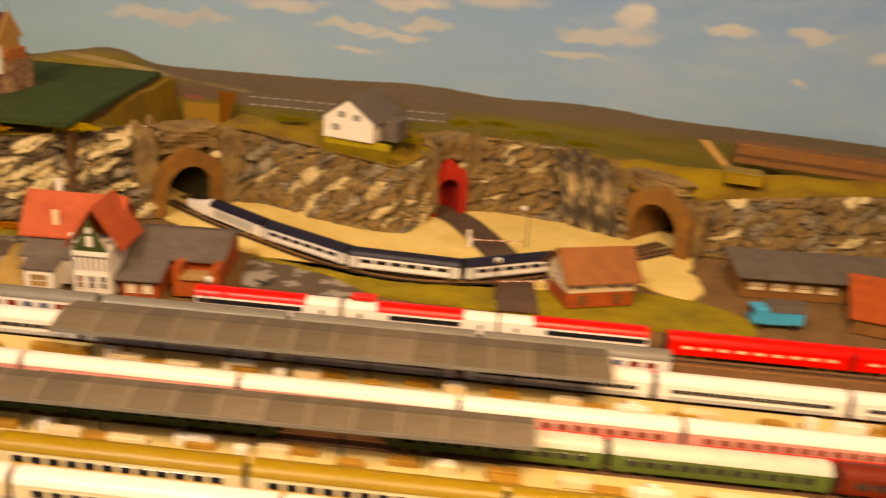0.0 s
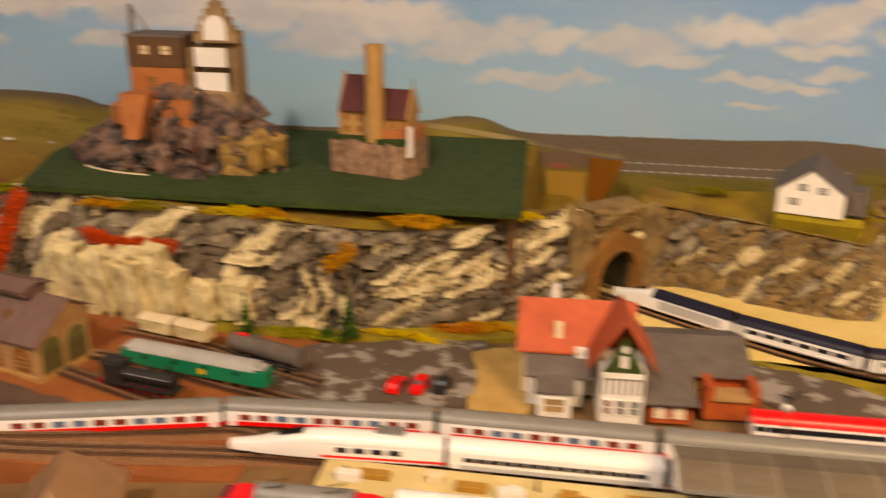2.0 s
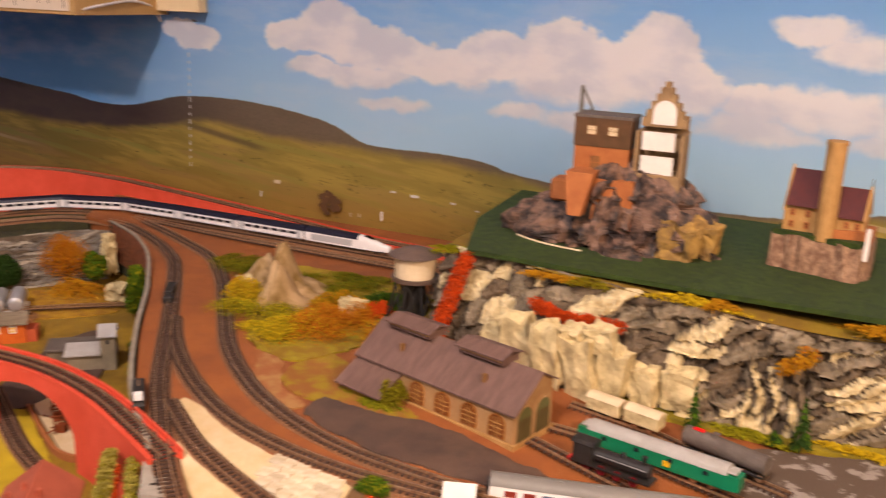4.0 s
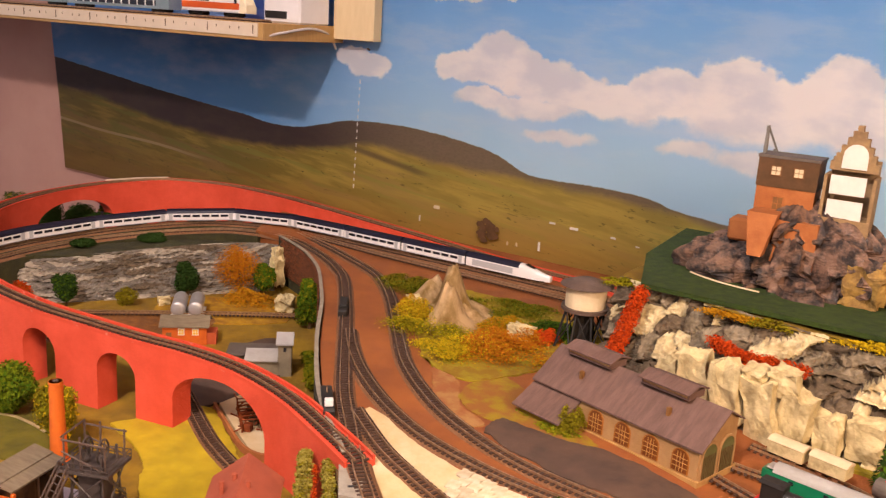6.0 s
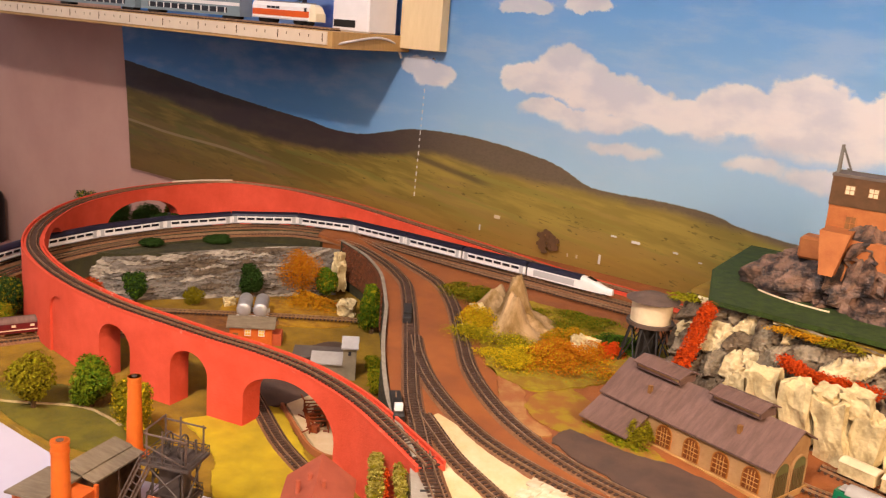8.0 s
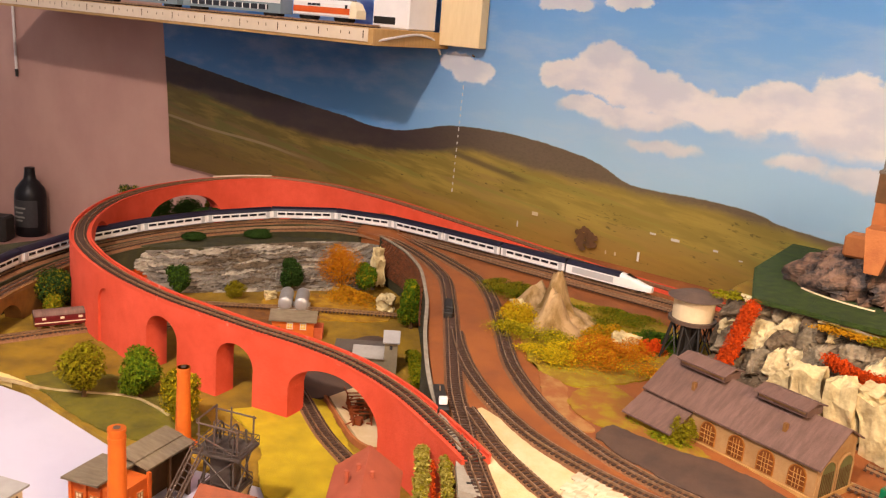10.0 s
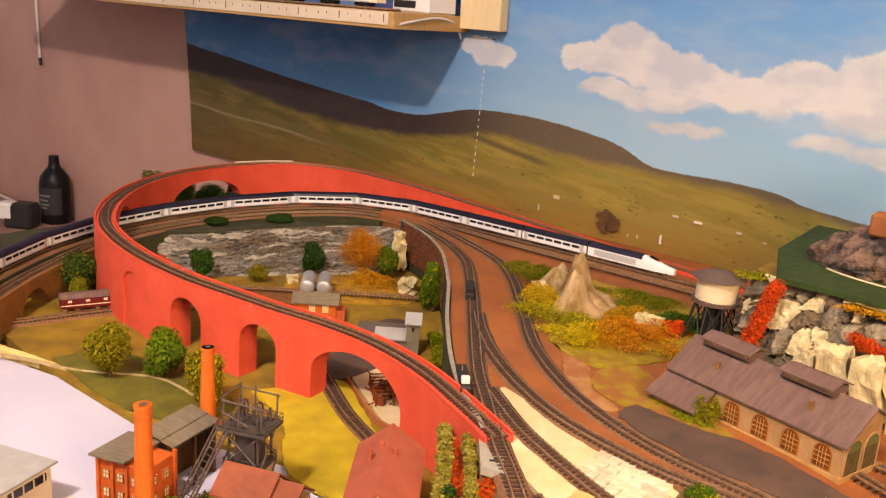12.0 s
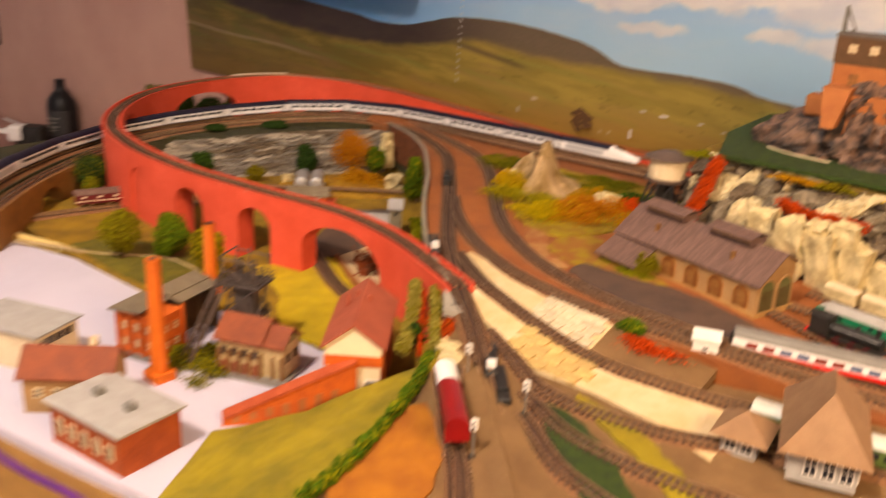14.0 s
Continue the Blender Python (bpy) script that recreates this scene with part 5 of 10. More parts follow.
# cream embankment on both sides of a track, with stones set in it
def emb(x):
    """Plan and height of the embankment's lines at x: top, the track's two edges, foot."""
    f = lambda xs, ys: float(np.interp(x, xs, ys))
    top = (f((-0.915, -0.871, -0.786, -0.707, -0.65, -0.60), (0.7215, 0.711, 0.6765, 0.6725, 0.672, 0.678)), f((-0.915, -0.786, -0.707, -0.65, -0.60), (0.0275, 0.0262, 0.024, 0.020, 0.012)))
    mid = (f((-0.915, -0.851, -0.805, -0.773, -0.735, -0.699, -0.66, -0.58, -0.54), (0.705, 0.663, 0.643, 0.633, 0.625, 0.621, 0.623, 0.640, 0.648)), f((-0.915, -0.851, -0.805, -0.773, -0.735, -0.699, -0.66, -0.58, -0.54), (0.0275, 0.026, 0.0235, 0.0205, 0.0155, 0.011, 0.007, 0.003, 0.003)))
    foot = (f((-0.915, -0.862, -0.833, -0.769, -0.722, -0.665, -0.60, -0.545), (0.690, 0.646, 0.620, 0.595, 0.574, 0.577, 0.570, 0.549)), f((-0.915, -0.862, -0.833, -0.769, -0.722, -0.665, -0.60, -0.545), (0.027, 0.024, 0.019, 0.011, 0.006, 0.005, 0.0045, 0.004)))
    return top, (mid[0] + 0.0105, mid[1]), (mid[0] - 0.0105, mid[1]), foot


def emb_skin(name, x0, x1, i, j, mat, label, category):
    n = int((x1 - x0) / 0.005)
    bm = bmesh.new()
    g = []
    for k in range(n + 1):
        x = x0 + (x1 - x0) * k / n
        a, b = emb(x)[i], emb(x)[j]
        g.append([bm.verts.new((x, a[0] + (b[0] - a[0]) * u / 5, a[1] + (b[1] - a[1]) * u / 5 + 0.0005 * noise.noise(Vector((x * 120, u, i))))) for u in range(6)])
    for k in range(n):
        for u in range(5):
            bm.faces.new((g[k][u], g[k + 1][u], g[k + 1][u + 1], g[k][u + 1]))
    r = bmesh.ops.extrude_face_region(bm, geom=bm.faces[:])
    for v in r["geom"]:
        if isinstance(v, bmesh.types.BMVert):
            v.co.z -= 0.008
    return tagged(part(name, bm, mat), label, category, kind="structure")


upper = emb_skin("stone_wall", -0.91, -0.70, 0, 1, "ramp_cream", "cream sloping wall with pale stones above a track", "wall")
emb_skin("soil_slope", -0.699, -0.60, 0, 1, "station_ground", "brown soil slope beside the white hut", "ground")
emb_skin("track_shelf", -0.91, -0.54, 1, 2, "ballast", "brown ledge under the sloping track", "ground")
lower = emb_skin("sand_ramp", -0.86, -0.545, 2, 3, "ramp_cream", "cream plaster bank with ochre stones below a track", "wall")
rng = random.Random(21)
for wall, x0, x1, i, j, dx, rows_n, key, sz in ((upper, -0.776, -0.703, 0, 1, 0.0115, 4, "stone_wall", (0.0112, 0.0105, 0.0030)), (lower, -0.762, -0.668, 2, 3, 0.0165, 3, "ochre_stone", (0.0160, 0.0118, 0.0030))):
    metas = []
    for k in range(5):
        t = part("stone", stone_mesh(50 + k * 2.1, *sz), key, wall)
        metas.append(t.data)
        bpy.data.objects.remove(t)
    for k in range(int((x1 - x0) / dx)):
        for r in range(rows_n):
            x = x0 + dx * (k + 0.5 + (0.4 if r % 2 else 0))
            a, b = emb(x)[i], emb(x)[j]
            u = (r + 0.5) / rows_n
            tilt = math.degrees(math.atan2(a[1] - b[1], a[0] - b[0]))
            share("stone", rng.choice(metas), wall, pose(x, a[0] + (b[0] - a[0]) * u, a[1] + (b[1] - a[1]) * u + 0.0004, tilt, 0, rng.uniform(-12, 4)))

# ---- trains ----
W = 0.0088
SIDE = [(-W, 0.005), (-W - 0.0002, 0.012), (-W + 0.0006, 0.0185), (W - 0.0006, 0.0185), (W + 0.0002, 0.012), (W, 0.005)]
ROOF = [(-W - 0.0001, 0.0176), (-0.0078, 0.0206), (-0.0058, 0.0228), (-0.003, 0.0240), (0, 0.0244), (0.003, 0.0240), (0.0058, 0.0228), (0.0078, 0.0206), (W + 0.0001, 0.0176)]


def bogies(th, L, dark="black_steel", spots=None):
    for c in spots or (-L * 0.36, L * 0.36):
        bm = box(c, 0, 0.0045, 0.021, 0.012, 0.0025, 0.0004)
        b = part("bogie", bm, dark, th)
        for dx in (-0.0075, 0.0075):
            for e in (-1, 1):
                part("wheel", rod(bmesh.new(), (c + dx, e * 0.0042, 0.0032), (c + dx, e * 0.0056, 0.0032), 0.0031, seg=14), "rail", b)
    part("underframe", box(0, 0, 0.0042, L * 0.42, 0.011, 0.003, 0.0005), dark, th)


def panes(th, xs, w, h, z, mats, name="window", proud=0.0094):
    """Window panes on both sides, each its own piece."""
    me = {}
    for i, x in enumerate(xs):
        key = mats[i % len(mats)] if isinstance(mats, (list, tuple)) else mats
        for e in (-1, 1):
            if key not in me:
                t = part(name, box(0, 0, 0, w, 0.0007, h, 0.0002), key, th)
                me[key] = t.data
                t.matrix_basis = pose(x, e * proud, z)
            else:
                share(name, me[key], th, pose(x, e * proud, z))


def band(th, name, x0, x1, z, h, mat, proud=0.0091):
    for e in (-1, 1):
        part(name, box((x0 + x1) / 2, e * proud, z, x1 - x0, 0.0006, h), mat, th)


def coach(name, L, body, roof, label, group, window="window_dark", band_mat=None, band_z=0.008, n_win=10, win_w=0.0085, ends=True, vents=True, roof_high=None, win_z=0.0128, win_h=0.0048):
    th = thing(name, 0, 0, 0, 0, label, "train coach", group)
    h = L / 2 - 0.0015
    part("body", along_x(SIDE, -h, h), body, th, smooth=True)
    part("roof", along_x(ROOF, -h - 0.0003, h + 0.0003), roof, th, smooth=True)
    if band_mat:
        band(th, "stripe", -h, h, band_z, 0.0034, band_mat)
    x0 = -h * 0.80
    panes(th, [x0 + 1.6 * h * i / (n_win - 1) for i in range(n_win)], win_w, win_h, win_z, window)
    for c in (-h * 0.93, h * 0.93):
        for e in (-1, 1):
            part("door", box(c, e * 0.0092, 0.0112, 0.0055, 0.0005, 0.0125), body, th)
    if vents:
        for i in range(5):
            part("roof_vent", box(-h * 0.7 + 1.4 * h * i / 4, 0, 0.0246, 0.006, 0.003, 0.0008, 0.0003), roof, th)
    if ends:
        for e in (-1, 1):
            part("gangway", box(e * (h + 0.0012), 0, 0.0125, 0.003, 0.007, 0.013), "black_steel", th)
    bogies(th, L)
    return th


def nose_car(name, L, body, roof, label, group, nose=0.05, low=0.45, snub="white_plastic", panel=None, band_mat=None, windows=True, win="window_dark"):
    """An end car with a long sloping nose towards -x."""
    th = thing(name, 0, 0, 0, 0, label, "locomotive", group)
    h = L / 2
    full = SIDE[:2] + [(-W + 0.0006, 0.0185)] + [(-0.0074, 0.0212), (-0.0045, 0.0234), (0, 0.0242), (0.0045, 0.0234), (0.0074, 0.0212)] + SIDE[3:]
    secs = []
    for k in range(9):
        u = k / 8
        s = 0.42 + 0.58 * math.sin(u * math.pi / 2) ** 0.8
        v = low + (1 - low) * smoothstep(0, 1, u)
        secs.append([Vector((-h + nose * u, y * s, 0.005 + (z - 0.005) * v)) for y, z in full])
    part("nose", loft(secs), snub, th, smooth=True)
    part("body", along_x(full, -h + nose, h - 0.001), body, th, smooth=True)
    part("roof", along_x([(y, z + 0.0004) for y, z in ROOF], -h + nose * 0.98, h - 0.001), roof, th, smooth=True)
    bm = bmesh.new()
    V = []
    for u, hw in ((0.52, 0.0035), (0.80, 0.0050)):
        s = low + (1 - low) * smoothstep(0, 1, u)
        V.append([bm.verts.new((-h + nose * u, e * hw, 0.0053 + 0.0192 * s + 0.0004)) for e in (-1, 1)])
    bm.faces.new((V[0][0], V[0][1], V[1][1], V[1][0]))
    bmesh.ops.solidify(bm, geom=bm.faces[:], thickness=0.0006)
    part("windscreen", bm, "window_dark", th)
    if panel:
        band(th, "grille", -h + nose + 0.008, h - 0.012, 0.0118, 0.0085, panel)
    if windows:
        n = int((L - nose - 0.03) / 0.013)
        panes(th, [-h + nose + 0.015 + 0.013 * i for i in range(n)], 0.009, 0.0042, 0.0135, win)
    if band_mat:
        band(th, "stripe", -h + nose, h, 0.0075, 0.0016, band_mat)
    for e in (-1, 1):
        part("headlight", box(-h + nose * 0.12, e * 0.0034, 0.0085, 0.002, 0.0016, 0.001), "yellow_plastic", th)
    bogies(th, L)
    return th


def put_at(src, first, x, y, z, rz, ry=0.0):
    """Uses the built one first, copies after that."""
    m = pose(x, y, z, 0, ry, rz)
    if first:
        src.matrix_basis = m
        return src
    return copy_thing(src, m)


def run_train(pts, start, cars, lift=0.0034):
    """Sets cars (thing, length, flip) one behind the other along a line, from a distance on."""
    line = spline(pts, 0.002)
    used = run_train.used
    s = start
    for th, L, flip in cars:
        a = line[max(0, min(len(line) - 1, int((s + L * 0.14) / 0.002)))]
        b = line[max(0, min(len(line) - 1, int((s + L * 0.86) / 0.002)))]
        c, d = (a + b) / 2, b - a
        if flip:
            d = -d
        put_at(th, th.name not in used, c.x, c.y, c.z + lift, math.degrees(math.atan2(d.y, d.x)), -math.degrees(math.atan2(d.z, math.hypot(d.x, d.y))))
        used.add(th.name)
        s += L + 0.0015


run_train.used = set()

# express train in white and navy
ex_power = nose_car("express_power_car", 0.138, "white_plastic", "navy_plastic", "white express power car with navy roof and grey side grilles", "white and navy express trains", panel="panel_grey", windows=False)
ex_coach = thing("express_coach", 0, 0, 0, 0, "white express coach with navy roof and dark windows", "train coach", "white and navy express trains")
h = 0.058
part("body", along_x(SIDE, -h, h), "white_plastic", ex_coach, smooth=True)
part("roof", along_x(ROOF, -h, h), "navy_plastic", ex_coach, smooth=True)
panes(ex_coach, [-0.040 + 0.016 * i for i in range(6)], 0.0130, 0.0040, 0.0132, "window_dark")
band(ex_coach, "sill_stripe", -h, h, 0.0058, 0.0014, "panel_grey")
for e in (-1, 1):
    part("gangway", box(e * (h + 0.0006), 0, 0.013, 0.0022, 0.013, 0.015), "black_steel", ex_coach)
    part("door", box(e * 0.051, 0.0, 0.0118, 0.006, 0.0186, 0.0115), "panel_grey", ex_coach)
bogies(ex_coach, 0.117, spots=(-0.055, 0.055))
BAY = [(-0.25, 1.19, 0.001), (-0.163, 1.120, 0.001), (-0.10, 1.073, 0.001), (-0.038, 1.033, 0.001), (0.035, 0.990, 0.001), (0.1, 0.967, 0.001), (0.165, 0.964, 0.001), (0.235, 0.983, 0.001), (0.312, 1.033, 0.001), (0.373, 1.079, 0.001), (0.445, 1.135, 0.001), (0.52, 1.19, 0.001)]
run_train(BAY, 0.135, [(ex_power, 0.138, False)] + [(ex_coach, 0.117, False)] * 3)
run_train(EURO, 0.20, [(ex_power, 0.138, False)] + [(ex_coach, 0.117, False)] * 10 + [(ex_power, 0.138, True)])

# white intercity coaches with red windows
ic_coach = coach("intercity_coach", 0.165, "pink_plastic", "white_plastic", "pale intercity coach with white roof and dark red windows", "white-roofed intercity train", window="red_window", band_mat="red_plastic", band_z=0.0075, n_win=12, win_w=0.0065)
IC = [(-0.45, 0.678, 0.001), (-0.36, 0.684, 0), (0.0, 0.685, 0), (0.5, 0.687, 0), (0.95, 0.69, 0)]
run_train(IC, 0.155, [(ic_coach, 0.1655, False)] * 6)
red_loco = thing("electric_locomotive", -0.355, 0.677, 0.0034, 2, "bright red electric locomotive with a grey roof", "locomotive")
part("body", along_x(SIDE, -0.045, 0.045), "red_plastic", red_loco, smooth=True)
part("roof", along_x([(y * 0.93, z + 0.0002) for y, z in ROOF], -0.033, 0.033), "coach_grey", red_loco, smooth=True)
for e in (-1, 1):
    secs = [[Vector((e * (0.045 + 0.012 * u), y * (1 - 0.12 * u), 0.005 + (z - 0.005) * (1 - 0.22 * u))) for y, z in SIDE] for u in (0, 0.5, 1)]
    part("cab", loft(secs), "red_plastic", red_loco, smooth=True)
    part("windscreen", box(e * 0.0535, 0, 0.0155, 0.004, 0.013, 0.003), "window_dark", red_loco)
    part("pantograph", rods(((e * 0.02 - 0.006, -0.004, 0.0245), (e * 0.02 + 0.006, -0.004, 0.0275), 0.0004), ((e * 0.02 - 0.006, 0.004, 0.0245), (e * 0.02 + 0.006, 0.004, 0.0275), 0.0004), ((e * 0.02 + 0.006, -0.006, 0.0277), (e * 0.02 + 0.006, 0.006, 0.0277), 0.0005)), "black_steel", red_loco)
bogies(red_loco, 0.11, spots=(-0.034, 0.034))

# white high-speed train
hs_nose = nose_car("high_speed_end_car", 0.16, "white_plastic", "white_plastic", "glossy white high-speed end car with a pointed nose and black windows", "white high-speed train", nose=0.07, low=0.35, band_mat="red_plastic")
hs_coach = coach("high_speed_coach", 0.155, "white_plastic", "white_plastic", "glossy white high-speed coach with a black window line", "white high-speed train", n_win=14, win_w=0.0085, win_h=0.0034, vents=False, band_mat="panel_grey", band_z=0.0065)
HS = [(-0.50, 0.722, 0.004), (-0.45, 0.737, 0.003), (-0.36, 0.752, 0), (-0.2, 0.757, 0), (0.0, 0.757, 0), (0.4, 0.758, 0), (0.95, 0.76, 0)]
run_train(HS, 0.07, [(hs_nose, 0.16, False)] + [(hs_coach, 0.157, False)] * 6)
dark = thing("roof_equipment", -0.315, 0.757, 0.028, 1, "grey roof equipment of the high-speed train", "roof equipment")
part("hood", box(0, 0, 0, 0.022, 0.012, 0.0014, 0.0005), "coach_grey", dark)

# grey-roofed coaches with red and blue windows
gr_coach = coach("regional_coach", 0.165, "white_plastic", "coach_grey", "white and red coach with grey roof and tinted windows", "grey-roofed coaches", window=["red_window", "red_window", "blue_window", "blue_window"], band_mat="red_plastic", band_z=0.0072, n_win=10, win_w=0.0092)
GR = [(-0.64, 0.706, 0.014), (-0.595, 0.722, 0.011), (-0.50, 0.757, 0.006), (-0.43, 0.783, 0.001), (-0.35, 0.794, 0), (-0.2, 0.796, 0), (0.0, 0.798, 0), (0.4, 0.80, 0), (0.95, 0.80, 0)]
run_train(GR, 0.035, [(gr_coach, 0.166, False)] * 6)

# green coaches with white roofs
gn_coach = coach("green_coach", 0.155, "olive_green", "silver_roof", "dark green coach with a silvery white roof", "green coaches", n_win=11)
run_train([(-0.7, 0.60, 0.0), (-0.36, 0.641, 0), (0.0, 0.645, 0), (0.5, 0.648, 0), (0.95, 0.65, 0)], 0.155, [(gn_coach, 0.156, False)] * 4)
run_train([(-0.5, 0.645, 0), (0.95, 0.65, 0)], 0.655, [(gn_coach, 0.156, False)] * 2)
dr_coach = coach("dark_red_coach", 0.155, "dark_red_plastic", "dark_red_plastic", "dark red-brown coach behind the green ones", "", n_win=11)
run_train([(-0.5, 0.645, 0), (0.95, 0.65, 0)], 0.972, [(dr_coach, 0.156, False)])
ol_coach = coach("olive_coach", 0.165, "ivory_plastic", "olive_roof", "cream coach with an olive-brown roof", "olive-roofed coaches", n_win=12, band_mat="yellow_plastic")
run_train([(-0.4, 0.578, 0), (0.9, 0.578, 0)], 0.14, [(ol_coach, 0.166, False)] * 4)
wr_coach = coach("cream_coach", 0.165, "ivory_plastic", "white_plastic", "cream coach with a plain white roof", "cream coaches", n_win=12, band_mat="panel_grey")
run_train([(-0.4, 0.545, 0), (0.9, 0.545, 0)], 0.17, [(wr_coach, 0.166, False)] * 3)

# red and white railcar in three parts
for k, (xc, L) in enumerate(((0.0195, 0.132), (0.160, 0.140), (0.300, 0.134))):
    th = thing("railcar", xc, 0.8395 + 0.002 * k, 0.0034, 0.8, "red-roofed white railcar section with dark windows", "railcar", "red and white railcar train")
    part("body", along_x(SIDE, -L / 2, L / 2), "white_plastic", th, smooth=True)
    a, b = (-L / 2 - 0.0005, L / 2 - 0.03) if k == 0 else (-L / 2 + 0.03, L / 2 - 0.03) if k == 1 else (-L / 2 + 0.03, L / 2 + 0.0005)
    part("roof", along_x(ROOF, a, b), "red_plastic", th, smooth=True)
    band(th, "window_band", a + 0.012, b - 0.003, 0.0133, 0.0042, "window_dark", proud=0.0093)
    for x0, x1 in ((-L / 2, a), (b, L / 2)):
        if x1 - x0 > 0.005:
            part("end_roof", along_x([(y * 0.95, z - 0.001) for y, z in ROOF], x0, x1), "white_plastic", th, smooth=True)
            panes(th, [(x0 + x1) / 2], 0.003, 0.004, 0.0125, "window_dark")
    if k == 1:
        part("roof_pod", box(-L / 2 + 0.017, 0.002, 0.0265, 0.022, 0.011, 0.004, 0.001), "red_plastic", th)
    if k == 0:
        part("cab_windows", box(-L / 2 + 0.006, 0, 0.0132, 0.009, 0.0188, 0.0038), "window_dark", th)
    if k == 2:
        part("cab_windows", box(L / 2 - 0.006, 0, 0.0132, 0.009, 0.0188, 0.0038), "window_dark", th)
    bogies(th, L)
far_red = coach("red_coach", 0.165, "red_plastic", "red_plastic", "plain bright red coach beside the meadow", "red coaches", n_win=9, window="cream_wall", win_h=0.003)
run_train([(0.38, 0.842, 0), (0.95, 0.85, 0)], 0.005, [(far_red, 0.166, False)] * 3)

# locomotives by the shed
green_loco = thing("diesel_locomotive", -0.505, 0.842, 0.0115, -10, "teal green diesel locomotive with a pale grey roof", "locomotive")
part("body", along_x(SIDE, -0.060, 0.060), "green_plastic", green_loco, smooth=True)
part("roof", along_x(ROOF, -0.062, 0.062), "roof_grey_light", green_loco, smooth=True)
for e in (-1, 1):
    secs = [[Vector((e * (0.060 + 0.012 * u), y * (1 - 0.25 * u * u), 0.005 + (z - 0.005) * (1 - 0.1 * u))) for y, z in SIDE] for u in (0, 0.4, 0.75, 1)]
    part("cab", loft(secs), "green_plastic", green_loco, smooth=True)
    part("cab_roof", box(e * 0.064, 0, 0.0195, 0.010, 0.013, 0.002, 0.0008), "roof_grey_light", green_loco)
    part("windscreen", box(e * 0.0695, 0, 0.0148, 0.003, 0.0122, 0.0035), "window_dark", green_loco)
panes(green_loco, [-0.045, -0.015, 0.015, 0.045], 0.004, 0.0035, 0.0142, "window_dark")
for e in (-1, 1):
    part("crest", box(0.012, e * 0.0094, 0.0105, 0.006, 0.0006, 0.005), "yellow_plastic", green_loco, "yellow plain crest")
bogies(green_loco, 0.13, spots=(-0.042, 0.042))

steam = thing("steam_locomotive", -0.535, 0.800, 0.0165, -10, "black steam locomotive on the shed track", "locomotive")
part("boiler", rod(bmesh.new(), (-0.012, 0, 0.0145), (0.036, 0, 0.0145), 0.0058, seg=18), "black_steel", steam, smooth=True)
part("cab", box(-0.021, 0, 0.0145, 0.018, 0.0165, 0.019, 0.001), "black_steel", steam)
part("cab_roof", along_x([(-0.009, 0.0235), (-0.005, 0.0255), (0.005, 0.0255), (0.009, 0.0235)], -0.032, -0.011), "black_steel", steam)
part("chimney", rod(bmesh.new(), (0.030, 0, 0.019), (0.030, 0, 0.0265), 0.0018, 0.0024, 12), "black_steel", steam)
part("dome", rod(bmesh.new(), (0.012, 0, 0.0185), (0.012, 0, 0.0235), 0.0030, 0.0016, 12), "black_steel", steam)
part("footplate", box(0.003, 0, 0.0065, 0.072, 0.016, 0.0015), "black_steel", steam)
part("buffer_beam", box(-0.0325, 0, 0.006, 0.002, 0.016, 0.0045), "red_plastic", steam, "red buffer beam")
part("handrail", rods(((-0.008, -0.0065, 0.0172), (0.034, -0.0065, 0.0172), 0.0004)), "grey_metal", steam)
for x in (-0.018, -0.004, 0.010, 0.024):
    for e in (-1, 1):
        part("wheel", rod(bmesh.new(), (x, e * 0.0045, 0.0042), (x, e * 0.006, 0.0042), 0.0042, seg=16), "maroon_plastic", steam)

tank = thing("tank_wagon", -0.455, 0.880, 0.0085, -19, "grey tank wagon standing at the cliff's foot", "wagon")
part("barrel", rod(bmesh.new(), (-0.038, 0, 0.0145), (0.038, 0, 0.0145), 0.0085, seg=20), "roof_slate", tank, smooth=True)
part("dome", rod(bmesh.new(), (-0.01, 0, 0.022), (-0.01, 0, 0.0255), 0.0035, seg=12), "roof_slate", tank)
part("mark", box(-0.026, 0, 0.0231, 0.010, 0.005, 0.001), "red_plastic", tank)
bogies(tank, 0.075)
for k, (x, y, rz) in enumerate(((-0.568, 0.905, -14), (-0.530, 0.897, -14))):
    w = thing("goods_wagon", x, y, 0.016, rz, "pale cream covered goods wagon beside the cliff", "wagon", "covered wagons")
    part("body", box(0, 0, 0.011, 0.034, 0.0165, 0.012, 0.0004), "rock_cream", w)
    part("roof", along_x([(-0.009, 0.017), (-0.005, 0.0195), (0, 0.0203), (0.005, 0.0195), (0.009, 0.017)], -0.0175, 0.0175), "cream_wall", w, smooth=True)
    bogies(w, 0.03, spots=(0,))

maroon = thing("diesel_locomotive", -1.517, 0.622, -0.0386, 70, "dark red small diesel locomotive below the brown arch", "locomotive")
part("body", along_x(SIDE, -0.033, 0.033), "maroon_plastic", maroon, smooth=True)
part("roof", along_x([(y, z + 0.0002) for y, z in ROOF], -0.034, 0.034), "roof_violet", maroon, smooth=True)
panes(maroon, [-0.022, 0.0, 0.022], 0.005, 0.003, 0.0145, "ivory_plastic")
band(maroon, "stripe", -0.033, 0.033, 0.009, 0.0012, "ivory_plastic")
bogies(maroon, 0.06, spots=(-0.02, 0.02))

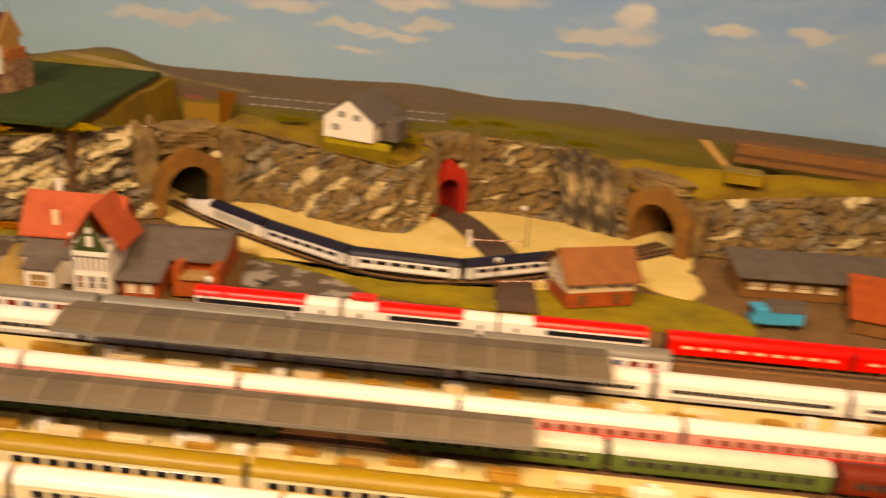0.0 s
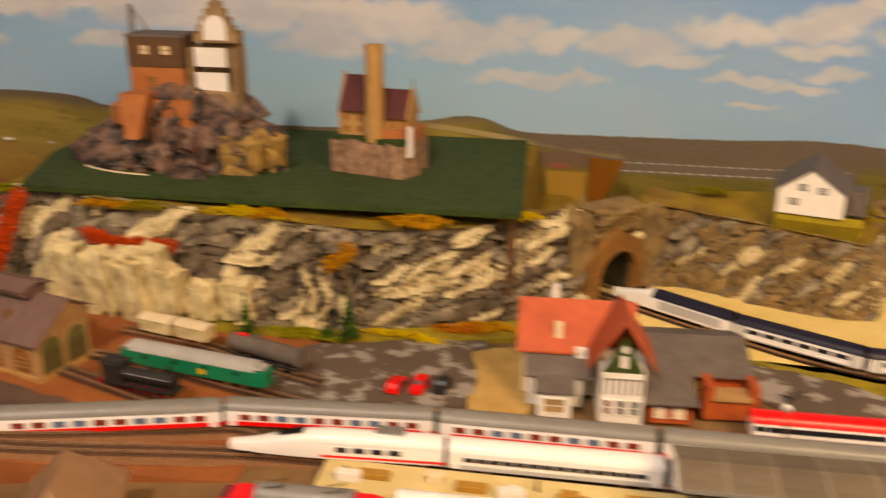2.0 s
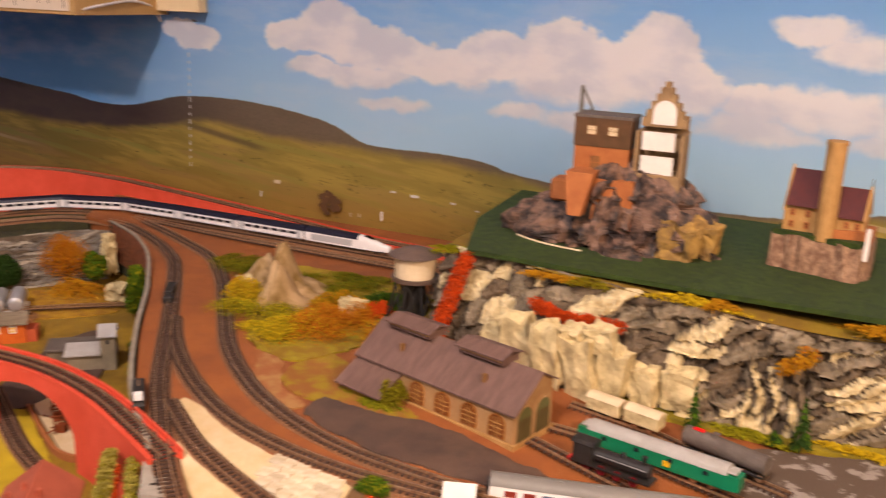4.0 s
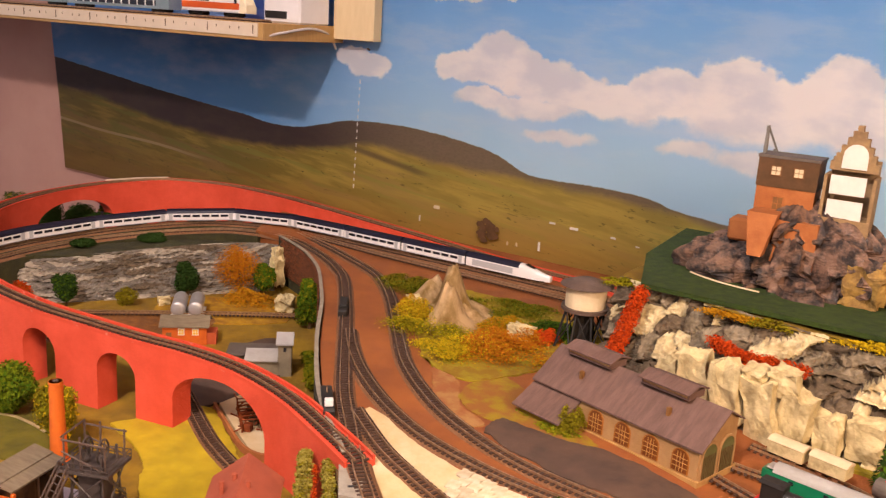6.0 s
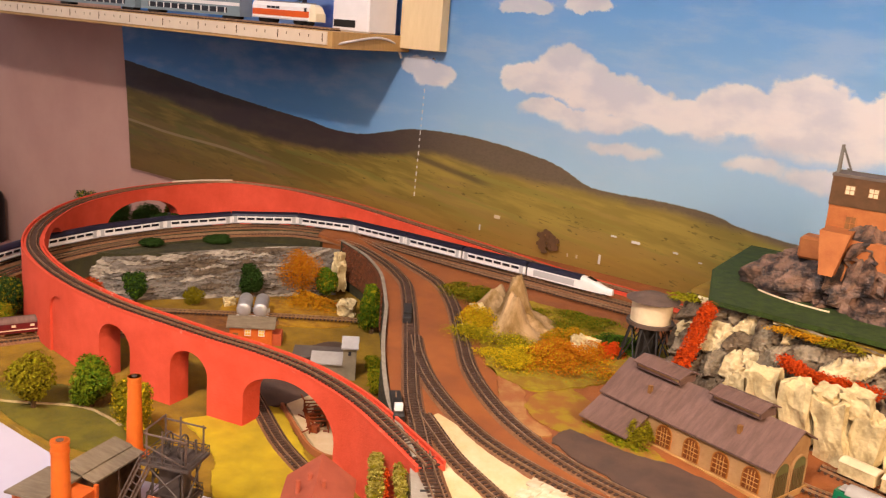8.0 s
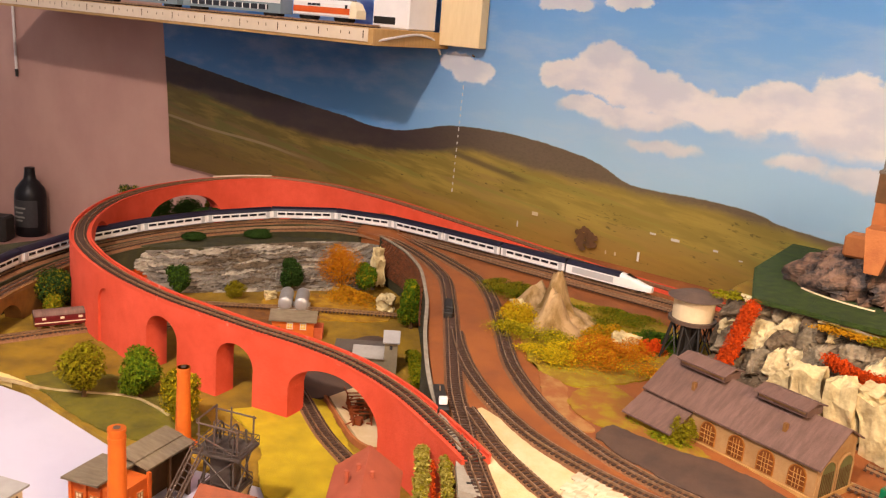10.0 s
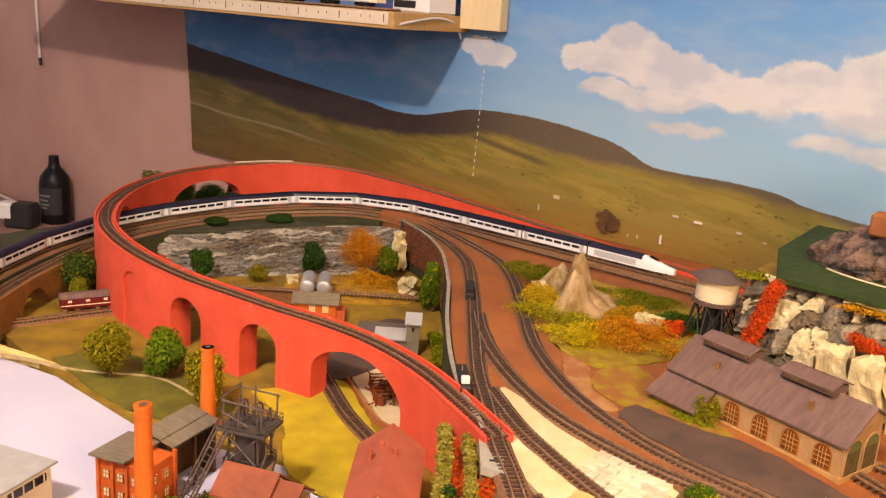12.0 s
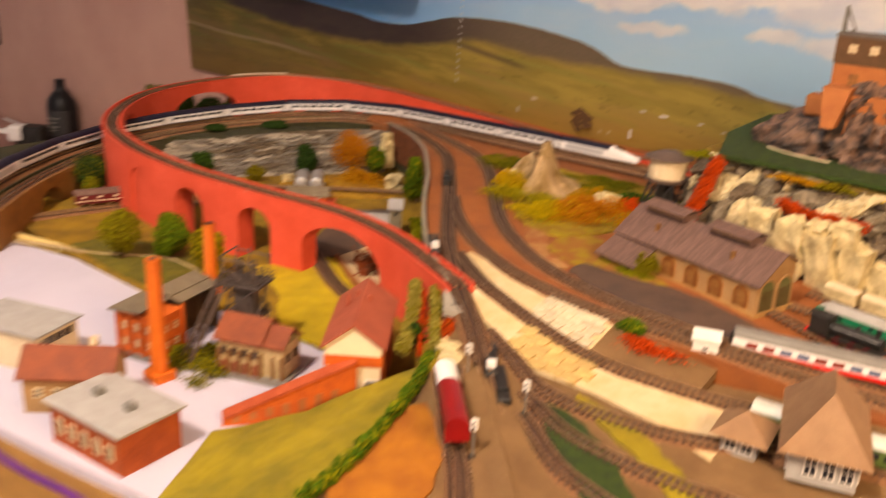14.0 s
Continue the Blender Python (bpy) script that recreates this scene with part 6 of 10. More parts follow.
mt("bus_red", (0.20, 0.028, 0.028), (0.15, 0.02, 0.022), 0.35, 40, 0.0)
bus = thing("railbus", -0.712, 0.452, 0.0135, -44, "dark red railbus with a pale roof end", "railbus")
part("body", along_x(SIDE, -0.045, 0.045), "bus_red", bus, smooth=True)
part("roof", along_x([(y, z + 0.0002) for y, z in ROOF], -0.015, 0.046), "bus_red", bus, smooth=True)
part("end_roof", along_x([(y, z + 0.0002) for y, z in ROOF], -0.046, -0.0152), "white_plastic", bus, "white roof end", smooth=True)
panes(bus, [-0.036 + 0.012 * i for i in range(7)], 0.009, 0.004, 0.0135, "window_dark")
bogies(bus, 0.085)

# ---- platforms and canopies ----
def platform(x0, x1, y0, y1, label):
    th = thing("platform", (x0 + x1) / 2, (y0 + y1) / 2, 0, 0, label, "platform", "station platforms")
    L, Wd = x1 - x0, y1 - y0
    part("slab", box(0, 0, 0.0035, L, Wd, 0.009, 0.0006), "platform", th)
    rng = random.Random(int(1000 * x1))
    for i in range(int(L / 0.07)):
        x = -L / 2 + 0.04 + 0.07 * i
        part("bench", box(x, rng.uniform(-1, 1) * Wd * 0.2, 0.0105, 0.022, 0.008, 0.005, 0.0006), "platform_brown", th, "small brown platform bench")
        if i % 2:
            part("kiosk", box(x + 0.03, rng.uniform(-1, 1) * Wd * 0.2, 0.0125, 0.009, 0.007, 0.009, 0.0006), "white_wall", th)
    for i in range(int(L / 0.052)):
        part("crate", box(-L / 2 + 0.03 + 0.052 * i + rng.uniform(-0.01, 0.01), Wd * rng.uniform(-0.22, 0.10), 0.0118, rng.uniform(0.012, 0.028), 0.007, rng.uniform(0.006, 0.009), 0.0005), rng.choice(("cream_wall", "white_wall", "platform_brown", "cream_wall")), th)
    for i in range(int(L / 0.045)):
        part("bollard", rod(bmesh.new(), (-L / 2 + 0.02 + 0.045 * i, Wd * 0.25 * math.sin(i * 2.3), 0.008), (-L / 2 + 0.02 + 0.045 * i, Wd * 0.25 * math.sin(i * 2.3), 0.0165), 0.0014, 0.0009, 6), "timber", th) if i % 3 == 0 else None
    return th


platform(-0.36, 0.92, 0.7035, 0.7445, "pale yellow island platform with small benches")
platform(-0.36, 0.92, 0.5955, 0.6325, "pale yellow island platform with small benches")


def canopy(x0, x1, yc, width, label):
    th = thing("platform_canopy", (x0 + x1) / 2, yc, 0.008, 1.1, label, "canopy", "station canopies")
    L, n = x1 - x0, 14
    t = part("roof_panel", along_x([(-width / 2, 0.035), (0, 0.0405), (width / 2, 0.035), (width / 2, 0.0365), (0, 0.042), (-width / 2, 0.0365)], -L / n / 2 + 0.0004, L / n / 2 - 0.0004), "canopy", th)
    me = t.data
    t.matrix_basis = pose(-L / 2 + L / n / 2, 0, 0)
    for i in range(1, n):
        share("roof_panel", me, th, pose(-L / 2 + L / n * (i + 0.5), 0, 0))
    for i in range(n + 1):
        part("rib", along_x([(-width / 2 - 0.0005, 0.0358), (0, 0.0414), (width / 2 + 0.0005, 0.0358), (width / 2, 0.0369), (0, 0.0423), (-width / 2, 0.0369)], -L / 2 + L / n * i - 0.0007, -L / 2 + L / n * i + 0.0007), "canopy_rib", th)
    for e in (-1, 1):
        part("fascia", box(0, e * width / 2, 0.0350, L, 0.0010, 0.0030), "coach_grey", th)
    for i in range(n // 2 + 1):
        part("post", rod(bmesh.new(), (-L / 2 + 0.02 + (L - 0.04) * i / (n // 2), 0, 0), (-L / 2 + 0.02 + (L - 0.04) * i / (n // 2), 0, 0.040), 0.0011, seg=8), "black_steel", th)
    return th


canopy(-0.115, 0.318, 0.7255, 0.052, "long dark brown platform canopy with grey edge")
canopy(-0.168, 0.257, 0.6155, 0.036, "long dark brown platform canopy with grey edge")

# ---- buildings ----


def gable_roof(th, L, Wd, z0, z1, mat, over=0.004, thick=0.0016, name="roof"):
    """Two roof slopes, ridge along x, each a part."""
    for e in (-1, 1):
        y0 = e * (Wd / 2 + over)
        dz = (z1 - z0) * over / (Wd / 2)
        part(name, along_x([(0, z1), (y0, z0 - dz), (y0, z0 - dz + thick), (0, z1 + thick)], -L / 2 - over, L / 2 + over), mat, th)


def gable_body(L, Wd, z0, eave, ridge):
    return along_x([(-Wd / 2, z0), (Wd / 2, z0), (Wd / 2, eave), (0, ridge), (-Wd / 2, eave)], -L / 2, L / 2)


def pane_at(th, x, y, z, w, h, mat, axis="y", name="window", rim=None, deep=0.0008):
    """A window on a wall that faces along y or x, with an optional frame round it."""
    b = box(x, y, z, w, deep, h) if axis == "y" else box(x, y, z, deep, w, h)
    ob = part(name, b, mat, th)
    if rim:
        t = 0.0008
        bm = bmesh.new()
        for dx, dz, sx, sz in ((0, h / 2, w + 2 * t, t), (0, -h / 2, w + 2 * t, t), (-w / 2, 0, t, h), (w / 2, 0, t, h), (0, 0, t * 0.7, h), (0, 0, w, t * 0.7)):
            if axis == "y":
                bx(bm, x + dx, y, z + dz, sx, deep * 2, sz)
            else:
                bx(bm, x, y + dx, z + dz, deep * 2, sx, sz)
        part("frame", bm, rim, ob)
    return ob


def arch_pane(w, h, t, seg=8):
    pts = [(-w / 2, 0), (w / 2, 0)] + [(w / 2 * math.cos(a), h - w / 2 + w / 2 * math.sin(a)) for a in [math.pi * k / seg for k in range(seg + 1)]]
    bm = bmesh.new()
    a = [bm.verts.new((x, -t / 2, z)) for x, z in pts]
    b = [bm.verts.new((x, t / 2, z)) for x, z in pts]
    bm.faces.new(a)
    bm.faces.new(b[::-1])
    for i in range(len(pts)):
        bm.faces.new((a[i], b[i], b[(i + 1) % len(pts)], a[(i + 1) % len(pts)]))
    return bm


def arch_frame(w, h, t, r=0.0012, seg=8):
    outer = [(-w / 2, 0)] + [(w / 2 * math.cos(a), h - w / 2 + w / 2 * math.sin(a)) for a in [math.pi - math.pi * k / seg for k in range(seg + 1)]] + [(w / 2, 0)]
    k = (w - 2 * r) / w
    inner = [(x * k, z if z == 0 else (h - w / 2) + (z - (h - w / 2)) * k) for x, z in outer]
    return loft([[Vector((ox, -t / 2, oz)), Vector((ox, t / 2, oz)), Vector((ix, t / 2, iz)), Vector((ix, -t / 2, iz))] for (ox, oz), (ix, iz) in zip(outer, inner)])


# engine shed
shed = thing("engine_shed", -0.690, 0.863, 0.0245, -14.4, "two-stall brick engine shed with a violet-brown roof", "engine shed")
SL, SW = 0.182, 0.108
RY, RZ = -0.018, 0.057
part("wall", along_x([(-SW / 2, -0.003), (0.002, -0.003), (0.002, 0.0465), (RY, RZ), (-SW / 2, 0.031)], -SL / 2, SL / 2), "tan_wall", shed)
part("roof", along_x([(RY, RZ), (-SW / 2 - 0.0035, 0.0288), (-SW / 2 - 0.0035, 0.0304), (RY, RZ + 0.0016)], -SL / 2 - 0.005, SL / 2 + 0.004), "roof_violet", shed)
part("roof", along_x([(RY, RZ), (0.006, 0.0442), (0.006, 0.0458), (RY, RZ + 0.0016)], -SL / 2 - 0.005, SL / 2 + 0.004), "roof_violet", shed)
for x0, x1 in ((-0.077, -0.025), (0.010, 0.060)):
    v = part("ridge_vent", box((x0 + x1) / 2, RY, RZ + 0.003, x1 - x0, 0.024, 0.007, 0.0005), "roof_violet", shed)
    for e in (-1, 1):
        part("vent_roof", along_x([(RY, RZ + 0.0105), (RY + e * 0.016, RZ + 0.0055), (RY + e * 0.016, RZ + 0.0068), (RY, RZ + 0.0118)], x0 - 0.002, x1 + 0.002), "roof_violet", v)
        part("louvre", box((x0 + x1) / 2, RY + e * 0.0123, RZ + 0.0035, x1 - x0 - 0.004, 0.0006, 0.003), "tan_wall", v)
for x in (-0.050, 0.048):
    part("chimney", box(x, -0.040, 0.0445, 0.0035, 0.0035, 0.010), "castle_brown", shed)
for x in (-0.0175, 0.013, 0.0435, 0.074):
    ob = part("window", arch_pane(0.0158, 0.0205, 0.0012), "window_brown", shed, "rusty brown arched window")
    ob.matrix_basis = pose(x, -SW / 2 - 0.0002, 0.0040)
    fr = part("arch_surround", arch_frame(0.0172, 0.0216, 0.0018, 0.0010), "window_brick", ob)
    bm = bmesh.new()
    for k in (-0.003, 0, 0.003):
        bx(bm, k, -0.0009, 0.0095, 0.0004, 0.0006, 0.0178)
    for k in (0.0045, 0.009, 0.0132):
        bx(bm, 0, -0.0009, k, 0.0150, 0.0006, 0.0004)
    part("glazing_bar", bm, "castle_tan", ob)
part("plinth", box(0, -0.026, -0.001, SL + 0.005, 0.061, 0.006), "castle_tan", shed)
for y in (-0.040, -0.013):
    d = part("door", arch_pane(0.022, 0.033, 0.0016), "door_green", shed, "dull green shed door")
    d.matrix_basis = pose(SL / 2 + 0.0006, y, 0.0, 0, 0, 90)
    part("door_frame", arch_frame(0.025, 0.0348, 0.0030, 0.0018), "tan_wall", d)
    bm = bmesh.new()
    for k in range(7):
        bx(bm, -0.0084 + 0.0028 * k, -0.001, 0.012, 0.0006, 0.0006, 0.022)
    part("plank_joint", bm, "timber", d)
part("annex_wall", box(-0.066, -SW / 2 - 0.0125, 0.004, 0.050, 0.025, 0.014), "hill_grass", shed)
part("annex_roof", along_x([(-SW / 2 + 0.001, 0.026), (-SW / 2 - 0.030, 0.0095), (-SW / 2 - 0.030, 0.011), (-SW / 2 + 0.001, 0.0275)], -0.096, -0.037), "roof_violet", shed)

# water tower
mt("roof_brown_grey", (0.13, 0.095, 0.075), (0.08, 0.06, 0.05), 0.7, 60, 0.3, 500)
wt = thing("water_tower", -0.832, 1.018, 0.028, 0, "round cream water tower on dark lattice legs", "water tower")
part("tank", rod(bmesh.new(), (0, 0, 0.049), (0, 0, 0.075), 0.0235, seg=28), "cream_wall", wt, smooth=True)
part("tank_rim", rod(bmesh.new(), (0, 0, 0.0455), (0, 0, 0.0495), 0.0275, seg=28), "brown_steel", wt, smooth=True)
part("roof", rod(bmesh.new(), (0, 0, 0.075), (0, 0, 0.0825), 0.031, 0.011, 28), "roof_brown_grey", wt, smooth=True)
for k in range(8):
    a = k * math.pi / 4
    part("leg", rods(((0.033 * math.cos(a), 0.033 * math.sin(a), 0), (0.022 * math.cos(a), 0.022 * math.sin(a), 0.046), 0.0014)), "black_steel", wt)
    b = a + math.pi / 4
    part("brace", rods(((0.032 * math.cos(a), 0.032 * math.sin(a), 0.002), (0.022 * math.cos(b), 0.022 * math.sin(b), 0.044), 0.0009), ((0.032 * math.cos(b), 0.032 * math.sin(b), 0.002), (0.022 * math.cos(a), 0.022 * math.sin(a), 0.044), 0.0009)), "black_steel", wt)
part("riser", rod(bmesh.new(), (0, 0, 0), (0, 0, 0.047), 0.012, seg=14), "black_steel", wt)

# green mat with two castles
bm = prism([(-0.815, 1.15), (-0.765, 1.008), (-0.5, 1.004), (-0.247, 1.010), (-0.243, 1.016), (-0.262, 1.336), (-0.83, 1.338)], 0.1165, 0.1215)
bmesh.ops.bevel(bm, geom=[e for e in bm.edges if abs(e.verts[0].co.z - e.verts[1].co.z) < 1e-6 and e.verts[0].co.z > 0.12], offset=0.0015, segments=2, affect="EDGES")
tagged(part("grass_mat", bm, "mat_green"), "dark green grass mat lying on the hilltop", "mat")


c1 = thing("castle_rock", -0.647, 1.135, 0.1215, 0, "jagged dark violet-grey rock under the half-built castle", "rock")
bm = bmesh.new()
rings = []
for i in range(34):
    z = 0.098 * i / 33
    ring = []
    for k in range(84):
        a = 2 * math.pi * k / 84
        side_w = 0.119 if math.cos(a) > 0 else 0.111
        hi = 0.098 if math.cos(a) > -0.45 else 0.062
        f = math.sqrt(max(0.0, 1 - min(1, z / hi) ** 2.6)) * 0.94 + 0.06 - 0.10 * min(1, z / hi)
        q = Vector((math.cos(a) * 3.2, math.sin(a) * 3.2, z * 17 + math.cos(a)))
        d, pts = noise.voronoi(q * 1.2)
        h = noise.cell(pts[0] * 5.7)
        r = f * (1 + 0.16 * h - 0.20 * (1 - smoothstep(0, 0.2, d[1] - d[0])) + 0.09 * noise.noise(q * 4.5))
        ring.append(Vector((side_w * r * math.cos(a) + 0.012 * z / 0.1, 0.064 * r * math.sin(a), z + 0.006 * noise.noise(q * 3) * (1 if i else 0))))
    rings.append(ring)
part("rock", loft(rings, bm), "rock_violet", c1)
for x, y, z, s, key in ((0.092, -0.036, 0.020, 1.15, "ochre_rock"), (0.112, -0.014, 0.022, 1.0, "ochre_rock")):
    b = part("outcrop", stone_mesh(x * 90, 0.034 * s, 0.026, 0.040 * s, 7), key, c1, "ochre-painted outcrop of the rock")
    b.matrix_basis = pose(x, y, z, 10, 12, 0)
ob = part("foot_edge", loft([[Vector((0.114 * math.cos(a) * u, 0.063 * math.sin(a) * u, z)) for u, z in ((1.0, 0), (1.02, 0), (1.015, 0.0012), (1.0, 0.0015))] for a in [1.2 * math.pi + 0.28 * math.pi * k / 16 for k in range(17)]]), "cream_wall", c1, "unpainted white plaster edge")
for x, w, h, y in ((-0.018, 0.0325, 0.046, -0.056),):
    bm = prism([(-w / 2, -0.012), (w / 2, -0.012), (w / 2 * 0.8, 0.03), (-w / 2, 0.03)], 0, h)
    for v in bm.verts:
        if v.co.z < 0.001:
            v.co.x *= 0.45
        else:
            v.co.y += 0.012
    ob = part("buttress", bm, "castle_orange", c1, "orange-brown wall breaking through the rock")
    ob.matrix_basis = pose(x, y, 0.086 - h if w > 0.031 else 0.066)
castle = thing("castle", -0.630, 1.125, 0.150, 2, "half-built orange-brown model castle with a stepped gable", "castle")
part("wall", box(-0.024, 0.012, 0.040, 0.062, 0.040, 0.085), "castle_orange", castle)
part("lower_wall", box(-0.008, -0.014, 0.022, 0.055, 0.030, 0.055), "castle_orange", castle)
part("bastion", box(-0.064, -0.006, 0.030, 0.026, 0.028, 0.026, 0.003), "castle_orange", castle)
part("upper_floor", box(-0.024, 0.012, 0.0975, 0.064, 0.042, 0.032), "timber", castle)
part("parapet", box(-0.024, 0.012, 0.115, 0.066, 0.044, 0.003), "roof_slate", castle)
for x in (-0.036, -0.012):
    pane_at(castle, x, -0.0095, 0.100, 0.010, 0.010, "cream_wall", rim="castle_brown")
pane_at(castle, -0.03, -0.0085, 0.064, 0.011, 0.015, "castle_brown", rim="castle_orange")
part("gable_frame", rods(((-0.055, 0.0, 0.06), (-0.053, 0.0, 0.147), 0.0016), ((-0.055, 0.02, 0.06), (-0.053, 0.004, 0.147), 0.0014), ((-0.055, 0.02, 0.06), (-0.047, 0.02, 0.12), 0.0014), ((-0.053, 0.002, 0.146), (-0.044, 0.02, 0.118), 0.0012)), "coach_grey", castle)
mt("tower_stone", (0.33, 0.235, 0.145), (0.22, 0.155, 0.10), 0.8, 90, 0.3, 600)
# tall stepped gable tower, open in front, white floors behind
tw = part("gable_tower", box(0.038, 0.022, 0.072, 0.058, 0.004, 0.115), "tower_stone", castle)
for e in (-1, 1):
    part("side_wall", box(0.038 + e * 0.029, 0.006, 0.062, 0.004, 0.036, 0.098), "tower_stone", tw)
steps = [(0.058, 0.118), (0.048, 0.128), (0.038, 0.138), (0.026, 0.148), (0.016, 0.156), (0.007, 0.163)]
for w, z in steps:
    part("step", box(0.038, 0.010, z + 0.003, w, 0.012, 0.0105), "tower_stone", tw)
for z in (0.070, 0.100):
    part("floor_card", box(0.036, -0.0095, z, 0.042, 0.002, 0.023), "white_wall", tw, "plain white card panel")
ob = part("attic_card", arch_pane(0.030, 0.030, 0.002), "white_wall", tw, "plain white card panel")
ob.matrix_basis = pose(0.038, 0.003, 0.119)
part("base", box(0.038, 0.004, 0.036, 0.060, 0.036, 0.046), "tower_stone", tw)

tw.matrix_basis = Matrix.Translation((0.040, 0, 0.05)) @ Matrix.Diagonal((0.84, 1.0, 0.88, 1.0)) @ Matrix.Translation((-0.038, 0, -0.05))

c2 = thing("castle_rock", -0.412, 1.150, 0.1215, -4, "pinkish carved rock block under the small castle", "rock")
bm = prism([(-0.053, -0.024), (-0.02, -0.030), (0.02, -0.034), (0.048, -0.037), (0.055, -0.01), (0.052, 0.03), (-0.052, 0.03)], 0.0, 0.033)
bmesh.ops.subdivide_edges(bm, edges=bm.edges[:], cuts=5, use_grid_fill=True)
for v in bm.verts:
    q = Vector((v.co.x * 95, v.co.y * 95, v.co.z * 22))
    v.co += Vector((noise.noise(q), noise.noise(q + Vector((5, 0, 0))), 0)) * 0.0045
    v.co.z += (0.003 * noise.noise(q * 0.5) if v.co.z > 0.002 else 0)
mt("rock_pink", (0.36, 0.25, 0.18), (0.17, 0.105, 0.075), 0.85, 130, 0.9, 420, mix=(0.40, 0.60))
part("block", bm, "rock_pink", c2)
c2.matrix_basis = pose(-0.416, 1.152, 0.1215, 0, 0, -8) @ Matrix.Diagonal((0.92, 1.0, 1.12, 1.0))
part("grass_edge", prism([(-0.05, -0.023), (-0.02, -0.029), (0.02, -0.033), (0.046, -0.035), (0.053, -0.008), (0.049, 0.029), (-0.05, 0.029)], 0.0315, 0.0365), "mat_green", c2, "green grass edge")
cs = thing("castle", -0.415, 1.147, 0.156, -4, "small tan castle with a round tower and dark red roof", "castle")
cs.matrix_basis = pose(-0.412, 1.150, 0.158, 0, 0, -6) @ Matrix.Diagonal((0.86, 1.0, 0.965, 1.0))
part("wall", box(-0.024, 0.004, 0.016, 0.052, 0.040, 0.036), "castle_tan", cs)
part("wing", box(0.022, 0.004, 0.012, 0.040, 0.034, 0.030), "castle_tan", cs)
part("outer_wall", prism([(0.006, -0.026), (0.052, -0.016), (0.052, 0.02), (0.04, 0.02), (0.04, -0.01)], -0.004, 0.014), "castle_orange", cs)
part("tower", rod(bmesh.new(), (0.0, -0.020, 0.0), (0.0, -0.020, 0.104), 0.0118, 0.0112, 26), "castle_tan", cs, smooth=True)
part("tower_rim", rod(bmesh.new(), (0.0, -0.020, 0.103), (0.0, -0.020, 0.107), 0.0122, seg=26), "castle_tan", cs, smooth=True)
part("roof", along_x([(-0.022, 0.033), (0.004, 0.070), (0.030, 0.033)], -0.048, 0.0), "castle_roof", cs)
part("wing_roof", along_x([(-0.018, 0.026), (0.004, 0.056), (0.026, 0.026)], 0.0, 0.040), "castle_roof", cs)
for e, x in ((-1, -0.0495), (1, 0.0415)):
    part("gable", along_x([(-0.020, 0.026), (0.004, 0.074 if e < 0 else 0.060), (0.028, 0.026)], x - 0.0015, x + 0.0015), "castle_tan", cs)
for x, z in ((-0.040, 0.012), (-0.022, 0.012), (-0.040, 0.025), (-0.022, 0.025), (0.022, 0.018), (0.034, 0.018)):
    pane_at(cs, x, -0.0165 if x < 0 else -0.0135, z, 0.0045, 0.006, "window_brown", rim="castle_orange")
part("spire", rods(((0.0415, 0.004, 0.058), (0.0415, 0.004, 0.068), 0.0006)), "black_steel", cs)
part("white_post", box(0.050, -0.030, 0.004, 0.005, 0.006, 0.034), "white_wall", cs)
# corner of the printed paper peeled off the wall, its brown back showing
bm = bmesh.new()
g = []
for i in range(9):
    u = i / 8
    row = []
    for k in range(9):
        v = k / 8
        w = 0.24 + 0.76 * v
        curl = u * w
        row.append(bm.verts.new((-0.181 + 0.040 * curl + 0.004 * math.sin(2.6 * u), 1.339 - 0.058 * math.sin(1.25 * curl), 0.028 + 0.074 * v + 0.012 * curl)))
    g.append(row)
for i in range(8):
    for k in range(8):
        bm.faces.new((g[i][k], g[i + 1][k], g[i + 1][k + 1], g[i][k + 1]))
bmesh.ops.solidify(bm, geom=bm.faces[:], thickness=0.0006)
front_bm = bm.copy()
for v in front_bm.verts:
    v.co += Vector((0.0010, -0.0004, 0))
part("peeled_corner", bm, "paper_back", backdrop, "orange-brown back of the paper peeling off the wall", smooth=True)
part("peeled_print", front_bm, "printed_landscape", backdrop, "printed face of the peeling paper", smooth=True)

# dark upright added for the shade in the hollow under the mat's edge
tagged(part("mat_support", prism([(-0.258, 1.03), (-0.250, 1.03), (-0.262, 1.333), (-0.272, 1.333)], 0.030, 0.1160), "timber"), "added dark brown upright for the shaded hollow under the grass mat's edge", "board")

# white house on the hill
hs = thing("white_house", 0.062, 1.140, 0.1045, -14, "small white gabled house with a grey roof on the hill", "house")
part("wall", along_x([(-0.033, 0), (0.033, 0), (0.033, 0.026), (0, 0.049), (-0.033, 0.026)], -0.04, 0.04), "white_wall", hs)
for e in (-1, 1):
    part("roof", along_x([(0, 0.0495), (e * 0.039, 0.0225), (e * 0.039, 0.0245), (0, 0.0515)], -0.043, 0.043), "roof_slate", hs)
hs.matrix_basis = pose(0.052, 1.155, 0.105, 0, 0, 74) @ Matrix.Scale(0.97, 4)
for y, z in ((-0.016, 0.014), (-0.009, 0.03), (0.011, 0.028)):
    pane_at(hs, -0.0403, -y, z, 0.008, 0.006, "roof_grey_light", axis="x", rim="coach_grey")
part("side_shed", box(0.0, -0.044, 0.012, 0.035, 0.022, 0.026, 0.001), "roof_slate", hs)
tagged(part("lawn", loft([[Vector((x, yb, 0.1055)), Vector((x, yf, 0.0985)), Vector((x, yf + 0.014, 0.074)), Vector((x, yb + 0.03, 0.074))] for x, yb, yf in ((0.012, 1.132, 1.124), (0.05, 1.122, 1.114), (0.092, 1.110, 1.104))]), "meadow"), "yellow-green lawn before the white house", "ground", kind="structure")


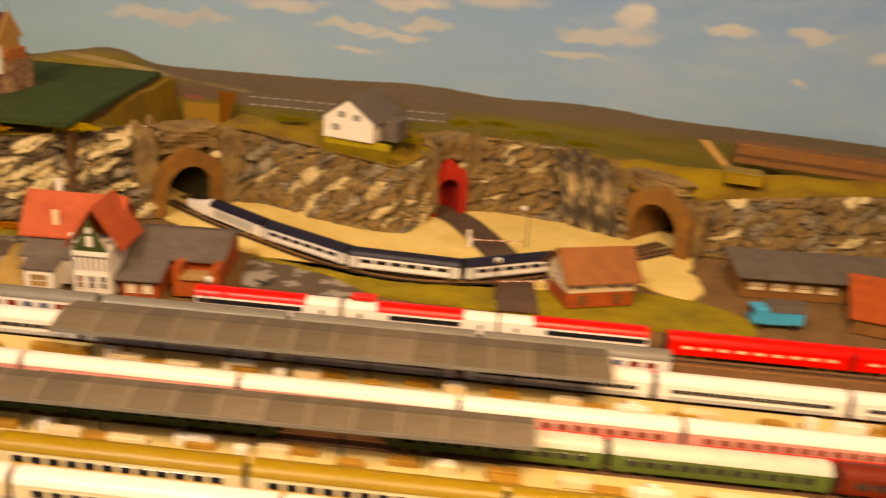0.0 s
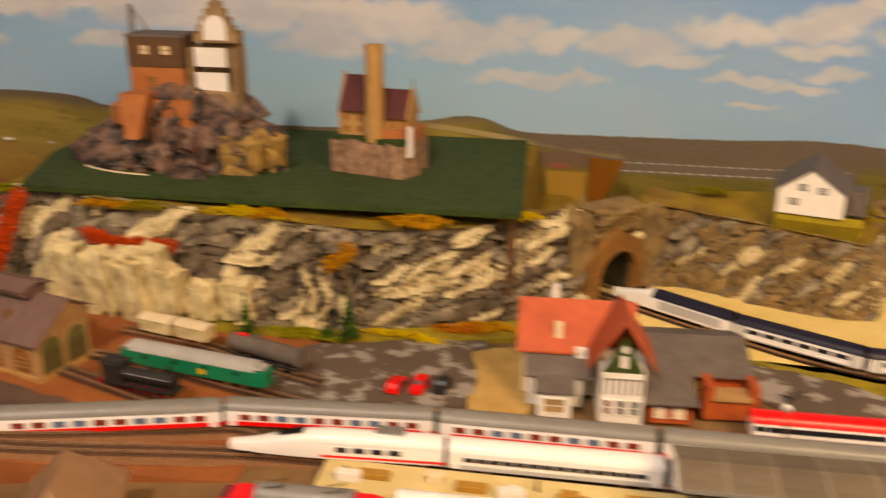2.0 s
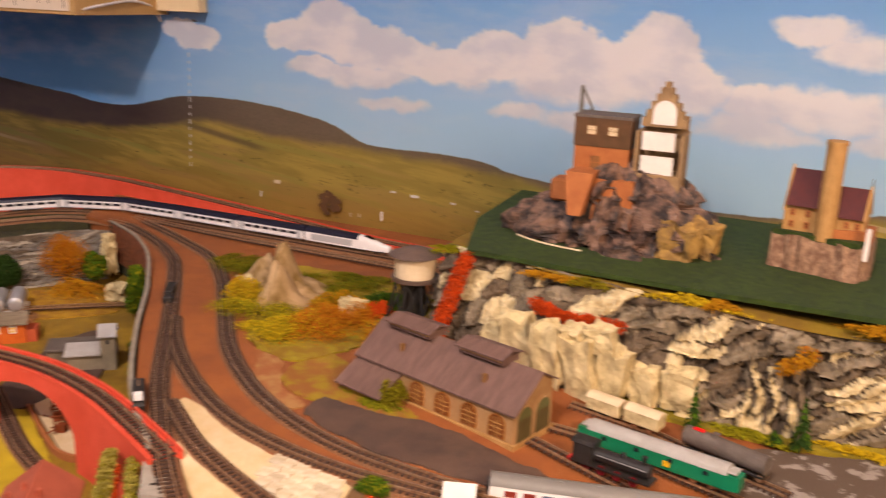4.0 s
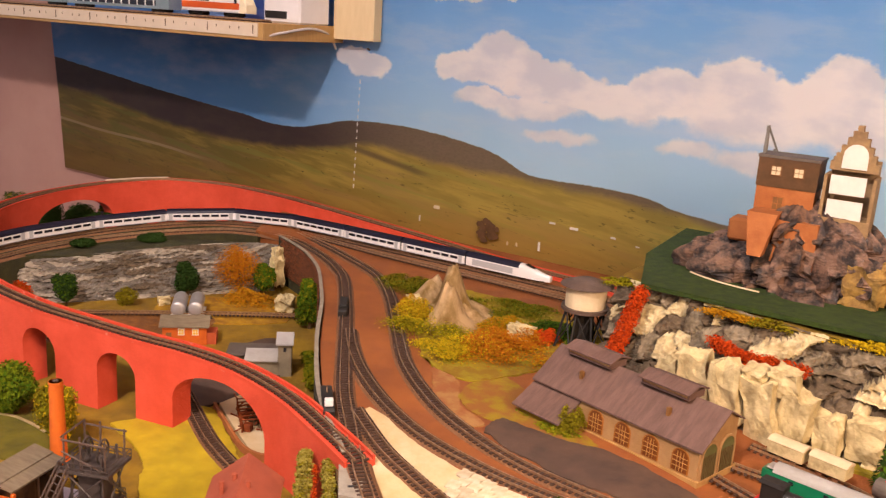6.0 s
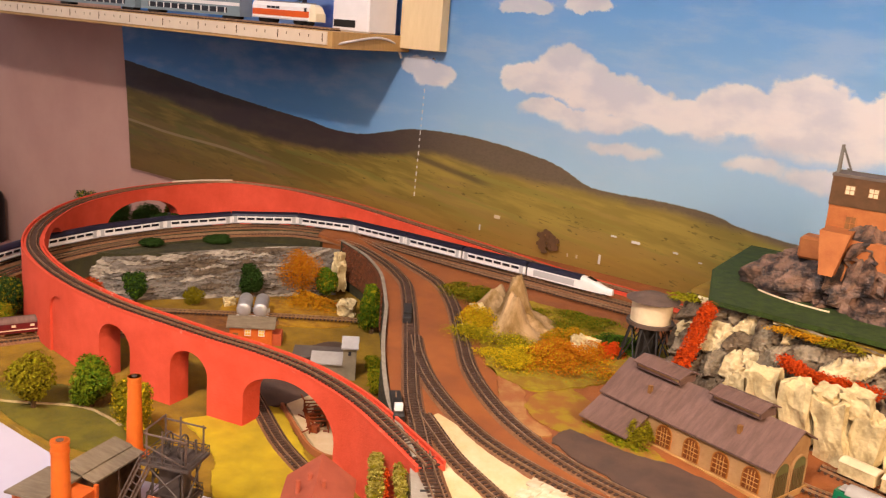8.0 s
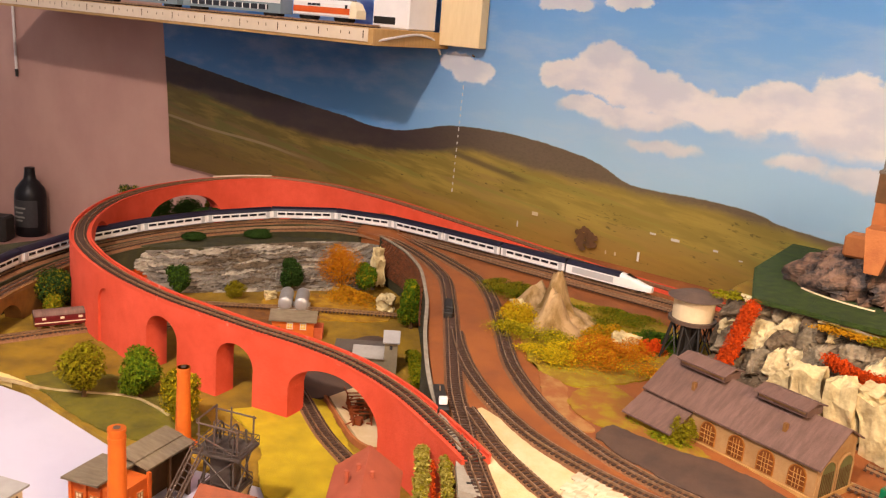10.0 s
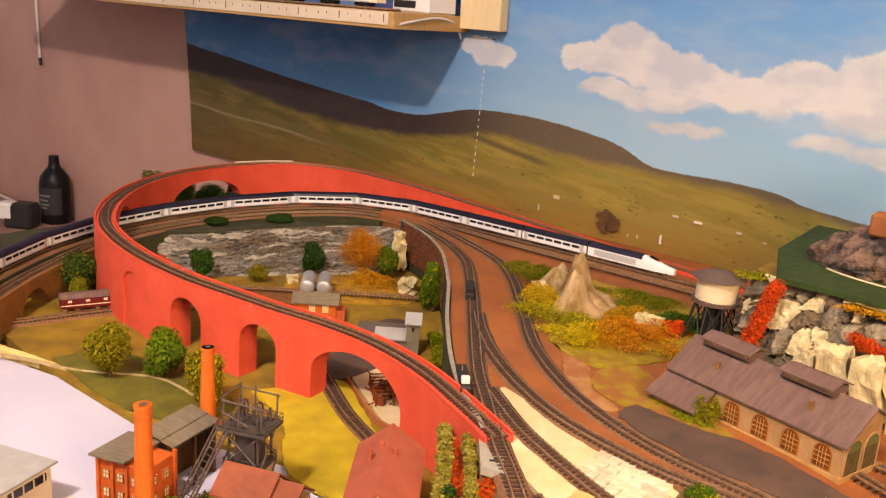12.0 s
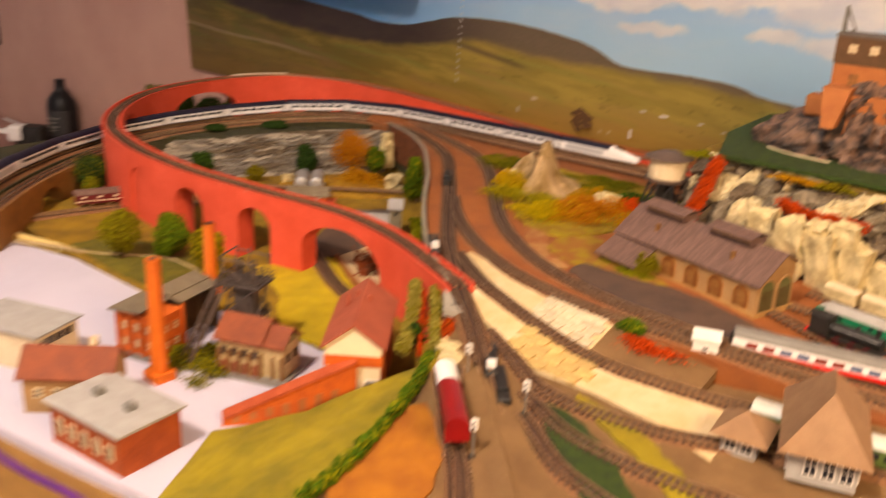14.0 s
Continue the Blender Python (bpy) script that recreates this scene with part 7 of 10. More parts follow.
def portal(x, y, rz, w, h, aw, ah, mat, label, z=0.0, lean=0, lining="dark_ground", back="black_steel", deep=0.12):
    th = thing("tunnel_portal", x, y, z, rz, label, "tunnel portal")
    pts_o = [(-w / 2, 0), (-w / 2, h * 0.72), (0, h), (w / 2, h * 0.72), (w / 2, 0)]
    seg = 10
    inner = [(-aw / 2, 0)] + [(aw / 2 * math.cos(a), ah - aw / 2 + aw / 2 * math.sin(a)) for a in [math.pi - math.pi * k / seg for k in range(seg + 1)]] + [(aw / 2, 0)]
    outer = []
    for k, (ix, iz) in enumerate(inner):
        u = k / (len(inner) - 1)
        d = [0, 0.3, 0.5, 0.7, 1.0]
        for i in range(4):
            if d[i] <= u <= d[i + 1]:
                v = (u - d[i]) / (d[i + 1] - d[i])
                outer.append((pts_o[i][0] + (pts_o[i + 1][0] - pts_o[i][0]) * v, pts_o[i][1] + (pts_o[i + 1][1] - pts_o[i][1]) * v))
                break
    secs = [[Vector((ox, -0.004, oz)), Vector((ix, -0.004, iz)), Vector((ix, 0.006, iz)), Vector((ox, 0.006, oz))] for (ox, oz), (ix, iz) in zip(outer, inner)]
    part("face", loft(secs), mat, th)
    part("arch_ring", loft([[Vector((ix * 1.14, -0.0055, iz * 1.06)), Vector((ix, -0.0055, iz)), Vector((ix, -0.003, iz)), Vector((ix * 1.14, -0.003, iz * 1.06))] for ix, iz in inner]), mat, th)
    # default dark lining and black end plate stand in for the tunnel's darkness
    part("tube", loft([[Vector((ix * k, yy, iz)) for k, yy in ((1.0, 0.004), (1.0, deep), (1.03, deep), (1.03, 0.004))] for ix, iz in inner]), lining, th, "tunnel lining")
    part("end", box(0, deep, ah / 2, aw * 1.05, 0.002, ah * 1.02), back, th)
    th.matrix_basis = pose(x, y, z, lean, 0, rz)
    return th


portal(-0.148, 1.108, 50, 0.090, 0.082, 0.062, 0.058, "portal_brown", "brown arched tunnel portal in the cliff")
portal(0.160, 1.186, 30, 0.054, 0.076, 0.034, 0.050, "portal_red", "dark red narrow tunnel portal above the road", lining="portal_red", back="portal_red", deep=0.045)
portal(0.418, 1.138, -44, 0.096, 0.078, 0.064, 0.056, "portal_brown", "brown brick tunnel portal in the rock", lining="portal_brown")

# station building
st = thing("station_building", -0.205, 0.93, 0.003, 6, "half-timbered station house with bright red roofs", "station building")
part("wall", box(-0.01, 0.025, 0.018, 0.098, 0.060, 0.036), "cream_wall", st)
for e in (-1, 1):
    part("roof", along_x([(0.025, 0.060), (0.025 + e * 0.038, 0.031), (0.025 + e * 0.038, 0.0326), (0.025, 0.0618)], -0.064, 0.045), "roof_red", st)
part("wing_wall", box(0.030, -0.032, 0.0185, 0.038, 0.075, 0.037), "white_wall", st)
for e in (-1, 1):
    bm = along_x([(0, 0.066), (e * 0.030, 0.034), (e * 0.030, 0.0356), (0, 0.0676)], -0.012, 0.072)
    ob = part("wing_roof", bm, "roof_red", st)
    ob.matrix_basis = pose(0.030, 0.012, 0, 0, 0, -90)
bm = bmesh.new()
v = [bm.verts.new(p) for p in ((0.012, -0.0705, 0.036), (0.048, -0.0705, 0.036), (0.030, -0.0705, 0.061))]
bm.faces.new(v)
bmesh.ops.solidify(bm, geom=bm.faces[:], thickness=0.001)
part("gable_cladding", bm, "olive_green", st, "dark green gable cladding")
part("balcony", box(0.030, -0.0715, 0.034, 0.036, 0.003, 0.003), "white_wall", st)
for k in range(7):
    part("timber_post", box(0.0135 + 0.0055 * k, -0.0703, 0.0265, 0.0012, 0.001, 0.011), "timber", st)
for x in (0.018, 0.030, 0.042):
    pane_at(st, x, -0.0702, 0.012, 0.007, 0.010, "window_dark" if x != 0.018 else "window_brown", rim="white_wall")
pane_at(st, 0.030, -0.0712, 0.0435, 0.006, 0.008, "white_wall", name="gable_window")
part("clock", rod(bmesh.new(), (0.030, -0.0708, 0.052), (0.030, -0.073, 0.052), 0.0025, seg=14), "white_wall", st)
for x in (-0.045, -0.031, -0.017):
    pane_at(st, x, -0.0053, 0.025, 0.0075, 0.011, "white_wall", rim="timber")
part("side_annex", box(-0.028, -0.020, 0.011, 0.050, 0.030, 0.022), "white_wall", st)
part("annex_roof", along_x([(-0.038, 0.020), (-0.004, 0.030), (-0.004, 0.0314), (-0.038, 0.0214)], -0.056, 0.008), "roof_slate", st)
part("porch", box(-0.028, -0.050, 0.008, 0.030, 0.024, 0.018), "white_wall", st)
pane_at(st, -0.028, -0.0623, 0.008, 0.018, 0.010, "ochre_rock", rim="white_wall")
part("porch_roof", along_x([(-0.065, 0.0165), (-0.036, 0.021), (-0.036, 0.0222), (-0.065, 0.0177)], -0.046, -0.010), "roof_slate", st)
part("chimney", box(-0.03, 0.028, 0.064, 0.006, 0.006, 0.014), "white_wall", st)
part("roof_mark", box(-0.026, -0.003, 0.0420, 0.007, 0.001, 0.020), "cream_wall", st)
part("dormer", box(-0.002, -0.006, 0.030, 0.016, 0.014, 0.012, 0.0006), "white_wall", st)
st.matrix_basis = pose(-0.176, 0.886, 0.004, 0, 0, 3) @ Matrix.Diagonal((0.90, 0.70, 1.28, 1.0))

hall = thing("station_hall", -0.092, 0.930, 0.002, 4, "low brick station hall with a wide dark slate roof", "station building")
part("wall", box(0.0, 0.0, 0.013, 0.094, 0.082, 0.026), "brick_red", hall)
for e in (-1, 1):
    part("roof", along_x([(0.004, 0.041), (-0.048, 0.0275) if e < 0 else (0.046, 0.028), (-0.048, 0.0291) if e < 0 else (0.046, 0.0296), (0.004, 0.0426)], -0.046, 0.052), "roof_slate", hall)
part("front_wing", box(-0.020, -0.060, 0.010, 0.034, 0.036, 0.020), "brick_red", hall)
part("front_roof", along_x([(-0.084, 0.019), (-0.034, 0.0305), (-0.034, 0.032), (-0.084, 0.0205)], -0.042, 0.001), "roof_slate", hall)
for x in (-0.028, -0.013):
    pane_at(hall, x, -0.0785, 0.010, 0.008, 0.009, "cream_wall", rim="white_wall")
pane_at(hall, 0.010, -0.0415, 0.013, 0.007, 0.018, "yellow_plastic", name="door", rim="timber")
part("brick_porch", box(0.030, -0.054, 0.009, 0.040, 0.026, 0.018), "brick_red", hall)
part("porch_floor", box(0.030, -0.060, 0.0195, 0.030, 0.020, 0.003), "tan_wall", hall)
for x in (0.012, 0.048):
    part("pier", box(x, -0.054, 0.015, 0.007, 0.028, 0.030), "brick_red", hall)

wd = thing("brick_house", 0.325, 0.958, 0.0035, 20, "small house with red brick base and orange-brown roof", "house")
part("base", box(0, 0, 0.0085, 0.072, 0.050, 0.017), "brick_red", wd)
part("wall", box(0, 0, 0.0245, 0.074, 0.052, 0.016), "cream_wall", wd)
gable_roof(wd, 0.074, 0.052, 0.032, 0.054, "roof_orange", 0.006)
part("gable", along_x([(-0.026, 0.031), (0.026, 0.031), (0, 0.053)], -0.037, 0.037), "cream_wall", wd)
for x in (-0.022, 0.012, 0.028):
    pane_at(wd, x, -0.0263, 0.0245, 0.008, 0.009, "timber", rim="white_wall")
for x in (-0.02, 0.02):
    pane_at(wd, x, -0.0254, 0.008, 0.008, 0.009, "castle_brown", rim="timber")
pane_at(wd, -0.0375, 0, 0.0245, 0.009, 0.010, "timber", axis="x", rim="white_wall")

# shed, van and fence to the east
es = thing("goods_shed", 0.555, 1.035, 0.0, 4, "low wooden goods shed with a grey-brown roof", "shed")
part("wall", box(0, 0, 0.013, 0.130, 0.045, 0.026), "castle_brown", es)
part("roof", along_x([(-0.034, 0.026), (0.03, 0.036), (0.03, 0.0378), (-0.034, 0.0278)], -0.072, 0.16), "roof_slate", es)
for k in range(4):
    pane_at(es, -0.048 + 0.026 * k, -0.0228, 0.014, 0.018, 0.010, "cream_wall", rim="timber")
hd = thing("east_hut", 0.615, 0.965, 0.0, -14, "dark red lean-to hut beside the yard", "hut")
part("wall", prism([(-0.02, -0.03), (0.05, -0.03), (0.05, 0.03), (-0.02, 0.03)], 0, 0.018), "castle_brown", hd)
part("roof", along_x([(-0.034, 0.016), (0.034, 0.040), (0.034, 0.0415), (-0.034, 0.0175)], -0.024, 0.054), "brick_red", hd)


def van(name, x, y, z, rz, L, Wd, H, mat, label, group="", glass="window_dark", cab=0.35):
    th = thing(name, x, y, z, rz, label, "car", group)
    secs = [[Vector((xx, yy * Wd / 2 * s, zz)) for yy, zz in ((-1, 0.0015), (-1.02, H * 0.45), (-0.8, H * t), (0.8, H * t), (1.02, H * 0.45), (1, 0.0015))] for xx, t, s in ((-L / 2, 0.55, 0.92), (-L / 2 + 0.08 * L, 0.62, 1), (-L * 0.22, 0.66, 1), (-L * 0.08, 1.0, 1), (L * 0.38, 1.0, 1), (L / 2 - 0.02 * L, 0.7, 1), (L / 2, 0.62, 0.94))]
    part("body", loft(secs), mat, th, smooth=True)
    part("windscreen", loft([[Vector((xx, yy * Wd / 2, zz)) for yy, zz in ((-0.72, H * t), (0.72, H * t), (0.72, H * t + 0.0004), (-0.72, H * t + 0.0004))] for xx, t in ((-L * 0.20, 0.69), (-L * 0.10, 0.98))]), glass, th)
    for e in (-1, 1):
        part("side_window", box(L * 0.15, e * Wd * 0.47, H * 0.76, L * 0.4, 0.0014, H * 0.26), glass, th)
        for dx in (-0.3, 0.3):
            part("wheel", rod(bmesh.new(), (dx * L, e * Wd * 0.40, 0.0021), (dx * L, e * Wd * 0.52, 0.0021), 0.0021, seg=12), "black_steel", th)
    return th


van("parked_car", -0.335, 0.868, 0.0025, -97, 0.027, 0.0115, 0.0095, "red_plastic", "small red car parked on the patched asphalt", "parked cars", "window_dark")
van("parked_car", -0.315, 0.870, 0.0025, 84, 0.027, 0.0115, 0.0095, "red_plastic", "small red car with a red roof on the asphalt", "parked cars", "maroon_plastic")
van("parked_car", -0.296, 0.873, 0.0025, 84, 0.024, 0.0115, 0.009, "black_steel", "small black car parked beside the red cars", "parked cars")
bv = thing("delivery_van", 0.507, 0.938, 0.0, 6, "light blue box van with a dark roof hood", "van")
part("body", box(0.004, 0, 0.013, 0.052, 0.019, 0.018, 0.0015), "sky_blue_plastic", bv)
part("hood", along_x([(-0.0105, 0.019), (-0.009, 0.0255), (0.009, 0.0255), (0.0105, 0.019)], -0.008, 0.032), "roof_slate", bv)
part("windscreen", box(-0.0222, 0, 0.0165, 0.001, 0.0155, 0.006), "window_dark", bv)
for dx in (-0.015, 0.02):
    for e in (-1, 1):
        part("wheel", rod(bmesh.new(), (dx, e * 0.0075, 0.0035), (dx, e * 0.0098, 0.0035), 0.0035, seg=14), "black_steel", bv)

# level crossing barriers, lamp, figures
for x, y, rz, L in ((0.196, 1.075, 8, 0.062), (0.285, 0.972, 196, 0.06)):
    cr = thing("crossing_barrier", x, y, 0.002, rz, "red and white level crossing barrier", "barrier", "level crossing barriers")
    part("post", box(0, 0, 0.006, 0.005, 0.005, 0.012, 0.0006), "white_wall", cr)
    n = 9
    for k in range(n):
        part("pole_band", rod(bmesh.new(), (L * k / n, 0, 0.009), (L * (k + 1) / n, 0, 0.009), 0.0007, seg=6), "white_wall" if k % 2 else "roof_red", cr)
    part("signal", box(-0.002, 0, 0.016, 0.004, 0.003, 0.010, 0.0006), "white_wall", cr)
for x, y, h in ((0.262, 1.090, 0.050), (0.228, 0.93, 0.042), (-0.028, 0.806, 0.045)):
    lp = thing("lamp_post", x, y, 0.002, 180 if h > 0.045 else 90, "thin dark lamp post with a pale glass head", "street lamp", "lamp posts")
    part("post", rods(((0, 0, 0), (0, 0, h), 0.0009), ((0, 0, h - 0.001), (0.006, 0, h), 0.0006)), "timber", lp)
    bm = bmesh.new()
    bmesh.ops.create_uvsphere(bm, u_segments=12, v_segments=8, radius=0.0034, matrix=pose(0.007, 0, h - 0.002))
    part("lamp_head", bm, "white_plastic", lp, smooth=True)
cr = thing("scrub", -0.004, 0.905, 0.002, 30, "small dark scrap of scrub on the paved yard", "scrub")
part("stem", rods(((0, 0, 0), (0.008, 0, 0.006), 0.0012), ((0.004, 0, 0.002), (-0.006, 0.003, 0.007), 0.001), ((0.008, 0, 0.006), (0.012, -0.004, 0.010), 0.0008)), "black_steel", cr)

# small white hut, hip-roofed signal house
ht = thing("white_hut", -0.618, 0.690, 0.016, 20, "tiny white hut with a pitched roof beside the track", "hut")
part("wall", gable_body(0.022, 0.020, 0, 0.018, 0.024), "white_wall", ht)
gable_roof(ht, 0.022, 0.020, 0.018, 0.024, "white_wall", 0.0015, 0.001)
pane_at(ht, 0.0, -0.0103, 0.009, 0.005, 0.007, "window_dark", rim="white_wall")
pane_at(ht, -0.0113, 0.0, 0.010, 0.005, 0.007, "window_dark", axis="x", rim="white_wall")


def hip_house(x, y, z, rz, L, Wd, H, R, label):
    th = thing("signal_house", x, y, z, rz, label, "house")
    part("wall", box(0, 0, H / 2, L, Wd, H), "roof_grey_light", th)
    o = 0.008
    bm = bmesh.new()
    b = [bm.verts.new((sx * (L / 2 + o), sy * (Wd / 2 + o), H - 0.004)) for sx, sy in ((-1, -1), (1, -1), (1, 1), (-1, 1))]
    t = [bm.verts.new((sx * (L / 2 - Wd / 2) if L > Wd else 0, 0, H + R)) for sx in (-1, 1)]
    bm.faces.new((b[0], b[1], t[1], t[0]))
    bm.faces.new((b[2], b[3], t[0], t[1]))
    bm.faces.new((b[1], b[2], t[1]))
    bm.faces.new((b[3], b[0], t[0]))
    bmesh.ops.solidify(bm, geom=bm.faces[:], thickness=0.0016)
    part("roof", bm, "roof_pink", th)
    for k in range(int(L / 0.012)):
        pane_at(th, -L / 2 + 0.007 + 0.012 * k, -Wd / 2 - 0.0004, H * 0.55, 0.008, H * 0.6, "window_dark", rim="white_wall")
    for k in range(int(Wd / 0.012)):
        pane_at(th, -L / 2 - 0.0004, -Wd / 2 + 0.007 + 0.012 * k, H * 0.55, 0.008, H * 0.6, "window_dark", axis="x", rim="white_wall")
    for k in range(int(L / 0.012)):
        pane_at(th, -L / 2 + 0.007 + 0.012 * k, Wd / 2 + 0.0004, H * 0.55, 0.008, H * 0.6, "window_dark", rim="white_wall")
    return th


hip_house(-0.490, 0.616, 0.004, 108, 0.088, 0.046, 0.028, 0.034, "grey signal house with a light tan hipped roof")
hip_house(-0.537, 0.585, 0.004, 8, 0.026, 0.030, 0.020, 0.012, "low wing of the signal house with a pinkish roof")

# things left on the hilltop
pk = thing("wooden_plank", 0.516, 1.225, 0.083, 0, "pale wooden plank leaning on the hilltop", "plank")
part("plank", loft([[Vector((x + dx, y, z)) for dx, y in ((-0.006, 0), (0.006, 0), (0.006, 0.004), (-0.006, 0.004))] for x, z, y in ((0.0, 0.0, 0), (-0.038, 0.036, 0))]), "shelf_wood", pk)
bo_ = thing("wooden_box", 0.525, 1.195, 0.078, -10, "low olive wooden box lying on the hill", "box")
part("case", box(0, 0, 0.006, 0.045, 0.03, 0.013, 0.001), "olive_roof", bo_)
part("lid", box(0, 0, 0.0135, 0.047, 0.032, 0.002, 0.0005), "olive_roof", bo_)
bd = thing("brown_board", 0.60, 1.262, 0.086, -14, "long brown board standing on the hilltop", "board")
part("board", box(0.05, 0, 0.012, 0.24, 0.03, 0.026, 0.001), "castle_brown", bd)
part("edge_strip", box(0.05, -0.0158, 0.010, 0.24, 0.0012, 0.004), "timber", bd)

# ---- trees, bushes and plants ----


def leaf_cloud(rng, w, d, h, n, size, lumps=7, hollow=0.55):
    """Many small leaves set in clumps inside a lumpy round, base at z = 0."""
    V, F = [], []
    centres = [(rng.uniform(-0.55, 0.55), rng.uniform(-0.55, 0.55), rng.uniform(0.18, 0.85), rng.uniform(0.32, 0.55)) for _ in range(lumps)] + [(0, 0, 0.5, 0.8)] * 4
    for _ in range(n):
        cx, cy, cz, r = rng.choice(centres)
        u = Vector((rng.gauss(0, 1), rng.gauss(0, 1), rng.gauss(0, 1))).normalized()
        k = r * (hollow + (1 - hollow) * rng.random())
        c = Vector(((cx * 0.75 + u.x * k) * w / 2, (cy * 0.75 + u.y * k) * d / 2, min(1.0, max(0.0, cz + u.z * k * 0.55)) * h))
        a = (u + Vector((rng.gauss(0, 0.5), rng.gauss(0, 0.5), rng.gauss(0, 0.5)))).normalized()
        e1 = a.orthogonal().normalized()
        e1 = (Matrix.Rotation(rng.uniform(0, 6.28), 3, a) @ e1) * size * rng.uniform(0.6, 1.2)
        e2 = a.cross(e1) * rng.uniform(0.5, 0.9)
        i = len(V)
        V += [c - e1, c - e2 * 0.6 + a * size * 0.15, c + e1, c + e2 * 0.6 + a * size * 0.15]
        F.append((i, i + 1, i + 2, i + 3))
    return V, F


def crown(name, V, F, mats, parent, label=""):
    me = bpy.data.meshes.new(name)
    me.from_pydata(V, [], F)
    for key in mats:
        me.materials.append(MT[key])
    if len(mats) > 1:
        rng = random.Random(len(V))
        me.polygons.foreach_set("material_index", [rng.choices(range(len(mats)), weights=[3] + [1] * (len(mats) - 1))[0] for _ in F])
    ob = new(name, me)
    ob.parent = parent
    if label:
        ob["label"] = label
    return ob


def tree(x, y, z, h, w, mats, label, seed, clear=0.22, n=4200, size=0.0027, group="round model trees"):
    rng = random.Random(seed)
    th = thing("tree", x, y, z, rng.uniform(0, 360), label, "tree", group)
    bm = rod(bmesh.new(), (0, 0, -0.002), (0, 0, h * 0.55), h * 0.045, h * 0.018, 8)
    part("trunk", bm, "bark", th)
    for k in range(5):
        a = 2 * math.pi * k / 5 + rng.uniform(-0.3, 0.3)
        z0 = h * rng.uniform(0.25, 0.5)
        part("limb", rod(bmesh.new(), (0, 0, z0), (w * 0.33 * math.cos(a), w * 0.33 * math.sin(a), z0 + h * 0.25), h * 0.016, h * 0.006, 6), "bark", th)
    V, F = leaf_cloud(rng, w, w, h * (1 - clear), n, size)
    V = [v + Vector((0, 0, h * clear)) for v in V]
    crown("crown", V, F, mats, th)
    return th


def conifer(x, y, z, h, w, label, seed, mats=("leaf_dark", "leaf_green")):
    rng = random.Random(seed)
    th = thing("conifer", x, y, z, 0, label, "tree", "small conifers")
    part("trunk", rod(bmesh.new(), (0, 0, -0.002), (0, 0, h * 0.96), h * 0.035, h * 0.008, 7), "bark", th)
    V, F = [], []
    for lv in range(9):
        u = lv / 8
        for k in range(int(26 * (1 - u) + 8)):
            a = rng.uniform(0, 6.28)
            r = w / 2 * (1 - u * 0.93)
            p0, p1 = Vector((0, 0, h * (0.12 + 0.84 * u) + rng.uniform(0, 0.05) * h)), Vector((r * math.cos(a), r * math.sin(a), h * (0.06 + 0.84 * u) + rng.uniform(-0.03, 0.03) * h))
            s = Vector((-math.sin(a), math.cos(a), 0)) * 0.0016
            i = len(V)
            V += [p0, p0.lerp(p1, 0.6) - s, p1, p0.lerp(p1, 0.6) + s + Vector((0, 0, 0.001))]
            F.append((i, i + 1, i + 2, i + 3))
    crown("crown", V, F, mats, th)
    return th


def bush(x, y, z, w, d, h, mats, label, seed, rz=0.0, n=260, size=0.0019, group="low bushes"):
    th = thing("bush", x, y, z, rz, label, "bush", group)
    part("stem", rods(((0, 0, -0.003), (0, 0, h * 0.5), 0.0009), ((0, 0, 0), (w * 0.2, 0, h * 0.4), 0.0006), ((0, 0, 0), (-w * 0.2, d * 0.1, h * 0.4), 0.0006)), "bark", th)
    V, F = leaf_cloud(random.Random(seed), w, d, h, int(n * 4.6), size)
    crown("foliage", V, F, mats, th)
    return th


def thicket(x, y, z, w, d, h, mats, label, seed, n=900, size=0.0014, rz=0.0, group="low thickets", name="bush"):
    """Loose foliage, thick in the middle and thinning out to its edge."""
    rng = random.Random(seed)
    th = thing(name, x, y, z, rz, label, "bush", group)
    V, F = [], []
    lumps = [(rng.gauss(0, 0.26), rng.gauss(0, 0.26), rng.uniform(0.45, 1.0)) for _ in range(9)]
    for _ in range(int(n * 1.9)):
        lx, ly, lh = rng.choice(lumps)
        px_, py_ = lx + rng.gauss(0, 0.13), ly + rng.gauss(0, 0.13)
        fall = math.exp(-7 * ((px_ - lx) ** 2 + (py_ - ly) ** 2) - 1.6 * (px_ ** 2 + py_ ** 2))
        c = Vector((px_ * w, py_ * d, h * lh * fall * rng.uniform(0.25, 1.0)))
        a = Vector((rng.gauss(0, 0.6), rng.gauss(0, 0.6), 1)).normalized()
        e1 = (Matrix.Rotation(rng.uniform(0, 6.28), 3, a) @ a.orthogonal().normalized()) * size * rng.uniform(0.6, 1.3)
        e2 = a.cross(e1) * rng.uniform(0.5, 0.95)
        i = len(V)
        V += [c - e1, c - e2, c + e1, c + e2]
        F.append((i, i + 1, i + 2, i + 3))
    crown("foliage", V, F, mats, th)
    part("stem", rods(((0, 0, -0.002), (0, 0, h * 0.4), 0.0008)), "bark", th)
    return th


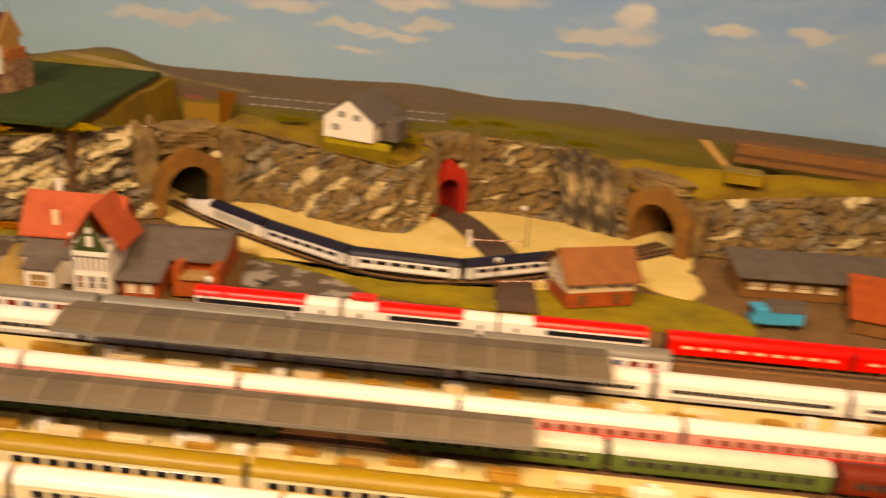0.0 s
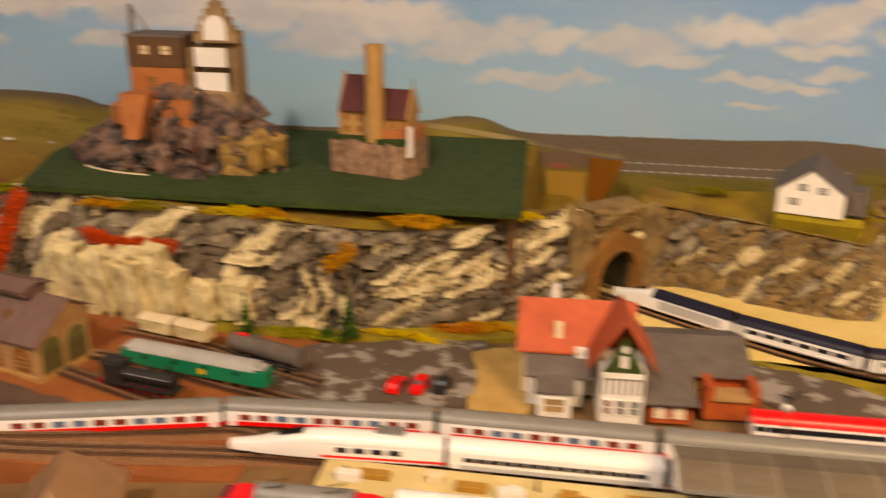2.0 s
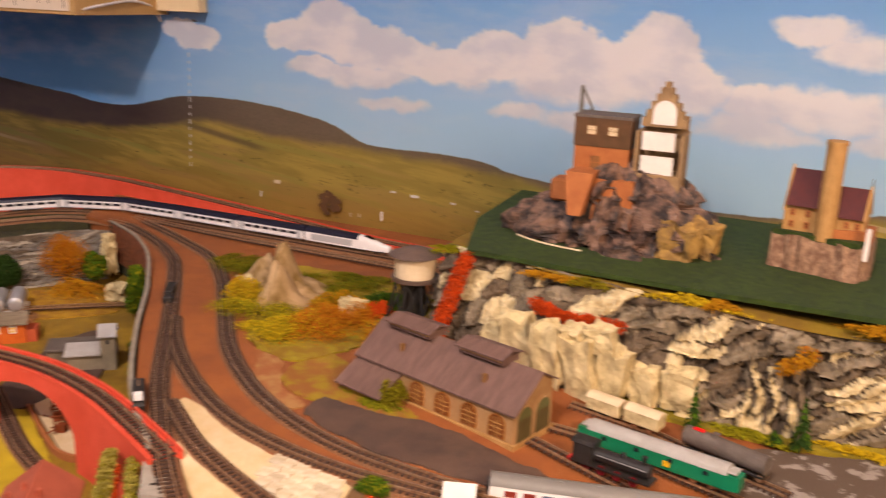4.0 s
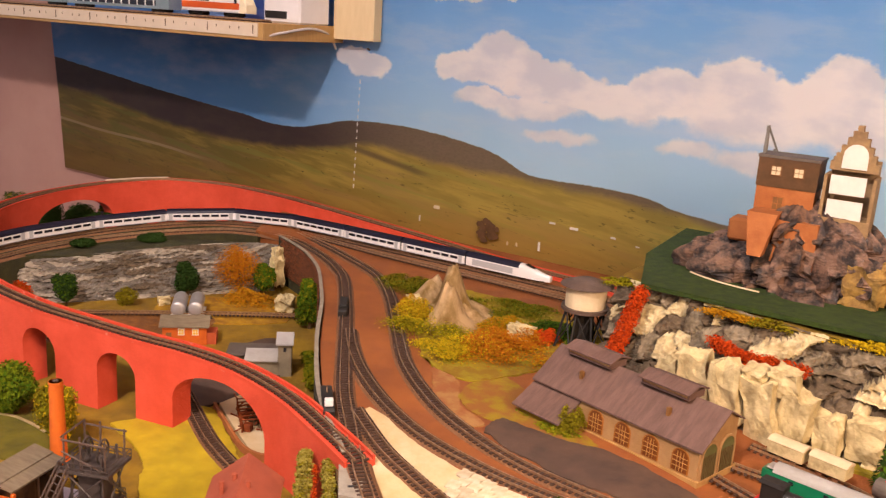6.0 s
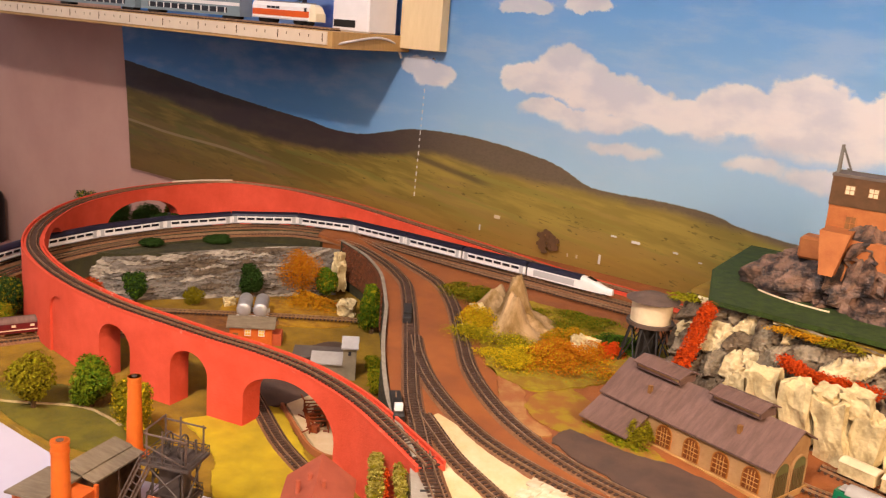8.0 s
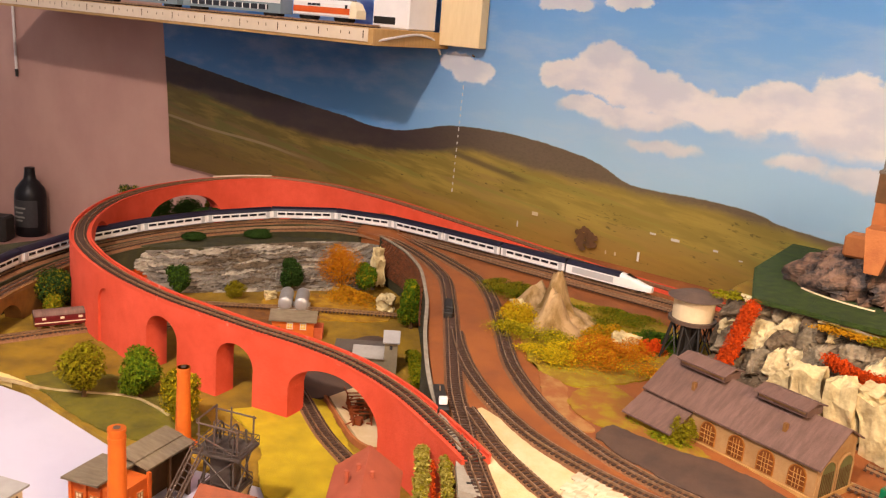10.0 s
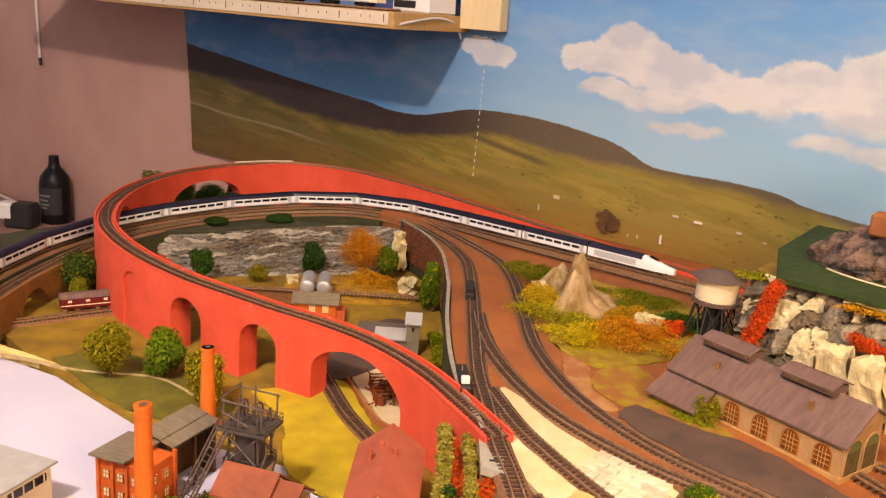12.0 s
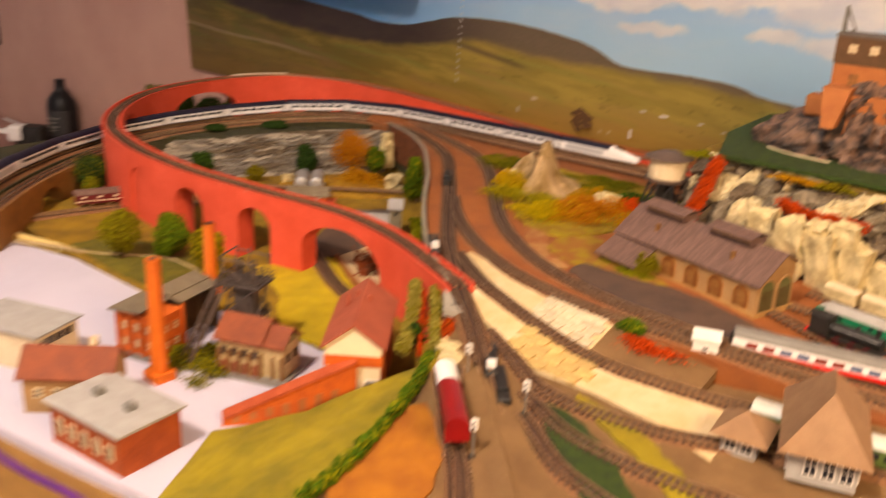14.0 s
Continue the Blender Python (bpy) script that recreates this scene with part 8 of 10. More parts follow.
def strip(name, pts, width, height, mats, label, seed, per=170, size=0.0020, category="hedge"):
    """A row of clumped foliage along a line."""
    rng = random.Random(seed)
    line = spline(pts, 0.008)
    th = thing(name, *line[0], 0, label, category)
    V, F = [], []
    for p in line:
        v, f = leaf_cloud(rng, width * rng.uniform(0.8, 1.3), width * rng.uniform(0.8, 1.3), height * rng.uniform(0.7, 1.2), per, size, 3)
        k = len(V)
        V += [q + p - line[0] + Vector((rng.uniform(-1, 1), rng.uniform(-1, 1), 0)) * width * 0.1 for q in v]
        F += [tuple(i + k for i in q) for q in f]
    crown("foliage", V, F, mats, th)
    part("stem", loft([[p - line[0] + Vector((a, b, c)) for a, b, c in ((-0.001, 0, -0.002), (0.001, 0, -0.002), (0, 0, 0.002))] for p in line]), "bark", th)
    return th


def patch(name, pts, thick, mats, label, seed, n, spread=0.008, size=0.0020, category="plant"):
    """Foliage clinging to a surface along a line of points."""
    rng = random.Random(seed)
    line = spline(pts, 0.004)
    th = thing(name, *line[0], 0, label, category)
    V, F = [], []
    for p in line:
        v, f = leaf_cloud(rng, spread * 2, thick * 2, spread * 1.6, n * 2, size, 3)
        k = len(V)
        V += [q + p - line[0] - Vector((0, 0, spread * 0.8)) for q in v]
        F += [tuple(i + k for i in q) for q in f]
    crown("foliage", V, F, mats, th)
    return th


LOW = -0.045
tree(-1.31, 0.535, LOW, 0.066, 0.062, ("leaf_olive", "leaf_lime"), "round olive-green model tree beside the viaduct", 1, 0.12)
tree(-1.272, 0.58, LOW, 0.056, 0.055, ("leaf_bright", "leaf_green"), "round bright green model tree beside the viaduct", 2, 0.10)
tree(-1.185, 0.571, LOW, 0.062, 0.054, ("leaf_olive", "leaf_lime", "leaf_yellow"), "yellowish olive model tree behind the chimney", 3, 0.12)
tree(-1.55, 0.825, LOW, 0.048, 0.042, ("leaf_dark", "leaf_green"), "round dark green model tree before the rock slope", 4, 0.12)
tree(-1.471, 0.979, LOW, 0.050, 0.046, ("leaf_dark",), "dark green fir-like model tree behind the tanks", 5, 0.10)
tree(-1.385, 1.057, LOW, 0.052, 0.044, ("leaf_green", "leaf_olive"), "round green model tree beside the orange bush", 6, 0.12)
tree(-1.235, 0.995, LOW, 0.074, 0.046, ("leaf_green", "leaf_bright", "leaf_lime"), "tall green model tree beside the retaining wall", 7, 0.10, 7000)
tree(-1.60, 0.655, LOW, 0.066, 0.070, ("leaf_dark", "leaf_olive"), "dark bushy model tree beside the brown arch", 8, 0.05)
tree(-1.545, 0.625, LOW, 0.045, 0.03, ("leaf_olive", "leaf_green"), "slim olive model tree at the foot of the viaduct", 9, 0.05)
tree(-1.935, 0.99, LOW, 0.088, 0.06, ("leaf_dark", "leaf_olive"), "dark model tree outside the viaduct loop", 10, 0.1)
bush(-1.493, 0.884, LOW, 0.042, 0.036, 0.028, ("leaf_olive",), "olive bush beside the rusty siding", 11, n=420)
bush(-1.428, 1.045, LOW, 0.12, 0.08, 0.082, ("leaf_orange", "leaf_ochre"), "big orange-brown autumn bush against the rock slope", 12, n=2600, size=0.0013)
thicket(-1.40, 1.02, LOW, 0.10, 0.05, 0.020, ("leaf_ochre", "leaf_orange"), "low orange scrub at the foot of the big bush", 13, n=1800)
bush(-1.60, 0.79, LOW, 0.05, 0.03, 0.035, ("leaf_red", "leaf_rust"), "dull red scrub at the end of the rock slope", 14, n=400)
for k, (x, y, w, h) in enumerate(((-1.085, 0.838, 0.034, 0.026), (-1.136, 0.888, 0.03, 0.022), (-1.108, 0.862, 0.03, 0.02))):
    bush(x, y, LOW, w, w, h, ("leaf_lime", "leaf_green"), "yellow-green bush along the retaining wall", 20 + k, n=380)
for k, (x, y, w, h, key) in enumerate(((-1.90, 1.02, 0.08, 0.09, "leaf_dark"), (-1.91, 0.96, 0.07, 0.085, "leaf_dark"), (-1.90, 1.09, 0.08, 0.078, "leaf_dark"), (-1.895, 1.14, 0.035, 0.06, "leaf_olive"), (-1.80, 1.06, 0.06, 0.012, "leaf_dark"), (-1.66, 0.93, 0.05, 0.012, "leaf_dark"), (-1.62, 1.03, 0.06, 0.010, "leaf_dark"))):
    bush(x, y, 0.004 if k > 3 else LOW, w, w, h * (0.72 if k < 3 else 1.0), (key,), "dark green bush beside the viaduct arch", 30 + k, n=2200)
thicket(-0.757, 0.797, gz(-0.757), 0.055, 0.016, 0.007, ("leaf_lime", "leaf_bright"), "low green grass before the shed annex", 91, n=700, rz=-16)
# slope by the viaduct's end
strip("hedge", [(-0.902, 0.622, 0.012), (-0.868, 0.583, 0.010), (-0.842, 0.548, 0.006), (-0.817, 0.512, 0.004)], 0.017, 0.017, ("leaf_sage", "leaf_olive"), "dull olive hedge on the slope beside the viaduct's end", 41, 300, 0.0013)
strip("hedge", [(-0.868, 0.612, 0.018), (-0.845, 0.588, 0.014), (-0.815, 0.552, 0.008), (-0.794, 0.529, 0.006)], 0.014, 0.015, ("leaf_sage", "leaf_olive"), "narrow dull olive hedge beside the turnout", 42, 300, 0.0013)
strip("red_planting", [(-0.876, 0.606, 0.018), (-0.852, 0.578, 0.012), (-0.825, 0.545, 0.008), (-0.804, 0.52, 0.005)], 0.006, 0.009, ("leaf_red",), "thin strip of red plants between two hedges", 43, 90, 0.0012)
thicket(-0.812, 0.566, 0.010, 0.05, 0.03, 0.014, ("leaf_red", "leaf_rust"), "red ground plants beside the turnout", 44, n=1300, rz=-40)
strip("hedge_tube", [(-0.795, 0.525, 0.004), (-0.764, 0.466, 0.004), (-0.729, 0.37, 0.003), (-0.715, 0.306, 0.002)], 0.013, 0.015, ("leaf_green", "leaf_lime"), "long green hedge along the meadow's edge", 45)
bush(-0.832, 0.545, 0.0, 0.02, 0.02, 0.024, ("leaf_dark", "leaf_green"), "dark green bush in the hedge", 46, n=300)
bush(-0.682, 0.674, 0.0205, 0.036, 0.022, 0.014, ("leaf_green", "leaf_lime"), "green bush beside the curved track", 47, n=340)
thicket(-0.668, 0.667, 0.015, 0.075, 0.042, 0.010, ("leaf_red", "leaf_scarlet"), "red ground plants beside the white hut", 48, n=1700, rz=-10)
for k, (x, y, w) in enumerate(((-0.79, 0.541, 0.02), (-0.775, 0.528, 0.018), (-0.768, 0.55, 0.015))):
    ob = part("boulder", stone_mesh(200 + k * 3.1, w, w * 0.8, 0.008), "rock_cream")
    ob.matrix_world = pose(x, y, 0.013, 0, 5, 20 * k)
    tagged(ob, "pale cream boulder lying beside the turnout", "rock", "boulders beside the turnout")
# cliff's foot and cliff face
conifer(-0.492, 0.926, 0.006, 0.050, 0.022, "small dark green conifer at the cliff's foot", 51)
conifer(-0.400, 0.952, 0.003, 0.054, 0.024, "small dark green conifer at the cliff's foot", 52)
conifer(-0.423, 0.954, 0.003, 0.014, 0.022, "low dark green conifer shoot at the cliff's foot", 53)
patch("hanging_plants", [(-0.772, 0.950, 0.034), (-0.767, 0.962, 0.06), (-0.763, 0.982, 0.09), (-0.760, 1.003, 0.117)], 0.010, ("leaf_red", "leaf_scarlet"), "bright red hanging foliage at the cliff's end", 54, 90, 0.014)
patch("hanging_plants", [(-0.665, 0.962, 0.092), (-0.635, 0.955, 0.086), (-0.60, 0.953, 0.086), (-0.575, 0.958, 0.085)], 0.008, ("leaf_red", "leaf_scarlet"), "bright red foliage above the pale boulders", 55, 70, 0.011)
patch("hanging_plants", [(-0.425, 0.972, 0.070), (-0.412, 0.972, 0.078), (-0.402, 0.974, 0.088)], 0.008, ("leaf_ochre", "leaf_orange"), "dry ochre foliage hanging on the cliff", 56, 60, 0.012)
for k, (x, y, w, key) in enumerate(((-0.66, 1.0, 0.05, "leaf_ochre"), (-0.62, 0.996, 0.03, "leaf_olive"), (-0.524, 0.995, 0.05, "leaf_yellow"), (-0.49, 0.996, 0.02, "leaf_ochre"), (-0.346, 1.004, 0.045, "leaf_ochre"), (-0.335, 1.0, 0.028, "leaf_ochre"), (-0.25, 1.035, 0.04, "leaf_yellow"), (-0.79, 1.03, 0.03, "leaf_lime"))):
    thicket(x, y, 0.109, w * 1.3, 0.024, 0.010, (key,), "flat yellow-ochre scrub on the cliff's edge", 60 + k, n=700, group="scrub on the cliff's edge")
for k, (x, y) in enumerate(((-0.30, 0.992), (-0.36, 0.966), (-0.275, 1.0), (-0.44, 0.955), (-0.47, 0.953))):
    thicket(x, y, 0.0035, 0.055, 0.018, 0.010, (("leaf_orange", "leaf_yellow", "leaf_ochre", "leaf_lime", "leaf_lime")[k],), "low scrub along the foot of the cliff", 70 + k, n=600)

thicket(0.166, 1.245, 0.106, 0.03, 0.02, 0.008, ("leaf_olive",), "brown scrub on the hilltop", 200, n=600, group="scrub on the hilltop")
thicket(0.266, 1.23, 0.104, 0.05, 0.02, 0.008, ("leaf_olive",), "brown scrub on the hilltop", 201, n=600, group="scrub on the hilltop")
thicket(0.108, 1.165, 0.098, 0.03, 0.02, 0.008, ("leaf_olive",), "brown scrub on the hilltop", 202, n=600, group="scrub on the hilltop")
thicket(-0.05, 1.2, 0.102, 0.05, 0.02, 0.006, ("leaf_olive",), "brown scrub on the hilltop", 203, n=600, group="scrub on the hilltop")
thicket(0.32, 1.225, 0.098, 0.04, 0.02, 0.006, ("leaf_olive",), "brown scrub on the hilltop", 204, n=600, group="scrub on the hilltop")
thicket(0.22, 1.26, 0.106, 0.04, 0.02, 0.008, ("leaf_olive",), "brown scrub on the hilltop", 205, n=600, group="scrub on the hilltop")
# rocky mound with autumn bushes
MX, MY = -1.0, 1.002
bm = bmesh.new()
N = 46
g = []
for j in range(N + 1):
    row = []
    for i in range(N + 1):
        x, y = -0.085 + 0.17 * i / N, -0.10 + 0.18 * j / N
        p1 = math.hypot((x + 0.008) / 0.0168, (y - 0.006) / 0.020)
        p2 = math.hypot((x - 0.012) / 0.0175, (y + 0.032) / 0.020)
        p3 = math.hypot((x + 0.048) / 0.026, (y - 0.022) / 0.028)
        z = max(0.060 * (1.24 / (1 + p1 ** 2.7) - 0.2), 0.044 * (1.25 / (1 + p2 ** 2.6) - 0.17), 0.036 * (1.2 / (1 + p3 ** 2.2) - 0.22), 0.020 * (1.3 / (1 + (p1 / 2.1) ** 3) - 0.3))
        q = Vector((x * 60, y * 60, 2.0))
        fold = abs(noise.noise(Vector((math.atan2(y - 0.006, x + 0.006) * 2.8, p1 * 0.9, 4)))) - 0.2
        z = z * (1 + 0.5 * fold * min(1.0, 0.25 + 0.6 * p1)) + 0.004 * noise.noise(q) + 0.002 * noise.noise(q * 3)
        row.append(bm.verts.new((x, y, max(-0.005, z - 0.008 * smoothstep(0.055, 0.08, math.hypot(x, y))))))
    g.append(row)
for j in range(N):
    for i in range(N):
        bm.faces.new((g[j][i], g[j][i + 1], g[j + 1][i + 1], g[j + 1][i]))
mound = thing("rock_mound", MX, MY, 0.029, 0, "pointed cream and brown plaster rock with two peaks", "rock")
part("rock", bm, "mound_rock", mound, smooth=True)
for k, (x, y, w, d, h, mats, lab) in enumerate((
        (-1.030, 0.955, 0.044, 0.04, 0.026, ("leaf_yellow", "leaf_ochre", "leaf_lime"), "yellow autumn bush at the foot of the rock"),
        (-1.05, 0.975, 0.022, 0.02, 0.022, ("leaf_ochre",), "ochre autumn bush at the foot of the rock"),
        (-0.985, 0.925, 0.075, 0.05, 0.017, ("leaf_lime", "leaf_olive", "leaf_yellow"), "speckled yellow-green bush at the foot of the rock"),
        (-0.932, 0.888, 0.045, 0.035, 0.020, ("leaf_yellow", "leaf_lime"), "bright yellow-green bush beside the path"),
        (-0.912, 0.928, 0.065, 0.045, 0.026, ("leaf_orange", "leaf_ochre", "leaf_yellow"), "orange autumn bush beside the rock"),
        (-0.885, 0.950, 0.05, 0.045, 0.027, ("leaf_orange", "leaf_ochre"), "orange autumn bush beside the rock"),
        (-0.92, 1.0, 0.04, 0.03, 0.016, ("leaf_ochre", "leaf_lime"), "dry ochre scrub behind the rock"),
        (-0.868, 1.0, 0.024, 0.02, 0.016, ("leaf_scarlet",), "bright red bush near the water tower"),
        (-0.88, 1.035, 0.045, 0.03, 0.012, ("leaf_green", "leaf_dark"), "dark green scrub near the water tower"),
        (-1.08, 1.04, 0.06, 0.04, 0.018, ("leaf_olive", "leaf_green"), "olive scrub beside the curved track"),
        (-1.11, 1.07, 0.05, 0.04, 0.014, ("leaf_olive", "leaf_dark"), "olive scrub beside the curved track"),
        (-0.955, 1.07, 0.06, 0.04, 0.010, ("leaf_olive", "leaf_green"), "low olive scrub behind the rock"),
        (-0.739, 0.806, 0.015, 0.014, 0.024, ("leaf_olive", "leaf_lime"), "yellow-green bush at the shed's corner"))):
    thicket(x, y, 0.0285, w * 1.45, d * 1.6, h * 1.25, mats, lab, 80 + k, n=4200 if w > 0.03 else 1600, size=0.0010, group="autumn bushes")
for k, (x, y, z, w, h) in enumerate(((-0.895, 0.985, 0.036, 0.026, 0.018), (-0.905, 0.99, 0.034, 0.018, 0.016), (-1.055, 0.99, 0.036, 0.018, 0.018), (-1.392, 1.092, -0.014, 0.018, 0.044), (-1.412, 1.112, 0.004, 0.018, 0.028), (-1.316, 1.03, -0.036, 0.03, 0.022), (-1.46, 0.925, -0.040, 0.02, 0.012))):
    ob = part("boulder", stone_mesh(120 + k * 4.3, w, w * 0.8, h, 6), "rock_cream")
    ob.matrix_world = pose(x, y, z, 4, 6 * (-1) ** k, 25 * k)
    tagged(ob, "pale cream plaster rock among the bushes", "rock", "pale rocks")

# ---- factory on the white card ----


def chimney(x, y, h, r, label):
    th = thing("chimney", x, y, -0.05, 0, label, "chimney", "brick chimneys")
    part("shaft", rod(bmesh.new(), (0, 0, 0.006), (0, 0, h), r, r * 0.74, 26), "orange_plain", th, smooth=True)
    part("plinth", box(0, 0, 0.004, r * 2.5, r * 2.5, 0.010, 0.0006), "orange_plain", th)
    for z in (h - 0.010, h - 0.003):
        part("collar", rod(bmesh.new(), (0, 0, z), (0, 0, z + 0.003), r * 0.82, seg=26), "orange_plain", th, smooth=True)
    part("flue", rod(bmesh.new(), (0, 0, h), (0, 0, h + 0.0006), r * 0.34, seg=20), "brown_steel", th)


chimney(-1.018, 0.397, 0.120, 0.0085, "tall tapering orange brick chimney of the factory")
chimney(-1.15, 0.55, 0.088, 0.0082, "orange brick chimney behind the boiler house")

bo = thing("boiler_house", -1.073, 0.424, -0.05, 17, "orange brick boiler house with a slanting grey roof", "factory")
part("plinth", box(0, 0, 0.002, 0.058, 0.046, 0.004), "coach_grey", bo)
part("wall", box(0, 0, 0.024, 0.050, 0.036, 0.044), "orange_brick", bo)
for x in (-0.016, -0.001, 0.014):
    for z in (0.016, 0.033):
        pane_at(bo, x, -0.0186, z, 0.0062, 0.008, "cream_wall", rim="castle_orange")
for y in (-0.009, 0.006):
    for z in (0.016, 0.033):
        pane_at(bo, 0.0256, y, z, 0.006, 0.008, "cream_wall", axis="x", rim="castle_orange")
for x in (-0.024, -0.0085, 0.0065, 0.024):
    part("pilaster", box(x, -0.019, 0.024, 0.003, 0.003, 0.046), "orange_brick", bo)
for y in (-0.017, 0.017):
    part("pilaster", box(0.0258, y, 0.025, 0.003, 0.003, 0.050), "orange_brick", bo)
part("roof", prism([(-0.030, -0.024), (0.008, -0.024), (0.008, 0.024), (-0.030, 0.024)], lambda x, y: 0.048 + 0.05 * (x + 0.03), lambda x, y: 0.0498 + 0.05 * (x + 0.03)), "shed_roof", bo)
sh = thing("boiler_shed", -1.079, 0.473, -0.05, 16, "open shed with a slanting weathered grey board roof", "shed")
for k in range(5):
    x = -0.0165 + 0.0066 * k
    part("roof_board", prism([(x, -0.031), (x + 0.0062, -0.031), (x + 0.0062, 0.031), (x, 0.031)], lambda a, b: 0.0535 - 0.25 * a + 0.0004 * (k % 3), lambda a, b: 0.055 - 0.25 * a + 0.0004 * (k % 3)), "shed_roof", sh)
part("wall", box(0, 0.027, 0.024, 0.028, 0.003, 0.048), "timber", sh)
part("wall", box(-0.012, 0, 0.026, 0.003, 0.05, 0.052), "timber", sh)
for y in (-0.026, 0.0, 0.026):
    part("post", box(0.013, y, 0.0245, 0.0025, 0.0025, 0.049), "timber", sh)

mn = thing("mine_building", -0.972, 0.478, -0.05, 22, "tan stone mine building with red-brown roofs and brown buttresses", "factory")
part("plinth", box(0, 0, 0.0015, 0.082, 0.064, 0.003), "coach_grey", mn)
part("wall", box(-0.008, -0.004, 0.020, 0.046, 0.040, 0.036), "mine_tan", mn)
for e in (-1, 1):
    part("roof", along_x([(-0.004, 0.054), (-0.004 + e * 0.024, 0.0355), (-0.004 + e * 0.024, 0.0375), (-0.004, 0.056)], -0.034, 0.017), "roof_brown_red", mn)
for x in (-0.0305, 0.0145):
    part("gable", along_x([(-0.024, 0.036), (0.016, 0.036), (-0.004, 0.053)], x - 0.0008, x + 0.0008), "mine_tan", mn)
wg = part("wing", box(0.025, -0.004, 0.018, 0.022, 0.034, 0.034), "mine_tan", mn)
for e in (-1, 1):
    part("wing_roof", along_x([(-0.004, 0.049), (-0.004 + e * 0.020, 0.034), (-0.004 + e * 0.020, 0.036), (-0.004, 0.051)], 0.016, 0.039), "roof_brown_red", wg)
for x in (-0.030, -0.019, -0.008, 0.003, 0.014, 0.026, 0.035):
    part("buttress", box(x, -0.0255 if x < 0.015 else -0.022, 0.013, 0.0024, 0.0035, 0.026), "castle_brown", mn)
for x in (-0.0245, -0.0135, -0.0025, 0.0085):
    pane_at(mn, x, -0.0244, 0.025, 0.0055, 0.007, "window_dark", rim="timber")
    part("door_arch", box(x, -0.0245, 0.008, 0.006, 0.001, 0.012), "roof_brown_red", mn)
for y in (-0.012, 0.004):
    pane_at(mn, 0.0364, y, 0.022, 0.0055, 0.007, "window_dark", axis="x", rim="timber")

hf = thing("mine_headframe", -1.003, 0.488, -0.05, 24, "dark steel mine headframe with two platforms and railings", "mine tower")
for e in (-1, 1):
    for f in (-1, 1):
        part("leg", rods(((e * 0.018, f * 0.016, 0.0), (e * 0.014, f * 0.013, 0.092), 0.0014), seg=5), "steel_dark", hf)
for z, w, d in ((0.044, 0.040, 0.036), (0.078, 0.050, 0.042)):
    pl = part("platform", box(0, 0, z, w, d, 0.0022), "steel_dark", hf)
    bm = bmesh.new()
    for e in (-1, 1):
        for zz in (0.004, 0.008):
            bx(bm, 0, e * (d / 2 - 0.001), z + zz, w, 0.0006, 0.0006)
            bx(bm, e * (w / 2 - 0.001), 0, z + zz, 0.0006, d, 0.0006)
        for k in range(7):
            bx(bm, -w / 2 + w * k / 6, e * (d / 2 - 0.001), z + 0.004, 0.0006, 0.0006, 0.008)
    part("railing", bm, "steel_dark", pl)
for z0, z1 in ((0.046, 0.077), (0.010, 0.043)):
    for e in (-1, 1):
        part("brace", rods(((-0.020, e * 0.018, z0), (0.020, e * 0.018, z1), 0.0009), ((0.020, e * 0.018, z0), (-0.020, e * 0.018, z1), 0.0009), seg=5), "steel_dark", hf)
        part("brace", rods(((e * 0.020, -0.018, z0), (e * 0.020, 0.018, z1), 0.0009), ((e * 0.020, 0.018, z0), (e * 0.020, -0.018, z1), 0.0009), seg=5), "steel_dark", hf)
for x in (-0.020, -0.004, 0.020):
    for y in (-0.017, 0.017):
        part("mast", rods(((x, y, 0.078), (x, y, 0.104 + 0.004 * (x < 0)), 0.001), seg=5), "brown_steel", hf)
part("cross_beam", rods(((-0.022, -0.018, 0.104), (0.022, -0.018, 0.102), 0.0009), ((-0.022, 0.018, 0.104), (0.022, 0.018, 0.102), 0.0009), ((-0.022, -0.018, 0.106), (-0.022, 0.018, 0.106), 0.0009), ((-0.022, -0.018, 0.094), (0.022, -0.018, 0.080), 0.0008), ((-0.022, 0.018, 0.094), (0.022, 0.018, 0.081), 0.0008)), "brown_steel", hf)
for e in (-1, 1):
    bm = bmesh.new()
    for k in range(18):
        a = 2 * math.pi * k / 18
        b = 2 * math.pi * (k + 1) / 18
        rod(bm, (e * 0.008, 0.010 * math.cos(a), 0.090 + 0.010 * math.sin(a)), (e * 0.008, 0.010 * math.cos(b), 0.090 + 0.010 * math.sin(b)), 0.0009, seg=5)
    for k in range(3):
        a = math.pi * k / 3
        rod(bm, (e * 0.008, 0.010 * math.cos(a), 0.090 + 0.010 * math.sin(a)), (e * 0.008, -0.010 * math.cos(a), 0.090 - 0.010 * math.sin(a)), 0.0005, seg=5)
    part("sheave_wheel", bm, "steel_dark", hf)
part("winding_house", box(0, 0, 0.062, 0.022, 0.022, 0.030), "steel_dark", hf)
part("base", box(0, 0, 0.022, 0.036, 0.034, 0.044), "mine_tan", hf)
hf.matrix_basis = pose(-1.003, 0.488, -0.05, 0, 0, 24) @ Matrix.Diagonal((0.86, 0.86, 1.0, 1.0))
cv = thing("conveyor", -1.022, 0.428, -0.047, 0, "inclined brown lattice conveyor beside the headframe", "conveyor")
for off in (-0.006, 0.006):
    part("girder", rods(((off, 0, 0), (0.008 + off, 0.04, 0.074), 0.0011), ((off, 0, 0.007), (0.008 + off, 0.04, 0.081), 0.0008), seg=5), "brown_steel", cv)
bm = bmesh.new()
